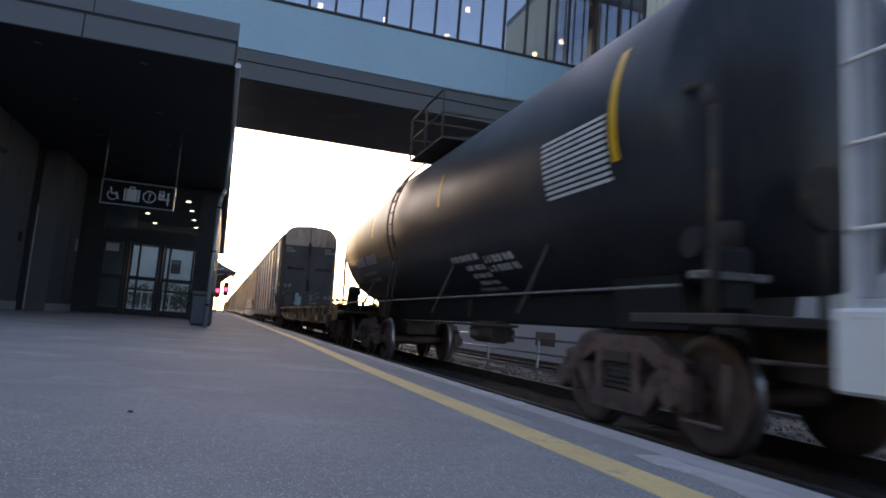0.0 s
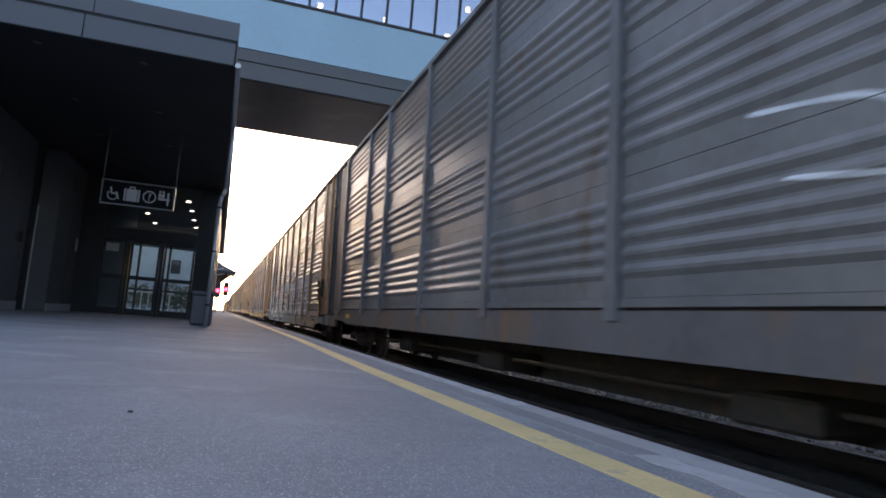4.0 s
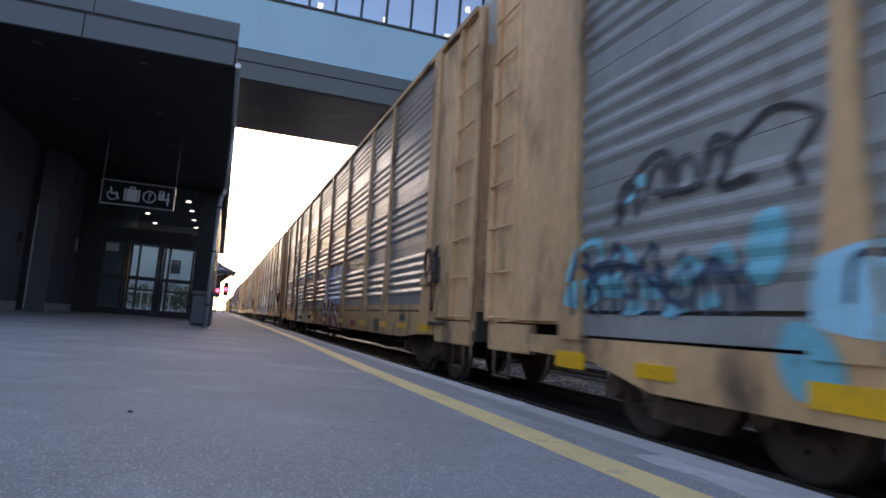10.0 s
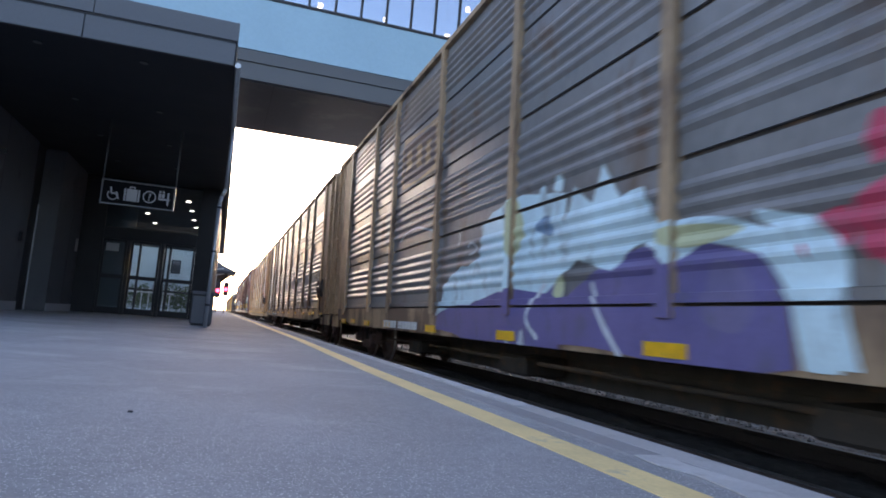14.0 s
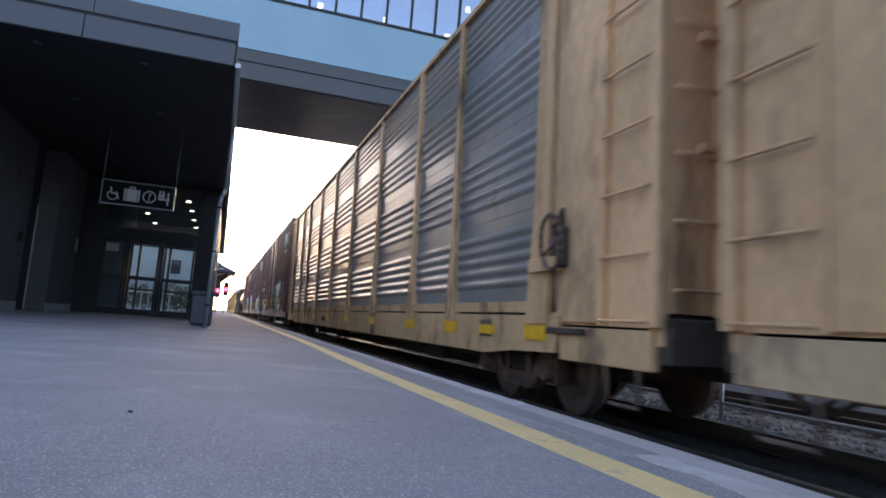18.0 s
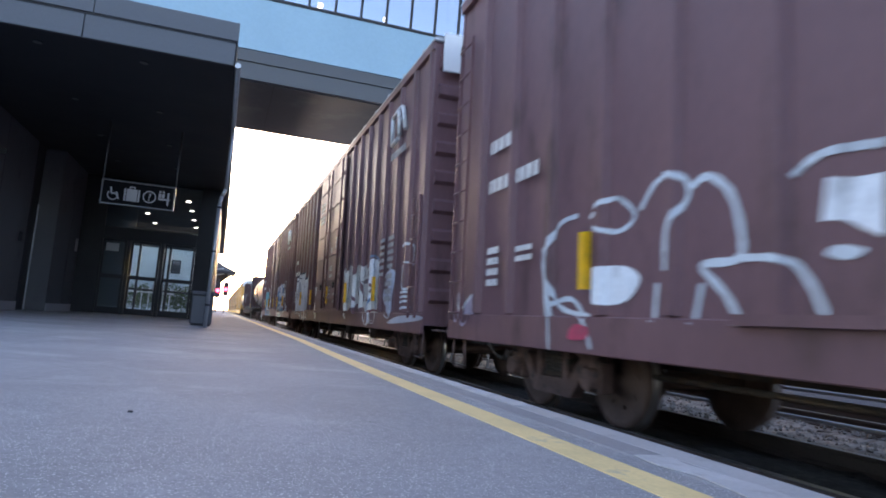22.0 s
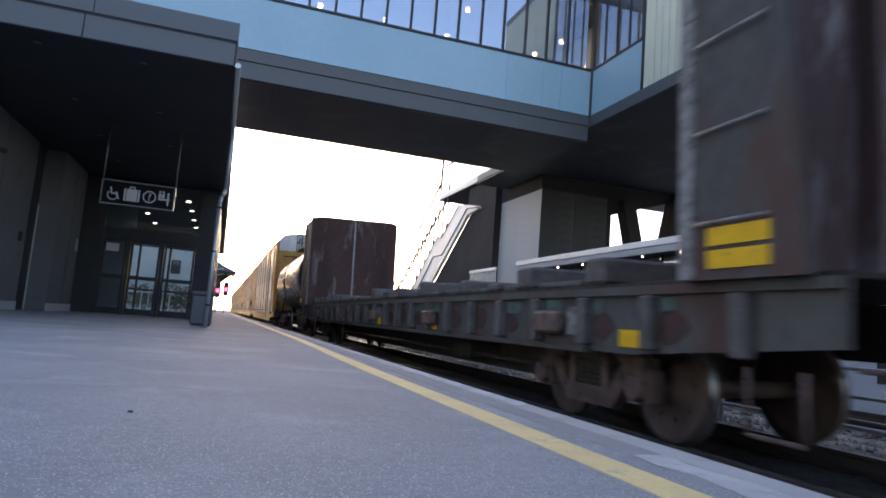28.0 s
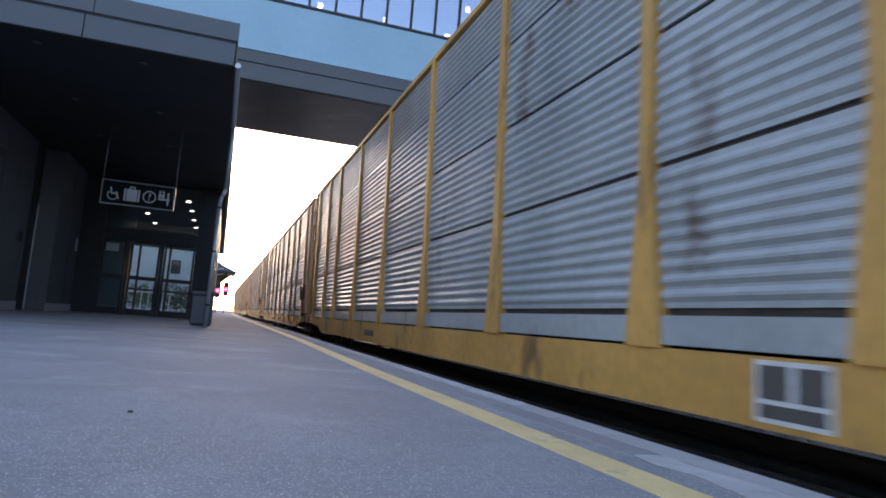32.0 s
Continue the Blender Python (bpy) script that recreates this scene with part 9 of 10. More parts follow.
spray(rack_e, "white", ((7.76, 1.69), (7.73, 1.38), (7.70, 1.11)), 0.085)
spray(rack_e, "white", ((8.23, 1.50), (8.15, 1.34), (8.07, 1.10)), 0.08)
spray(rack_e, "white", ((9.11, 1.76), (8.86, 1.41), (8.72, 1.10)), 0.08)
spray(rack_e, "white", ((9.24, 1.58), (9.56, 1.61), (9.79, 1.51), (9.85, 1.23), (9.73, 0.95), (9.53, 0.69)), 0.07)
spray(rack_e, "black", ((5.63, 0.78), (5.62, 2.04), (5.36, 2.19), (5.15, 2.10), (5.10, 1.76), (5.00, 1.96), (4.82, 2.35), (4.57, 2.42), (4.35, 2.31), (4.37, 1.11), (4.34, 0.87), (4.70, 0.68), (5.15, 0.74)), sharp=True)
spray(rack_e, "white", ((5.55, 1.18), (5.53, 1.90), (5.36, 2.11), (5.20, 2.04), (5.15, 1.61), (5.10, 1.17)), 0.08)
spray(rack_e, "white", ((5.05, 1.10), (5.03, 1.86), (4.82, 2.25), (4.53, 2.35), (4.37, 2.22), (4.36, 1.59), (4.34, 1.11)), 0.08)
spray(rack_e, "white", ((4.70, 1.17), (4.70, 1.77), (4.61, 1.96), (4.54, 1.62), (4.53, 1.17)), 0.08)
spray(rack_e, "white", ((4.41, 2.20), (4.54, 2.13), (4.38, 2.04), (4.49, 1.94)), 0.04)
spray(rack_e, "white", ((4.54, 2.08), (4.35, 2.07)), 0.035)
spray(rack_e, "white", ((4.15, 2.19), (4.27, 2.13), (4.12, 2.04), (4.23, 1.95)), 0.04)
spray(rack_e, "white", ((4.27, 2.08), (4.10, 2.07)), 0.035)
spray(rack_e, "white", ((4.00, 1.96), (3.95, 2.19), (3.85, 1.96)), 0.04)
spray(rack_e, "white", ((4.01, 2.08), (3.84, 2.07)), 0.035)
spray(rack_e, "white", ((3.77, 2.19), (3.73, 1.96), (3.61, 1.96)), 0.04)
spray(rack_e, "white", ((3.76, 2.08), (3.60, 2.07)), 0.035)
spray(rack_e, "white", ((4.37, 1.78), (4.50, 1.71), (4.34, 1.62), (4.45, 1.52)), 0.04)
spray(rack_e, "white", ((4.49, 1.66), (4.31, 1.66)), 0.035)
spray(rack_e, "white", ((4.24, 1.79), (4.20, 1.52), (4.06, 1.53)), 0.04)
spray(rack_e, "white", ((4.23, 1.65), (4.06, 1.66)), 0.035)
spray(rack_e, "white", ((3.96, 1.54), (3.92, 1.78), (3.81, 1.55)), 0.04)
spray(rack_e, "white", ((3.97, 1.66), (3.81, 1.67)), 0.035)
spray(rack_e, "white", ((3.62, 1.78), (3.73, 1.71), (3.60, 1.63), (3.69, 1.55)), 0.04)
spray(rack_e, "white", ((3.72, 1.67), (3.57, 1.67)), 0.035)
spray(rack_e, "white", ((4.58, 1.88), (3.58, 1.87)), 0.03)
spray(rack_e, "coral", ((2.31, 1.12), (1.81, 1.14), (1.77, 0.86), (2.24, 0.80)), sharp=True)
spray(rack_e, "pink", ((10.66, 1.95), (10.62, 2.16), (10.27, 2.21), (10.16, 2.04), (10.19, 1.69), (10.33, 1.60), (10.54, 1.77)))
spray(rack_e, "pink", ((10.91, 1.41), (10.99, 1.76), (10.65, 1.84), (10.53, 1.50), (10.74, 1.38)))
spray(rack_e, "pink", ((11.34, 1.43), (11.42, 1.61), (11.11, 1.71), (11.09, 1.48)))
spray(rack_e, "pink", ((10.98, 2.04), (10.95, 2.18), (10.85, 2.17), (10.85, 1.94), (10.92, 1.90)))
spray(rack_e, "pink", ((11.03, 1.53), (11.06, 1.71), (10.92, 1.78), (10.86, 1.68), (10.87, 1.48), (10.96, 1.40)))
spray(rack_e, "purple", ((18.10, 0.84), (18.00, 1.25), (17.48, 1.52), (16.37, 1.55), (15.25, 1.58), (14.21, 1.45), (14.23, 0.67), (15.24, 0.64), (16.49, 0.68)), sharp=True)
spray(rack_e, "ice", ((18.05, 1.16), (17.83, 1.53), (17.49, 1.65), (17.07, 1.75), (16.61, 1.71), (16.30, 1.95), (16.47, 2.22), (16.09, 2.37), (15.70, 2.43), (15.25, 2.45), (14.71, 2.36), (14.19, 2.29), (14.21, 1.45), (14.50, 1.44), (14.80, 1.47), (15.10, 1.56), (15.25, 1.65), (15.62, 1.25), (15.87, 1.64), (16.14, 1.53), (15.99, 1.09), (16.44, 1.46), (16.77, 1.23), (16.87, 1.48), (17.48, 1.52)), sharp=True)
spray(rack_e, "lime", ((15.66, 1.98), (15.57, 2.34), (15.35, 2.40), (15.10, 1.93), (15.20, 1.65), (15.46, 1.79)))
spray(rack_e, "lime", ((14.43, 1.29), (14.33, 1.46), (14.21, 1.51), (14.22, 1.28)))
spray(rack_e, "steelblue", ((14.88, 1.82), (14.79, 2.07), (14.56, 2.12), (14.42, 1.90), (14.56, 1.70)))
spray(rack_e, "pale", ((15.77, 1.42), (15.68, 1.14), (15.45, 0.80), (15.39, 0.65)), 0.07)
spray(rack_e, "pale", ((15.19, 0.64), (15.06, 1.00), (14.93, 0.67)), sharp=True)
spray(rack_e, "ice", ((14.79, 2.39), (14.71, 2.46), (14.63, 2.40), (14.67, 2.28)))
spray(rack_e, "ice", ((14.48, 2.39), (14.37, 2.50), (14.28, 2.48), (14.30, 2.33)))
spray(rack_e, "ice", ((11.32, 0.85), (11.35, 1.49), (11.73, 1.71), (11.73, 1.78), (11.31, 1.68), (11.10, 1.47), (11.04, 0.93), (11.01, 0.82)), sharp=True)
spray(rack_e, "pale", ((20.66, 2.42), (19.61, 2.58), (18.58, 2.42)), 0.03)
spray(rack_e, "pale", ((17.25, 2.26), (17.27, 2.04)), 0.05)
spray(rack_e, "pale", ((16.89, 1.99), (16.71, 2.04), (16.54, 1.92), (16.80, 1.88)), 0.03)
spray(rack_e, "ochre", ((8.89, 0.69), (8.97, 1.08), (7.49, 1.10), (7.50, 0.61)), sharp=True)
spray(rack_e, "purple", ((14.53, 0.79), (14.32, 1.19), (12.78, 1.66), (12.20, 1.63), (11.69, 1.49), (11.47, 1.17), (11.42, 0.80), (12.76, 0.75)), sharp=True)
spray(rack_e, "ice", ((18.12, 1.04), (17.42, 1.62), (16.17, 1.92), (15.45, 1.65), (15.03, 2.07), (14.25, 1.86), (14.05, 2.34), (13.72, 2.12), (13.55, 2.46), (13.26, 2.10), (12.94, 2.14), (12.71, 1.79), (11.93, 1.75), (11.47, 1.61), (11.24, 1.29), (11.12, 0.80), (11.36, 0.80), (11.45, 1.17), (11.69, 1.49), (12.20, 1.61), (12.57, 1.47), (12.93, 1.68), (13.33, 1.47), (13.90, 1.61), (14.57, 1.31), (15.43, 1.39), (16.68, 1.20)), sharp=True)
spray(rack_e, "purple", ((16.64, 0.83), (16.29, 1.27), (15.42, 1.33), (14.95, 1.07), (15.37, 0.81)))
spray(rack_e, "violet", ((12.20, 1.10), (12.14, 1.45), (11.88, 1.43), (11.73, 1.17), (11.88, 0.99)))
spray(rack_e, "pale", ((13.13, 0.72), (13.49, 1.08), (13.69, 1.39)), 0.06)
spray(rack_e, "pale", ((14.66, 0.84), (14.95, 1.07), (14.58, 1.42)), 0.06)
spray(rack_e, "lime", ((12.78, 1.71), (12.44, 1.76), (11.88, 1.69), (11.98, 1.62), (12.44, 1.59)))
spray(rack_e, "tan", ((20.68, 3.43), (20.69, 4.46), (18.51, 4.34), (18.44, 3.44)), sharp=True)
spray(rack_e, "umber", ((20.57, 3.53), (20.60, 4.30), (18.65, 4.19), (18.60, 3.55)), sharp=True)
spray(rack_e, "tan", ((20.37, 3.72), (20.37, 4.14), (20.05, 4.14), (20.02, 3.74)), sharp=True)
spray(rack_e, "tan", ((19.69, 3.67), (19.70, 4.08), (19.41, 4.08), (19.39, 3.68)), sharp=True)
spray(rack_e, "tan", ((19.13, 3.62), (19.14, 4.03), (18.89, 4.03), (18.87, 3.63)), sharp=True)
spray(tagged_rack, "pale", ((25.84, 2.12), (25.75, 1.73), (25.59, 1.27), (25.06, 1.30)), 0.06)
spray(tagged_rack, "pale", ((25.84, 2.12), (25.54, 2.30), (25.14, 2.43), (24.98, 2.18), (24.94, 1.29)), 0.06)
spray(tagged_rack, "pale", ((24.78, 1.25), (24.84, 2.11), (24.57, 2.34), (24.09, 2.24)), 0.06)
spray(tagged_rack, "pale", ((24.05, 2.15), (24.06, 1.17)), 0.06)
spray(tagged_rack, "pale", ((24.78, 1.25), (24.43, 1.24), (24.02, 1.17)), 0.06)
spray(tagged_rack, "pale", ((24.38, 2.12), (24.41, 1.24)), 0.06)
spray(tagged_rack, "pale", ((25.61, 2.31), (25.55, 1.35)), 0.06)
spray(tagged_rack, "white", ((24.81, 1.59), (24.78, 1.90), (24.30, 1.89), (24.32, 1.60)), sharp=True)
spray(tagged_rack, "pale", ((25.65, 0.96), (25.30, 1.05), (25.00, 1.10), (25.37, 0.88)), 0.05)
spray(tagged_rack, "verdigris", ((20.04, 1.63), (19.93, 1.85), (19.82, 1.61), (19.95, 1.27), (19.68, 1.35)), 0.05)
spray(tagged_rack, "verdigris", ((19.72, 1.66), (19.62, 1.88), (19.52, 1.66), (19.64, 1.30), (19.40, 1.37)), 0.05)
spray(tagged_rack, "verdigris", ((19.43, 1.69), (19.34, 1.92), (19.26, 1.70), (19.37, 1.33), (19.14, 1.39)), 0.05)
spray(tagged_rack, "verdigris", ((18.71, 1.90), (18.85, 1.78), (18.62, 1.54), (18.67, 1.27), (18.89, 1.31)), 0.05)
spray(tagged_rack, "verdigris", ((18.99, 1.95), (19.04, 1.39)), 0.05)
spray(tagged_rack, "pale", ((21.11, 1.40), (20.91, 1.66), (20.70, 1.39), (20.53, 1.68)), 0.035)
spray(rack_g, "ice", ((21.43, 0.93), (21.46, 0.75)), 0.07)
spray(rack_g, "white", ((21.32, 0.92), (21.34, 0.73)), 0.07)
spray(rack_g, "white", ((21.21, 0.92), (21.23, 0.71)), 0.07)
spray(rack_g, "ice", ((20.98, 0.88), (21.07, 0.84), (21.08, 0.73), (20.98, 0.71), (20.96, 0.79)), 0.06)
spray(box_a, "green", ((8.33, 0.63), (8.44, 2.37), (7.21, 2.72), (6.20, 2.91), (5.41, 2.91), (4.71, 2.65), (4.45, 2.24), (4.27, 2.04), (4.32, 1.65), (4.21, 1.48), (4.32, 1.10), (4.55, 0.93)), sharp=True)
spray(box_a, "silver2", ((7.99, 0.79), (8.21, 2.56), (7.66, 2.64), (7.06, 2.72), (6.53, 2.58), (6.08, 2.70), (5.68, 2.67), (5.32, 2.76), (4.93, 2.69), (4.71, 2.39), (4.77, 2.09), (5.13, 1.97), (5.37, 1.85), (5.45, 1.57), (5.28, 1.51), (4.90, 1.62), (4.62, 1.55), (4.49, 1.22), (4.55, 0.93)), sharp=True)
spray(box_a, "white", ((8.00, 2.65), (7.52, 2.61), (7.47, 2.15), (7.95, 2.17)), sharp=True)
spray(box_a, "white", ((7.17, 2.66), (6.77, 2.63), (6.74, 2.18), (7.13, 2.19)), sharp=True)
spray(box_a, "white", ((6.28, 2.66), (5.96, 2.63), (5.93, 1.95), (6.24, 1.96)), sharp=True)
spray(box_a, "white", ((5.22, 2.69), (4.99, 2.67), (4.98, 2.25), (5.21, 2.26)), sharp=True)
spray(box_a, "white", ((7.03, 1.82), (6.65, 1.83), (6.63, 1.57), (7.01, 1.56)), sharp=True)
spray(box_a, "white", ((6.17, 1.80), (5.87, 1.81), (5.86, 1.60), (6.16, 1.59)), sharp=True)
spray(box_a, "white", ((6.15, 1.41), (5.85, 1.44), (5.84, 1.14), (6.13, 1.11)), sharp=True)
spray(box_a, "white", ((5.26, 1.47), (5.03, 1.49), (5.02, 1.14), (5.25, 1.11)), sharp=True)
spray(box_a, "white", ((7.94, 1.49), (7.46, 1.52), (7.43, 1.11), (7.89, 1.06)), sharp=True)
spray(box_a, "black", ((8.19, 2.70), (7.20, 2.65), (6.93, 2.73), (6.30, 2.65)), 0.025)
spray(box_a, "black", ((6.30, 2.62), (5.97, 2.68), (5.58, 2.58), (5.32, 2.76), (4.93, 2.74)), 0.025)
spray(box_a, "black", ((6.23, 1.52), (5.92, 1.55), (5.54, 1.53)), 0.025)
spray(box_a, "black", ((5.32, 1.49), (4.97, 1.54), (4.72, 1.60)), 0.025)
spray(box_a, "black", ((7.07, 1.93), (6.94, 2.04), (6.30, 1.69), (6.70, 1.42), (6.41, 1.64)), sharp=True)
spray(box_a, "black", ((5.21, 1.86), (4.44, 1.91), (4.41, 1.85), (5.13, 1.82)), sharp=True)
spray(box_a, "black", ((7.90, 1.61), (7.46, 1.26), (6.82, 1.37), (6.34, 1.52)), 0.03)
spray(box_a, "steelblue", ((5.18, 0.91), (4.88, 1.05), (4.55, 1.01), (4.49, 0.86), (4.88, 0.81)))
spray(box_a, "pale", ((4.71, 2.70), (4.52, 2.82), (4.33, 2.71), (4.33, 2.54), (4.58, 2.48), (4.71, 2.61), (4.39, 2.60)), 0.05)
spray(box_a, "pale", ((4.05, 1.10), (4.21, 1.33), (4.00, 1.54), (3.63, 1.58), (3.47, 1.66)), 0.04)
spray(box_a, "mauve", ((3.59, 1.24), (3.55, 0.97), (3.72, 0.80), (4.10, 0.81), (4.20, 0.95)), 0.07)
spray(box_a, "pink", ((4.15, 0.99), (4.10, 1.10), (3.95, 1.10), (3.97, 0.96)))
spray(box_a, "mauve", ((3.48, 1.04), (3.45, 1.39), (3.36, 1.45), (3.29, 1.35), (3.36, 0.98)))
spray(box_a, "mauve", ((3.26, 0.99), (3.22, 1.23), (3.09, 1.31), (3.00, 1.00), (3.13, 0.96)))
spray(box_a, "olive", ((3.95, 1.85), (3.31, 1.92), (3.26, 1.87), (3.39, 1.81), (3.95, 1.77)), sharp=True)
spray(box_a, "pale", ((17.45, 2.04), (17.83, 1.98), (17.99, 1.59), (17.78, 1.19), (17.19, 1.08)), 0.05)
spray(box_a, "pale", ((17.87, 0.74), (17.97, 1.42), (18.06, 1.71), (17.94, 1.76)), 0.05)
spray(box_a, "pale", ((17.24, 1.99), (16.83, 2.11), (16.53, 1.92), (16.77, 1.81), (17.19, 1.90)), 0.045)
spray(box_a, "pale", ((16.46, 1.95), (16.24, 2.15), (15.97, 2.14), (15.87, 1.99), (16.03, 1.76), (16.05, 1.43)), 0.05)
spray(box_a, "pale", ((15.84, 2.03), (15.67, 2.08), (15.45, 1.92), (15.35, 1.61), (15.40, 1.47), (15.72, 1.45), (15.50, 1.25), (15.35, 1.05)), 0.06)
spray(box_a, "pale", ((15.72, 1.33), (15.80, 1.04)), 0.05)
spray(box_a, "pale", ((15.35, 1.48), (14.99, 1.44), (14.83, 1.30), (14.73, 1.11)), 0.05)
spray(box_a, "pale", ((14.95, 1.94), (14.75, 2.03), (14.50, 2.02), (14.35, 2.00)), 0.05)
spray(box_a, "pale", ((17.96, 1.19), (17.51, 1.24), (17.19, 0.98), (17.09, 0.79)), 0.05)
spray(box_a, "pale", ((16.22, 1.35), (16.25, 1.05)), 0.05)
spray(box_a, "white", ((17.11, 1.23), (17.12, 1.49), (16.68, 1.51), (16.44, 1.40), (16.59, 1.23), (16.88, 1.18)))
spray(box_a, "white", ((14.75, 1.64), (14.71, 1.89), (14.36, 1.85), (14.37, 1.51), (14.58, 1.62)), sharp=True)
spray(box_a, "pale", ((14.72, 1.45), (14.65, 1.50), (14.48, 1.46), (14.58, 1.41)))
spray(box_a, "pink", ((17.49, 0.87), (17.39, 1.00), (17.14, 0.98), (17.18, 0.88)))
spray(box_a, "mauve", ((10.13, 1.54), (9.64, 1.30), (9.51, 1.03)), 0.06)
spray(box_a, "violet", ((10.64, 1.95), (10.58, 2.13), (10.17, 2.08), (10.21, 1.85)))
spray(box_b, "bone", ((7.63, 1.09), (7.53, 1.34), (7.64, 1.65), (7.87, 2.00), (7.93, 2.19), (7.53, 2.32), (7.23, 2.08), (6.98, 2.32), (6.50, 2.27), (6.39, 2.05), (6.14, 1.99), (6.02, 2.23), (5.72, 2.25), (5.58, 2.01), (5.35, 2.23), (5.13, 2.15), (4.93, 2.19), (4.81, 2.06), (4.58, 2.16), (4.40, 2.10), (4.42, 1.88), (4.27, 1.73), (4.35, 1.58), (4.41, 1.46), (4.54, 1.36), (4.67, 1.31), (4.84, 1.14), (5.03, 1.21), (5.28, 1.17), (5.56, 1.27), (5.92, 1.27), (6.31, 1.16), (6.72, 1.21), (7.07, 1.08)), sharp=True)
spray(box_b, "white", ((4.44, 2.09), (4.40, 2.18), (4.28, 2.20), (4.25, 2.26), (4.09, 2.29), (4.00, 2.22), (3.92, 2.24), (3.82, 2.24), (3.57, 2.15), (3.58, 1.86), (3.72, 1.83), (3.82, 1.78), (3.95, 1.76), (4.09, 1.67), (4.28, 1.72)), sharp=True)
spray(box_b, "white", ((4.84, 0.93), (4.87, 1.14), (4.76, 1.21), (4.72, 1.33), (4.53, 1.40), (4.28, 1.48), (4.12, 1.52), (3.93, 1.61), (3.58, 1.65), (3.60, 0.88), (3.94, 0.83), (4.16, 0.86), (4.41, 0.77), (4.69, 0.83)), sharp=True)
spray(box_b, "bone", ((4.28, 1.10), (4.16, 1.35), (3.99, 1.43), (3.78, 1.33), (3.65, 1.11), (3.60, 0.95), (3.99, 0.90)))
spray(box_b, "hull", ((6.39, 2.05), (6.42, 1.80), (6.27, 1.52), (6.05, 1.34)), 0.08)
spray(box_b, "hull", ((6.99, 2.03), (7.01, 1.69), (7.16, 1.43), (7.44, 1.18)), 0.07)
spray(box_b, "hull", ((5.83, 1.84), (5.77, 1.63), (5.61, 1.44)), 0.07)
spray(box_b, "hull", ((5.31, 1.92), (5.17, 1.64), (4.99, 1.32)), 0.09)
spray(box_b, "hull", ((4.80, 1.37), (4.60, 1.37), (4.42, 1.44)), 0.07)
spray(box_b, "hull", ((5.58, 2.00), (5.51, 1.80), (5.57, 1.64)), 0.06)
spray(box_b, "hull", ((6.61, 1.47), (6.66, 1.27), (6.53, 1.14)), 0.06)
spray(box_b, "hull", ((5.11, 2.12), (5.03, 1.98), (5.12, 1.88)), 0.05)
spray(box_b, "bone", ((4.47, 1.89), (4.27, 1.75), (4.08, 1.69), (3.82, 1.79), (3.58, 1.87), (3.58, 1.62), (3.92, 1.59), (4.28, 1.45), (4.46, 1.41)), sharp=True)
spray(box_b, "hull", ((4.25, 1.71), (4.15, 1.64), (4.20, 1.52)), 0.06)
spray(box_b, "umber", ((5.20, 1.81), (4.27, 1.85), (4.27, 1.80), (5.10, 1.74)), sharp=True)
spray(box_b, "umber", ((4.75, 2.04), (4.54, 2.02), (4.51, 1.89), (4.71, 1.90)), sharp=True)
spray(box_b, "steelblue", ((4.43, 2.23), (4.15, 2.34), (3.82, 2.27), (3.57, 2.19)), 0.05)
spray(box_b, "steelblue", ((4.50, 1.08), (4.33, 1.22), (4.16, 1.39)), 0.06)
spray(box_b, "steelblue", ((3.98, 1.52), (3.83, 1.35), (3.73, 1.15)), 0.08)
spray(box_b, "navygrey", ((4.15, 2.18), (4.08, 2.02), (4.15, 1.88)), 0.05)
spray(box_b, "maroon", ((4.41, 0.95), (4.22, 1.10), (3.94, 1.13), (3.60, 1.11)), 0.05)
spray(box_b, "mist", ((4.79, 0.92), (4.81, 1.09), (4.64, 1.20), (4.53, 1.04), (4.60, 0.86)))
spray(box_b, "mist", ((4.15, 1.83), (4.14, 2.03), (3.98, 2.08), (3.87, 1.97), (3.98, 1.85)))
spray(box_b, "mist", ((2.91, 1.85), (2.76, 1.92), (2.44, 1.91), (2.44, 1.62), (2.76, 1.63)))
spray(box_b, "mist", ((3.11, 1.41), (2.95, 1.56), (2.53, 1.46), (2.45, 1.28), (2.84, 1.23)))
spray(box_a, "mauve", ((20.69, 0.97), (20.71, 1.17), (20.75, 1.34), (20.61, 1.38), (20.53, 1.23), (20.56, 1.01)))
spray(box_a, "mauve", ((20.46, 0.95), (20.42, 1.17), (20.28, 1.29), (20.07, 1.36), (20.08, 1.11), (20.29, 0.93)))
spray(box_a, "pale", ((20.73, 1.24), (20.57, 1.11), (20.39, 1.23), (20.15, 1.34)), 0.05)
spray(box_b, "mist", ((2.76, 1.06), (2.73, 1.60), (2.52, 1.92), (2.20, 1.89), (2.24, 1.45), (2.28, 1.00)))
spray(box_b, "mist", ((2.42, 0.87), (1.59, 1.02), (0.26, 1.04), (0.26, 0.96)))
spray(box_b, "pale", ((1.75, 2.34), (1.20, 2.33), (0.92, 2.23), (0.96, 1.93)), 0.05)
spray(box_b, "pale", ((1.65, 1.54), (1.63, 1.96), (1.12, 1.95), (1.12, 1.54), (1.65, 1.54)), 0.04)
spray(box_b, "umber", ((1.56, 1.60), (1.55, 1.89), (1.35, 1.90), (1.33, 1.58)), sharp=True)
spray(box_b, "pale", ((1.75, 1.46), (1.04, 1.46)), 0.04)
spray(box_b, "pale", ((1.74, 1.37), (1.03, 1.38)), 0.04)
spray(box_b, "pale", ((1.74, 1.28), (1.03, 1.30)), 0.04)
spray(box_b, "pale", ((1.73, 1.16), (1.02, 1.19)), 0.04)
spray(box_b, "mauve", ((0.96, 1.93), (0.57, 2.04), (0.76, 1.96)), 0.05)
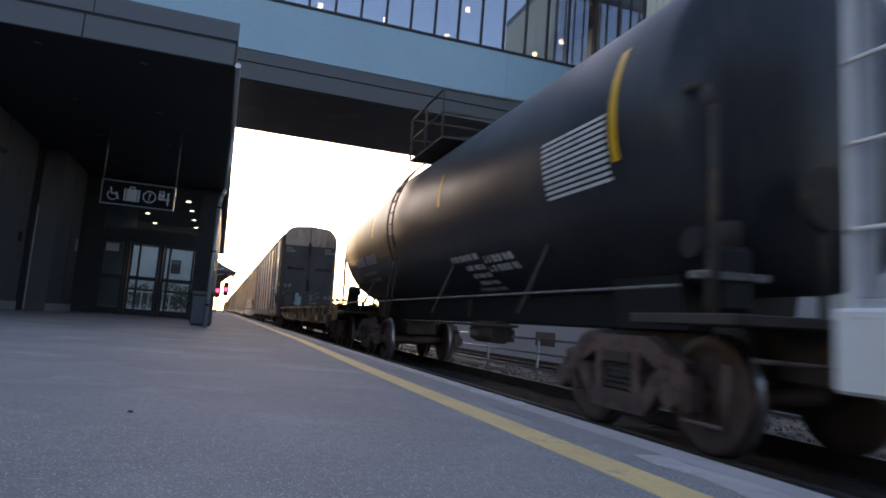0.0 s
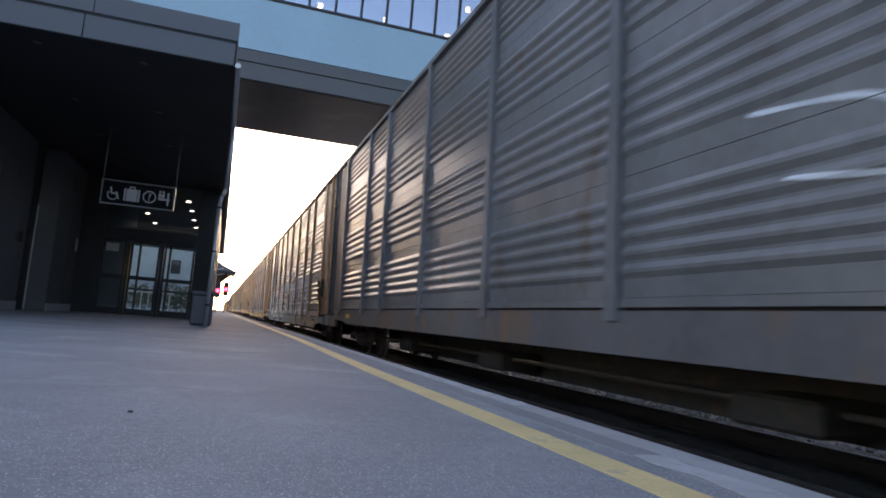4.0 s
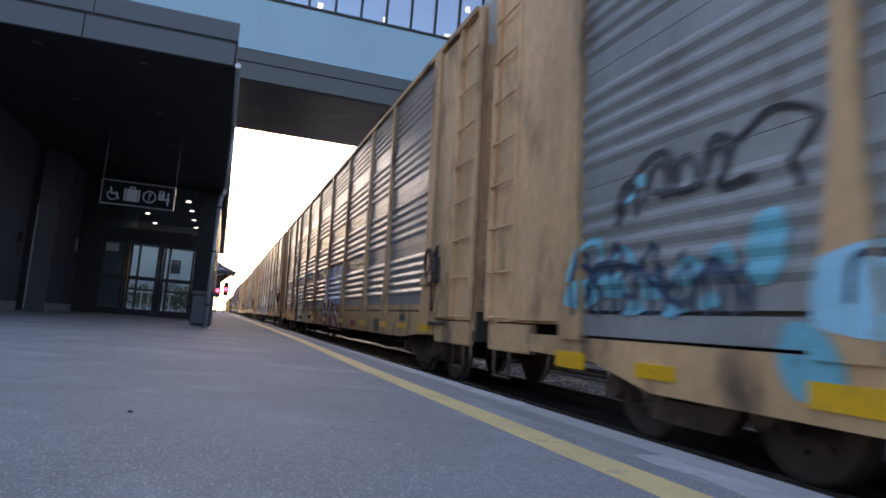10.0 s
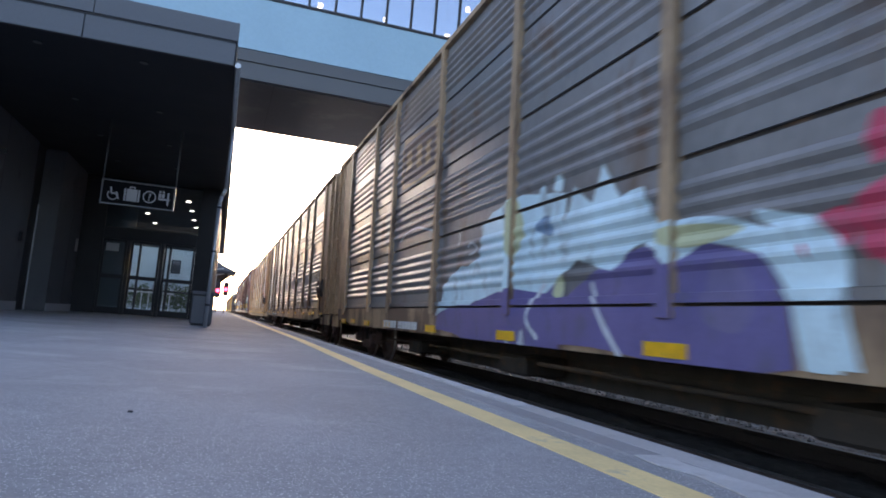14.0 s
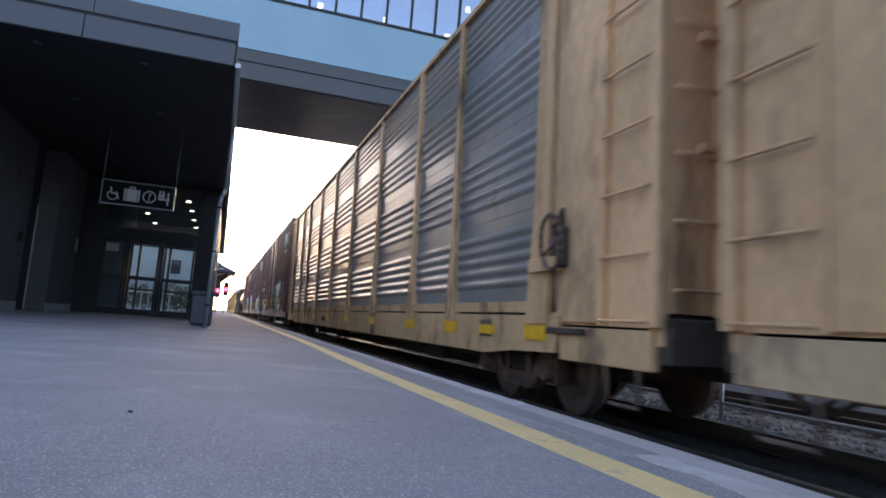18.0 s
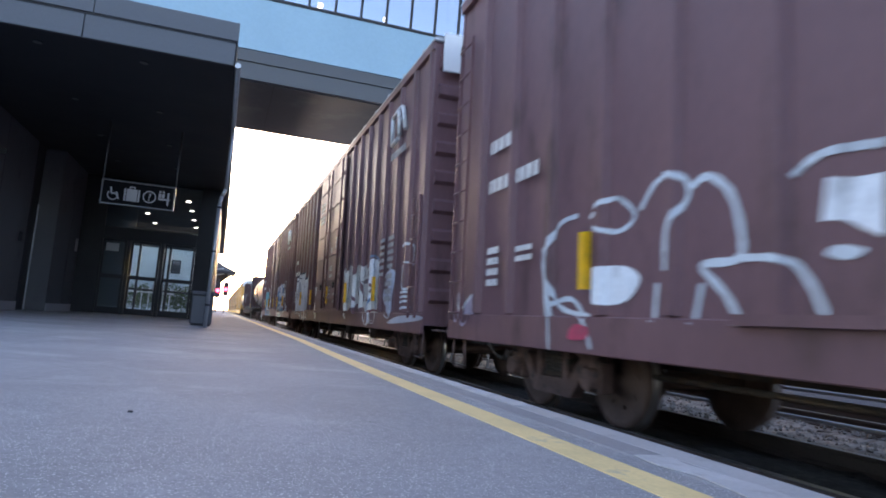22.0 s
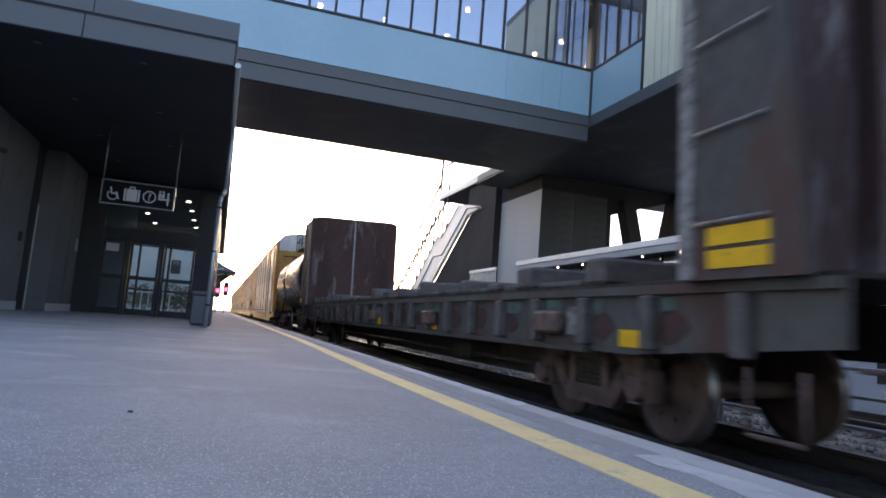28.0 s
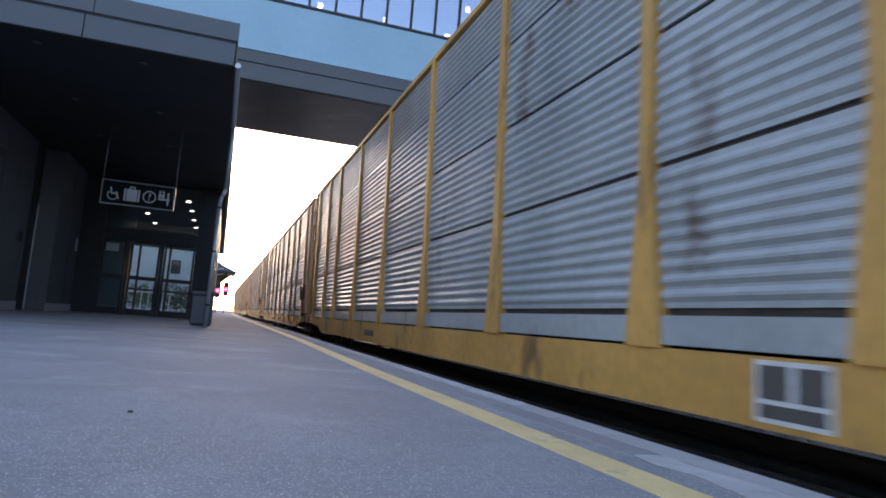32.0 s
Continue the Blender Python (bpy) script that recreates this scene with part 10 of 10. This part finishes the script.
spray(box_b, "navygrey", ((19.52, 0.91), (19.58, 1.81), (19.44, 2.36), (19.03, 2.61), (18.40, 2.71), (17.61, 2.67), (17.01, 2.63), (16.70, 2.70), (16.10, 2.56), (16.14, 0.78), (17.26, 0.73), (17.47, 0.90), (19.04, 0.90)), sharp=True)
spray(box_b, "white", ((19.04, 0.94), (19.06, 1.29), (19.20, 1.93), (19.02, 2.45), (18.56, 2.60), (17.87, 2.59), (17.55, 2.65), (17.27, 2.44), (17.06, 2.55), (16.70, 2.63), (16.32, 2.56), (16.10, 2.41), (16.14, 0.80), (16.72, 0.81), (16.88, 0.97), (17.06, 1.10), (16.97, 1.31), (17.21, 1.32), (17.11, 1.10), (17.31, 0.80), (17.47, 0.90)), sharp=True)
spray(box_b, "navygrey", ((16.22, 0.72), (16.18, 2.18), (15.87, 2.44), (15.52, 2.56), (15.22, 2.46), (15.03, 2.10), (15.00, 1.57), (15.08, 1.08), (15.21, 0.78), (15.66, 0.77)))
spray(box_b, "white", ((16.17, 0.80), (16.12, 2.09), (15.83, 2.36), (15.52, 2.49), (15.25, 2.39), (15.09, 2.09), (15.06, 1.57), (15.14, 1.11), (15.28, 0.82), (15.66, 0.84)))
spray(box_b, "white", ((16.90, 0.83), (16.86, 2.10), (16.41, 2.35), (16.02, 2.22), (15.87, 1.67), (15.92, 0.89), (16.33, 0.79)))
spray(box_b, "mist", ((15.57, 1.87), (15.44, 2.15), (15.26, 2.07), (15.30, 1.82)))
spray(box_b, "mist", ((15.42, 1.11), (15.38, 1.39), (15.20, 1.38), (15.24, 1.08)))
spray(box_b, "slate", ((15.59, 1.73), (15.57, 1.79), (15.19, 1.82), (15.20, 1.77)), sharp=True)
spray(box_b, "slate", ((16.18, 1.94), (16.12, 2.09), (16.02, 2.07), (16.03, 1.90)))
spray(box_b, "navygrey", ((18.97, 1.39), (19.24, 1.78), (19.01, 2.28), (18.47, 2.48), (17.87, 2.43), (17.67, 2.21)), 0.05)
spray(box_b, "navygrey", ((17.31, 0.99), (17.11, 1.06), (16.88, 0.97), (16.64, 0.79), (17.21, 0.76)))
spray(box_b, "navygrey", ((18.69, 1.33), (18.43, 1.34), (18.39, 1.18), (18.59, 1.13)))
spray(box_b, "mist", ((18.88, 1.64), (18.82, 2.25), (18.55, 2.35), (18.61, 1.67)))
spray(box_b, "mist", ((18.21, 1.68), (18.22, 2.28), (17.93, 2.31), (17.92, 1.69)))
spray(box_b, "mist", ((17.66, 1.34), (17.60, 2.07), (17.37, 2.11), (17.37, 1.40)))
spray(box_b, "mist", ((17.43, 2.00), (17.37, 2.39), (17.16, 2.33), (17.16, 1.69)))
spray(box_b, "mist", ((16.28, 1.11), (16.28, 1.46), (16.13, 1.51), (16.14, 1.11)))
spray(box_b, "pale", ((19.47, 0.91), (19.56, 1.41), (19.70, 1.88), (19.45, 2.42), (19.03, 2.72)), 0.035)
spray(box_b, "white", ((12.80, 0.80), (12.75, 1.10), (12.86, 1.33), (12.60, 1.39), (12.50, 1.10), (12.46, 0.89)), sharp=True)
spray(box_b, "pale", ((13.16, 1.67), (13.04, 1.91), (12.41, 1.88), (12.36, 1.73), (12.81, 1.56)))
spray(box_b, "white", ((7.55, 1.56), (7.47, 1.68), (7.22, 1.77), (7.00, 1.77), (7.02, 0.89), (7.30, 0.96), (7.44, 1.11), (7.36, 1.35)), sharp=True)
spray(box_c, "white", ((8.03, 0.72), (7.84, 1.62), (7.27, 2.27), (5.97, 2.45), (5.01, 2.48), (3.70, 2.50), (3.31, 2.44), (3.18, 1.81), (3.52, 1.45), (3.27, 0.77), (5.47, 0.77)), sharp=True)
spray(box_c, "steelblue", ((4.74, 1.94), (4.98, 2.21), (4.59, 2.39), (4.18, 2.16), (4.30, 1.93)))
spray(box_c, "steelblue", ((4.07, 1.95), (4.28, 2.20), (3.94, 2.37), (3.59, 2.16), (3.70, 1.94)))
spray(box_c, "steelblue", ((4.07, 1.28), (4.25, 1.48), (3.95, 1.66), (3.64, 1.49), (3.73, 1.29)))
spray(box_c, "steelblue", ((4.39, 0.85), (4.59, 1.06), (4.27, 1.25), (3.93, 1.10), (4.03, 0.89)))
spray(box_c, "navy", ((3.73, 1.65), (3.86, 1.81), (3.65, 1.93), (3.42, 1.80), (3.49, 1.65)))
spray(box_c, "cyan", ((3.93, 0.94), (4.08, 1.06), (3.82, 1.22), (3.55, 1.10), (3.63, 0.92)))
spray(box_c, "white", ((2.85, 1.07), (2.83, 1.66), (2.29, 1.63), (2.15, 1.08)), sharp=True)
spray(box_c, "azure", ((7.89, 0.95), (7.90, 1.40), (7.91, 1.84), (7.68, 1.90), (7.37, 1.91), (7.31, 2.03), (7.21, 2.21), (7.14, 2.40), (7.02, 2.40), (6.74, 2.27), (6.67, 2.41), (6.33, 2.44), (5.94, 2.44), (5.80, 2.44), (5.73, 2.31), (5.60, 2.37), (5.51, 2.40), (5.38, 2.41), (5.29, 2.53), (5.19, 2.51), (5.13, 2.37), (5.06, 2.33), (5.02, 2.43), (4.91, 2.45), (4.69, 2.43), (4.73, 0.75), (5.05, 0.77), (6.01, 0.79), (7.13, 0.87)), sharp=True)
spray(box_c, "bone", ((7.22, 0.99), (6.30, 0.99), (5.75, 0.99), (4.97, 0.96), (4.73, 0.86), (4.73, 0.75), (5.56, 0.74), (6.77, 0.80), (7.13, 0.87)), sharp=True)
spray(box_c, "navygrey", ((5.03, 1.82), (5.04, 2.34), (4.91, 2.37), (4.70, 2.32), (4.71, 1.77), (4.86, 1.88), (4.93, 1.80)), sharp=True)
spray(box_c, "royal", ((5.04, 1.29), (5.14, 1.62), (5.00, 1.66), (4.80, 1.60), (4.71, 1.56), (4.72, 1.22), (4.94, 1.23)))
spray(box_c, "royal", ((5.60, 2.15), (5.53, 2.26), (5.40, 2.33), (5.41, 2.14), (5.51, 2.05), (5.58, 2.03)))
spray(box_c, "royal", ((6.23, 2.12), (6.29, 2.37), (5.91, 2.36), (5.85, 2.13), (5.96, 1.99), (6.02, 1.72), (6.07, 1.61), (6.10, 1.89), (6.32, 2.10)))
spray(box_c, "royal", ((7.16, 1.71), (7.12, 1.88), (6.80, 1.86), (6.83, 1.64), (6.95, 1.50), (7.11, 1.47)))
spray(box_c, "royal", ((5.14, 1.79), (5.08, 1.86), (4.93, 1.80), (5.00, 1.74)))
spray(box_c, "navygrey", ((6.74, 2.17), (6.67, 2.30), (6.32, 2.31), (6.29, 2.13), (6.45, 2.08), (6.59, 2.03)))
spray(box_c, "navygrey", ((6.48, 1.65), (6.44, 1.77), (6.22, 1.79), (6.19, 1.58), (6.31, 1.51)))
spray(box_c, "navygrey", ((5.58, 1.92), (5.47, 2.01), (5.40, 1.96), (5.51, 1.84)))
spray(box_c, "navygrey", ((7.00, 1.91), (6.96, 1.97), (6.73, 1.92), (6.76, 1.85)))
spray(box_c, "navygrey", ((6.40, 1.31), (6.25, 1.38), (6.15, 1.33), (6.31, 1.24)))
spray(box_c, "navygrey", ((5.38, 1.66), (5.30, 1.71), (5.14, 1.71), (5.18, 1.65)))
spray(box_c, "steelblue", ((6.04, 1.57), (6.02, 1.74), (5.75, 1.67), (5.76, 1.56), (5.93, 1.52)))
spray(box_c, "steelblue", ((5.75, 1.88), (5.70, 2.02), (5.53, 2.02), (5.60, 1.87)))
spray(box_c, "steelblue", ((5.56, 1.45), (5.51, 1.59), (5.30, 1.60), (5.28, 1.47), (5.43, 1.37)))
spray(box_c, "steelblue", ((6.72, 1.49), (6.69, 1.67), (6.47, 1.60), (6.50, 1.43)))
spray(box_c, "cyan", ((5.26, 1.04), (5.24, 1.17), (5.07, 1.20), (5.01, 1.08)))
spray(box_c, "cyan", ((5.54, 0.79), (5.49, 0.92), (5.23, 0.93), (5.15, 0.86), (5.27, 0.77)))
spray(box_c, "cyan", ((6.52, 0.82), (6.49, 0.90), (6.18, 0.90), (6.21, 0.80)))
spray(box_c, "cyan", ((5.22, 1.49), (5.30, 1.40), (5.51, 1.34), (5.34, 1.54)))
spray(box_c, "verdigris", ((7.79, 1.03), (7.60, 1.18), (7.37, 1.31), (7.06, 1.28), (7.09, 1.02)))
spray(box_c, "verdigris", ((7.87, 1.51), (7.83, 1.78), (7.53, 1.85), (7.47, 1.59), (7.66, 1.45)))
spray(box_c, "verdigris", ((5.82, 1.10), (5.80, 1.25), (5.65, 1.30), (5.58, 1.17)))
spray(box_c, "mist", ((5.75, 1.28), (5.30, 1.30), (5.11, 1.28), (5.15, 1.17), (5.34, 1.07), (5.80, 1.04), (5.90, 1.16)))
spray(box_c, "mist", ((6.78, 1.09), (6.75, 1.27), (6.43, 1.30), (6.07, 1.17), (6.07, 1.06)))
spray(box_c, "mist", ((6.26, 2.17), (6.23, 2.29), (6.05, 2.28), (6.02, 2.12)))
spray(box_c, "mist", ((7.16, 1.59), (7.05, 1.73), (6.94, 1.64), (7.00, 1.51)))
spray(box_c, "ice", ((7.01, 1.06), (7.03, 1.49), (6.75, 1.49), (6.74, 1.05)), sharp=True)
spray(box_c, "ice", ((7.04, 1.99), (7.01, 2.27), (6.78, 2.27), (6.77, 1.95)), sharp=True)
spray(box_c, "ice", ((6.48, 2.02), (6.42, 2.09), (6.08, 2.09), (6.07, 1.65), (6.13, 1.86), (6.22, 1.89)), sharp=True)
spray(box_c, "ice", ((7.84, 1.00), (7.84, 1.24), (7.60, 1.26), (7.64, 1.03)), sharp=True)
spray(box_c, "white", ((5.24, 1.36), (5.26, 1.55), (5.05, 1.56), (5.04, 1.35), (4.97, 1.12), (5.11, 1.11)), sharp=True)
spray(box_c, "white", ((5.15, 0.97), (5.15, 1.02), (5.01, 1.02), (4.99, 0.94)), sharp=True)
spray(box_c, "white", ((5.36, 2.23), (5.33, 2.43), (5.27, 2.52), (5.19, 2.51), (5.17, 2.32), (5.06, 2.33), (5.03, 2.24), (5.06, 1.92), (5.20, 1.79), (5.30, 1.82), (5.34, 1.98), (5.31, 2.11)), sharp=True)
spray(box_c, "white", ((6.74, 2.22), (6.67, 2.32), (6.32, 2.38), (5.97, 2.43), (5.80, 2.44)), 0.1)
spray(box_c, "white", ((5.80, 2.43), (5.75, 2.29), (5.80, 2.08), (5.88, 1.90)), 0.1)
spray(box_c, "white", ((5.93, 1.91), (5.88, 1.77), (5.75, 1.71), (5.60, 1.78), (5.47, 1.90), (5.38, 2.02), (5.33, 2.22), (5.31, 2.36)), 0.1)
spray(box_c, "white", ((5.65, 2.08), (5.60, 2.26), (5.46, 2.35), (5.33, 2.36)), 0.08)
spray(box_c, "white", ((5.07, 2.42), (4.91, 2.43), (4.69, 2.43)), 0.12)
spray(box_c, "white", ((7.88, 1.73), (7.73, 1.86), (7.39, 1.88)), 0.08)
spray(box_c, "white", ((7.30, 1.88), (7.22, 2.11), (7.13, 2.40)), 0.1)
spray(box_c, "white", ((6.41, 1.47), (6.13, 1.51), (5.80, 1.51), (5.65, 1.60), (5.56, 1.67), (5.30, 1.77)), 0.1)
spray(box_c, "white", ((5.88, 1.44), (5.70, 1.35), (5.56, 1.31), (5.11, 1.29)), 0.05)
spray(box_c, "white", ((6.41, 1.45), (6.37, 1.26), (6.30, 1.16), (6.10, 1.29), (6.07, 1.45)), 0.09)
spray(box_c, "white", ((5.03, 1.74), (4.86, 1.75), (4.71, 1.77)), 0.06)
spray(box_c, "white", ((7.84, 1.03), (7.84, 1.40), (7.88, 1.73)), 0.06)
spray(box_c, "pale", ((7.86, 2.27), (7.80, 2.14), (7.67, 2.11)), 0.04)
spray(box_c, "pale", ((7.55, 2.17), (7.46, 2.27), (7.27, 2.27)), 0.04)
spray(box_c, "steelblue", ((16.97, 0.65), (17.00, 1.70), (16.86, 2.38), (15.79, 2.36), (14.21, 2.26), (13.28, 1.80), (12.90, 1.72), (12.84, 1.18), (12.79, 0.81), (14.49, 0.71)), sharp=True)
spray(box_c, "cyan", ((16.96, 1.37), (16.97, 2.36), (15.98, 2.35), (15.08, 2.26), (14.49, 2.37), (14.34, 1.31), (15.30, 1.16)), sharp=True)
spray(box_c, "cyan", ((14.40, 1.31), (14.32, 2.04), (13.95, 2.14), (13.71, 1.96), (13.31, 2.45), (12.98, 2.43), (12.96, 2.05), (13.34, 2.05), (13.33, 1.81), (13.69, 1.74), (13.67, 1.30)), sharp=True)
spray(box_c, "ice", ((16.95, 2.35), (16.31, 2.35), (16.26, 1.96), (16.90, 1.97)), sharp=True)
spray(box_c, "ice", ((15.78, 2.43), (15.27, 2.43), (15.18, 1.46), (15.67, 1.44)), sharp=True)
spray(box_c, "ice", ((14.91, 2.37), (14.50, 2.37), (14.43, 1.43), (14.83, 1.41)), sharp=True)
spray(box_c, "ice", ((14.32, 2.13), (13.96, 2.14), (13.94, 1.76), (14.29, 1.75)), sharp=True)
spray(box_c, "ice", ((13.56, 2.38), (13.27, 2.38), (13.24, 1.80), (13.52, 1.80)), sharp=True)
spray(box_c, "white", ((15.60, 2.30), (15.56, 2.61), (15.32, 2.68), (15.21, 2.28)))
spray(box_c, "white", ((14.05, 2.33), (14.02, 2.59), (13.85, 2.64), (13.79, 2.31)))
spray(box_c, "navy", ((16.78, 1.85), (15.92, 1.82), (15.65, 1.91)), 0.035)
spray(box_c, "navy", ((15.55, 1.90), (15.29, 1.06), (15.12, 1.00)), 0.035)
spray(box_c, "navy", ((14.75, 1.19), (14.86, 1.97)), 0.035)
spray(box_c, "navy", ((14.27, 1.31), (14.18, 1.84), (13.81, 1.80)), 0.035)
spray(box_c, "pale", ((16.38, 1.05), (16.48, 1.44), (16.11, 1.57), (15.90, 1.13)))
spray(box_c, "umber", ((16.25, 1.17), (16.30, 1.39), (16.09, 1.42), (16.04, 1.17)))
spray(box_c, "pale", ((15.00, 1.07), (15.06, 1.39), (14.79, 1.51), (14.64, 1.13)))
spray(box_c, "umber", ((14.90, 1.16), (14.93, 1.36), (14.78, 1.38), (14.75, 1.16)))
spray(box_c, "pale", ((14.21, 1.07), (14.26, 1.37), (14.04, 1.48), (13.92, 1.13)))
spray(box_c, "umber", ((14.13, 1.16), (14.16, 1.34), (14.03, 1.36), (14.01, 1.16)))
spray(box_c, "pale", ((13.52, 1.08), (13.55, 1.35), (13.37, 1.45), (13.28, 1.13)))
spray(box_c, "umber", ((13.45, 1.16), (13.47, 1.32), (13.37, 1.34), (13.35, 1.16)))
spray(box_c, "white", ((17.66, 1.73), (17.59, 2.17), (17.23, 2.39), (17.05, 2.03), (17.13, 1.71)))
spray(box_c, "white", ((12.58, 1.50), (12.58, 1.82), (12.36, 1.98), (12.02, 1.97), (11.90, 1.74), (11.92, 1.46), (12.20, 1.39)))
spray(box_c, "umber", ((12.50, 1.72), (12.47, 1.88), (12.25, 1.90), (12.18, 1.73), (12.35, 1.69)))
spray(box_c, "white", ((12.72, 1.25), (12.68, 1.41), (12.04, 1.42), (12.04, 1.24)), sharp=True)
spray(box_c, "olive", ((12.70, 0.72), (12.71, 0.95), (11.76, 0.94), (11.76, 0.75)), sharp=True)
spray(box_c, "pale", ((12.24, 2.12), (12.24, 2.34), (11.96, 2.32), (11.96, 2.08)), sharp=True)
spray(box_c, "pale", ((12.24, 2.52), (12.22, 2.67), (12.11, 2.66), (12.12, 2.51)), sharp=True)
spray(box_c, "pale", ((12.07, 2.54), (12.05, 2.69), (11.95, 2.68), (11.96, 2.53)), sharp=True)
spray(box_c, "pale", ((11.91, 2.56), (11.89, 2.70), (11.79, 2.69), (11.80, 2.55)), sharp=True)
spray(rack_h, "black", ((5.38, 0.88), (5.41, 1.47), (5.39, 1.80), (5.26, 2.02), (4.92, 2.00), (4.54, 1.92), (4.31, 1.91), (4.18, 2.01), (3.87, 1.96), (3.73, 1.87), (3.54, 1.88), (3.46, 1.99), (3.22, 2.02), (3.02, 1.94), (2.96, 1.80), (2.99, 1.59), (3.07, 1.48), (2.88, 1.41), (2.74, 1.27), (2.70, 0.89), (3.06, 0.86), (4.12, 0.87)), sharp=True)
spray(rack_h, "aqua", ((5.25, 1.00), (5.33, 1.69), (5.23, 1.91), (4.91, 1.94), (4.62, 1.85), (4.56, 1.63), (4.72, 1.58), (4.58, 1.34), (4.60, 0.98), (4.89, 0.95)))
spray(rack_h, "aqua", ((4.48, 0.96), (4.52, 1.63), (4.38, 1.81), (4.14, 1.93), (3.93, 1.87), (3.89, 1.58), (4.01, 1.33), (3.96, 0.96)))
spray(rack_h, "aqua", ((3.89, 0.95), (3.88, 1.41), (3.80, 1.66), (3.68, 1.80), (3.51, 1.78), (3.45, 1.55), (3.55, 1.33), (3.48, 0.94)))
spray(rack_h, "aqua", ((3.40, 0.93), (3.44, 1.23), (3.39, 1.55), (3.38, 1.87), (3.20, 1.95), (3.05, 1.87), (3.04, 1.64), (3.18, 1.49), (2.99, 1.35), (2.81, 1.22), (2.76, 0.93), (3.06, 0.90)))
spray(rack_h, "black", ((5.07, 1.67), (5.03, 1.81), (4.86, 1.81), (4.81, 1.69)))
spray(rack_h, "black", ((4.99, 1.13), (5.01, 1.41), (4.83, 1.43), (4.81, 1.13)))
spray(rack_h, "black", ((3.26, 1.62), (3.27, 1.79), (3.14, 1.81), (3.13, 1.66)))
spray(rack_h, "black", ((4.26, 0.99), (4.22, 1.42), (4.30, 1.70)), 0.04)
spray(rack_h, "black", ((3.68, 0.97), (3.69, 1.23), (3.65, 1.56)), 0.04)
spray(rack_h, "black", ((3.22, 0.92), (3.18, 1.15), (3.23, 1.33)), 0.04)


def motions():
    times = [t for t, _ in RUN]
    for c, start in MOVERS:
        walk(c, [(t, pose(TRACK_X, start - run(t), RAIL_Z, 0, LEAN, 0)) for t in times])
    for w, c, y, d in WHEELSETS:
        start = [s for k, s in MOVERS if k is c][0] + y
        t0 = max(0.0, (start - 24.0) / SPEED)
        t1 = min(32.0, (start + 1.5) / SPEED)
        rows = [(0.0, 0.0)] if t0 > 0.05 else []
        if t1 > t0:
            k = int((t1 - t0) * 30) + 1
            rows += [(t0 + (t1 - t0) * i / k, (run(t0 + (t1 - t0) * i / k) - run(t0)) / WHEEL_R * 57.2958) for i in range(k + 1)]
        elif not rows:
            rows = [(0.0, 0.0)]
        if rows[-1][0] < 31.95:
            rows.append((32.0, rows[-1][1]))
        walk(w, [(t, pose(0, d, WHEEL_R, a, 0, 0)) for t, a in rows])


motions()
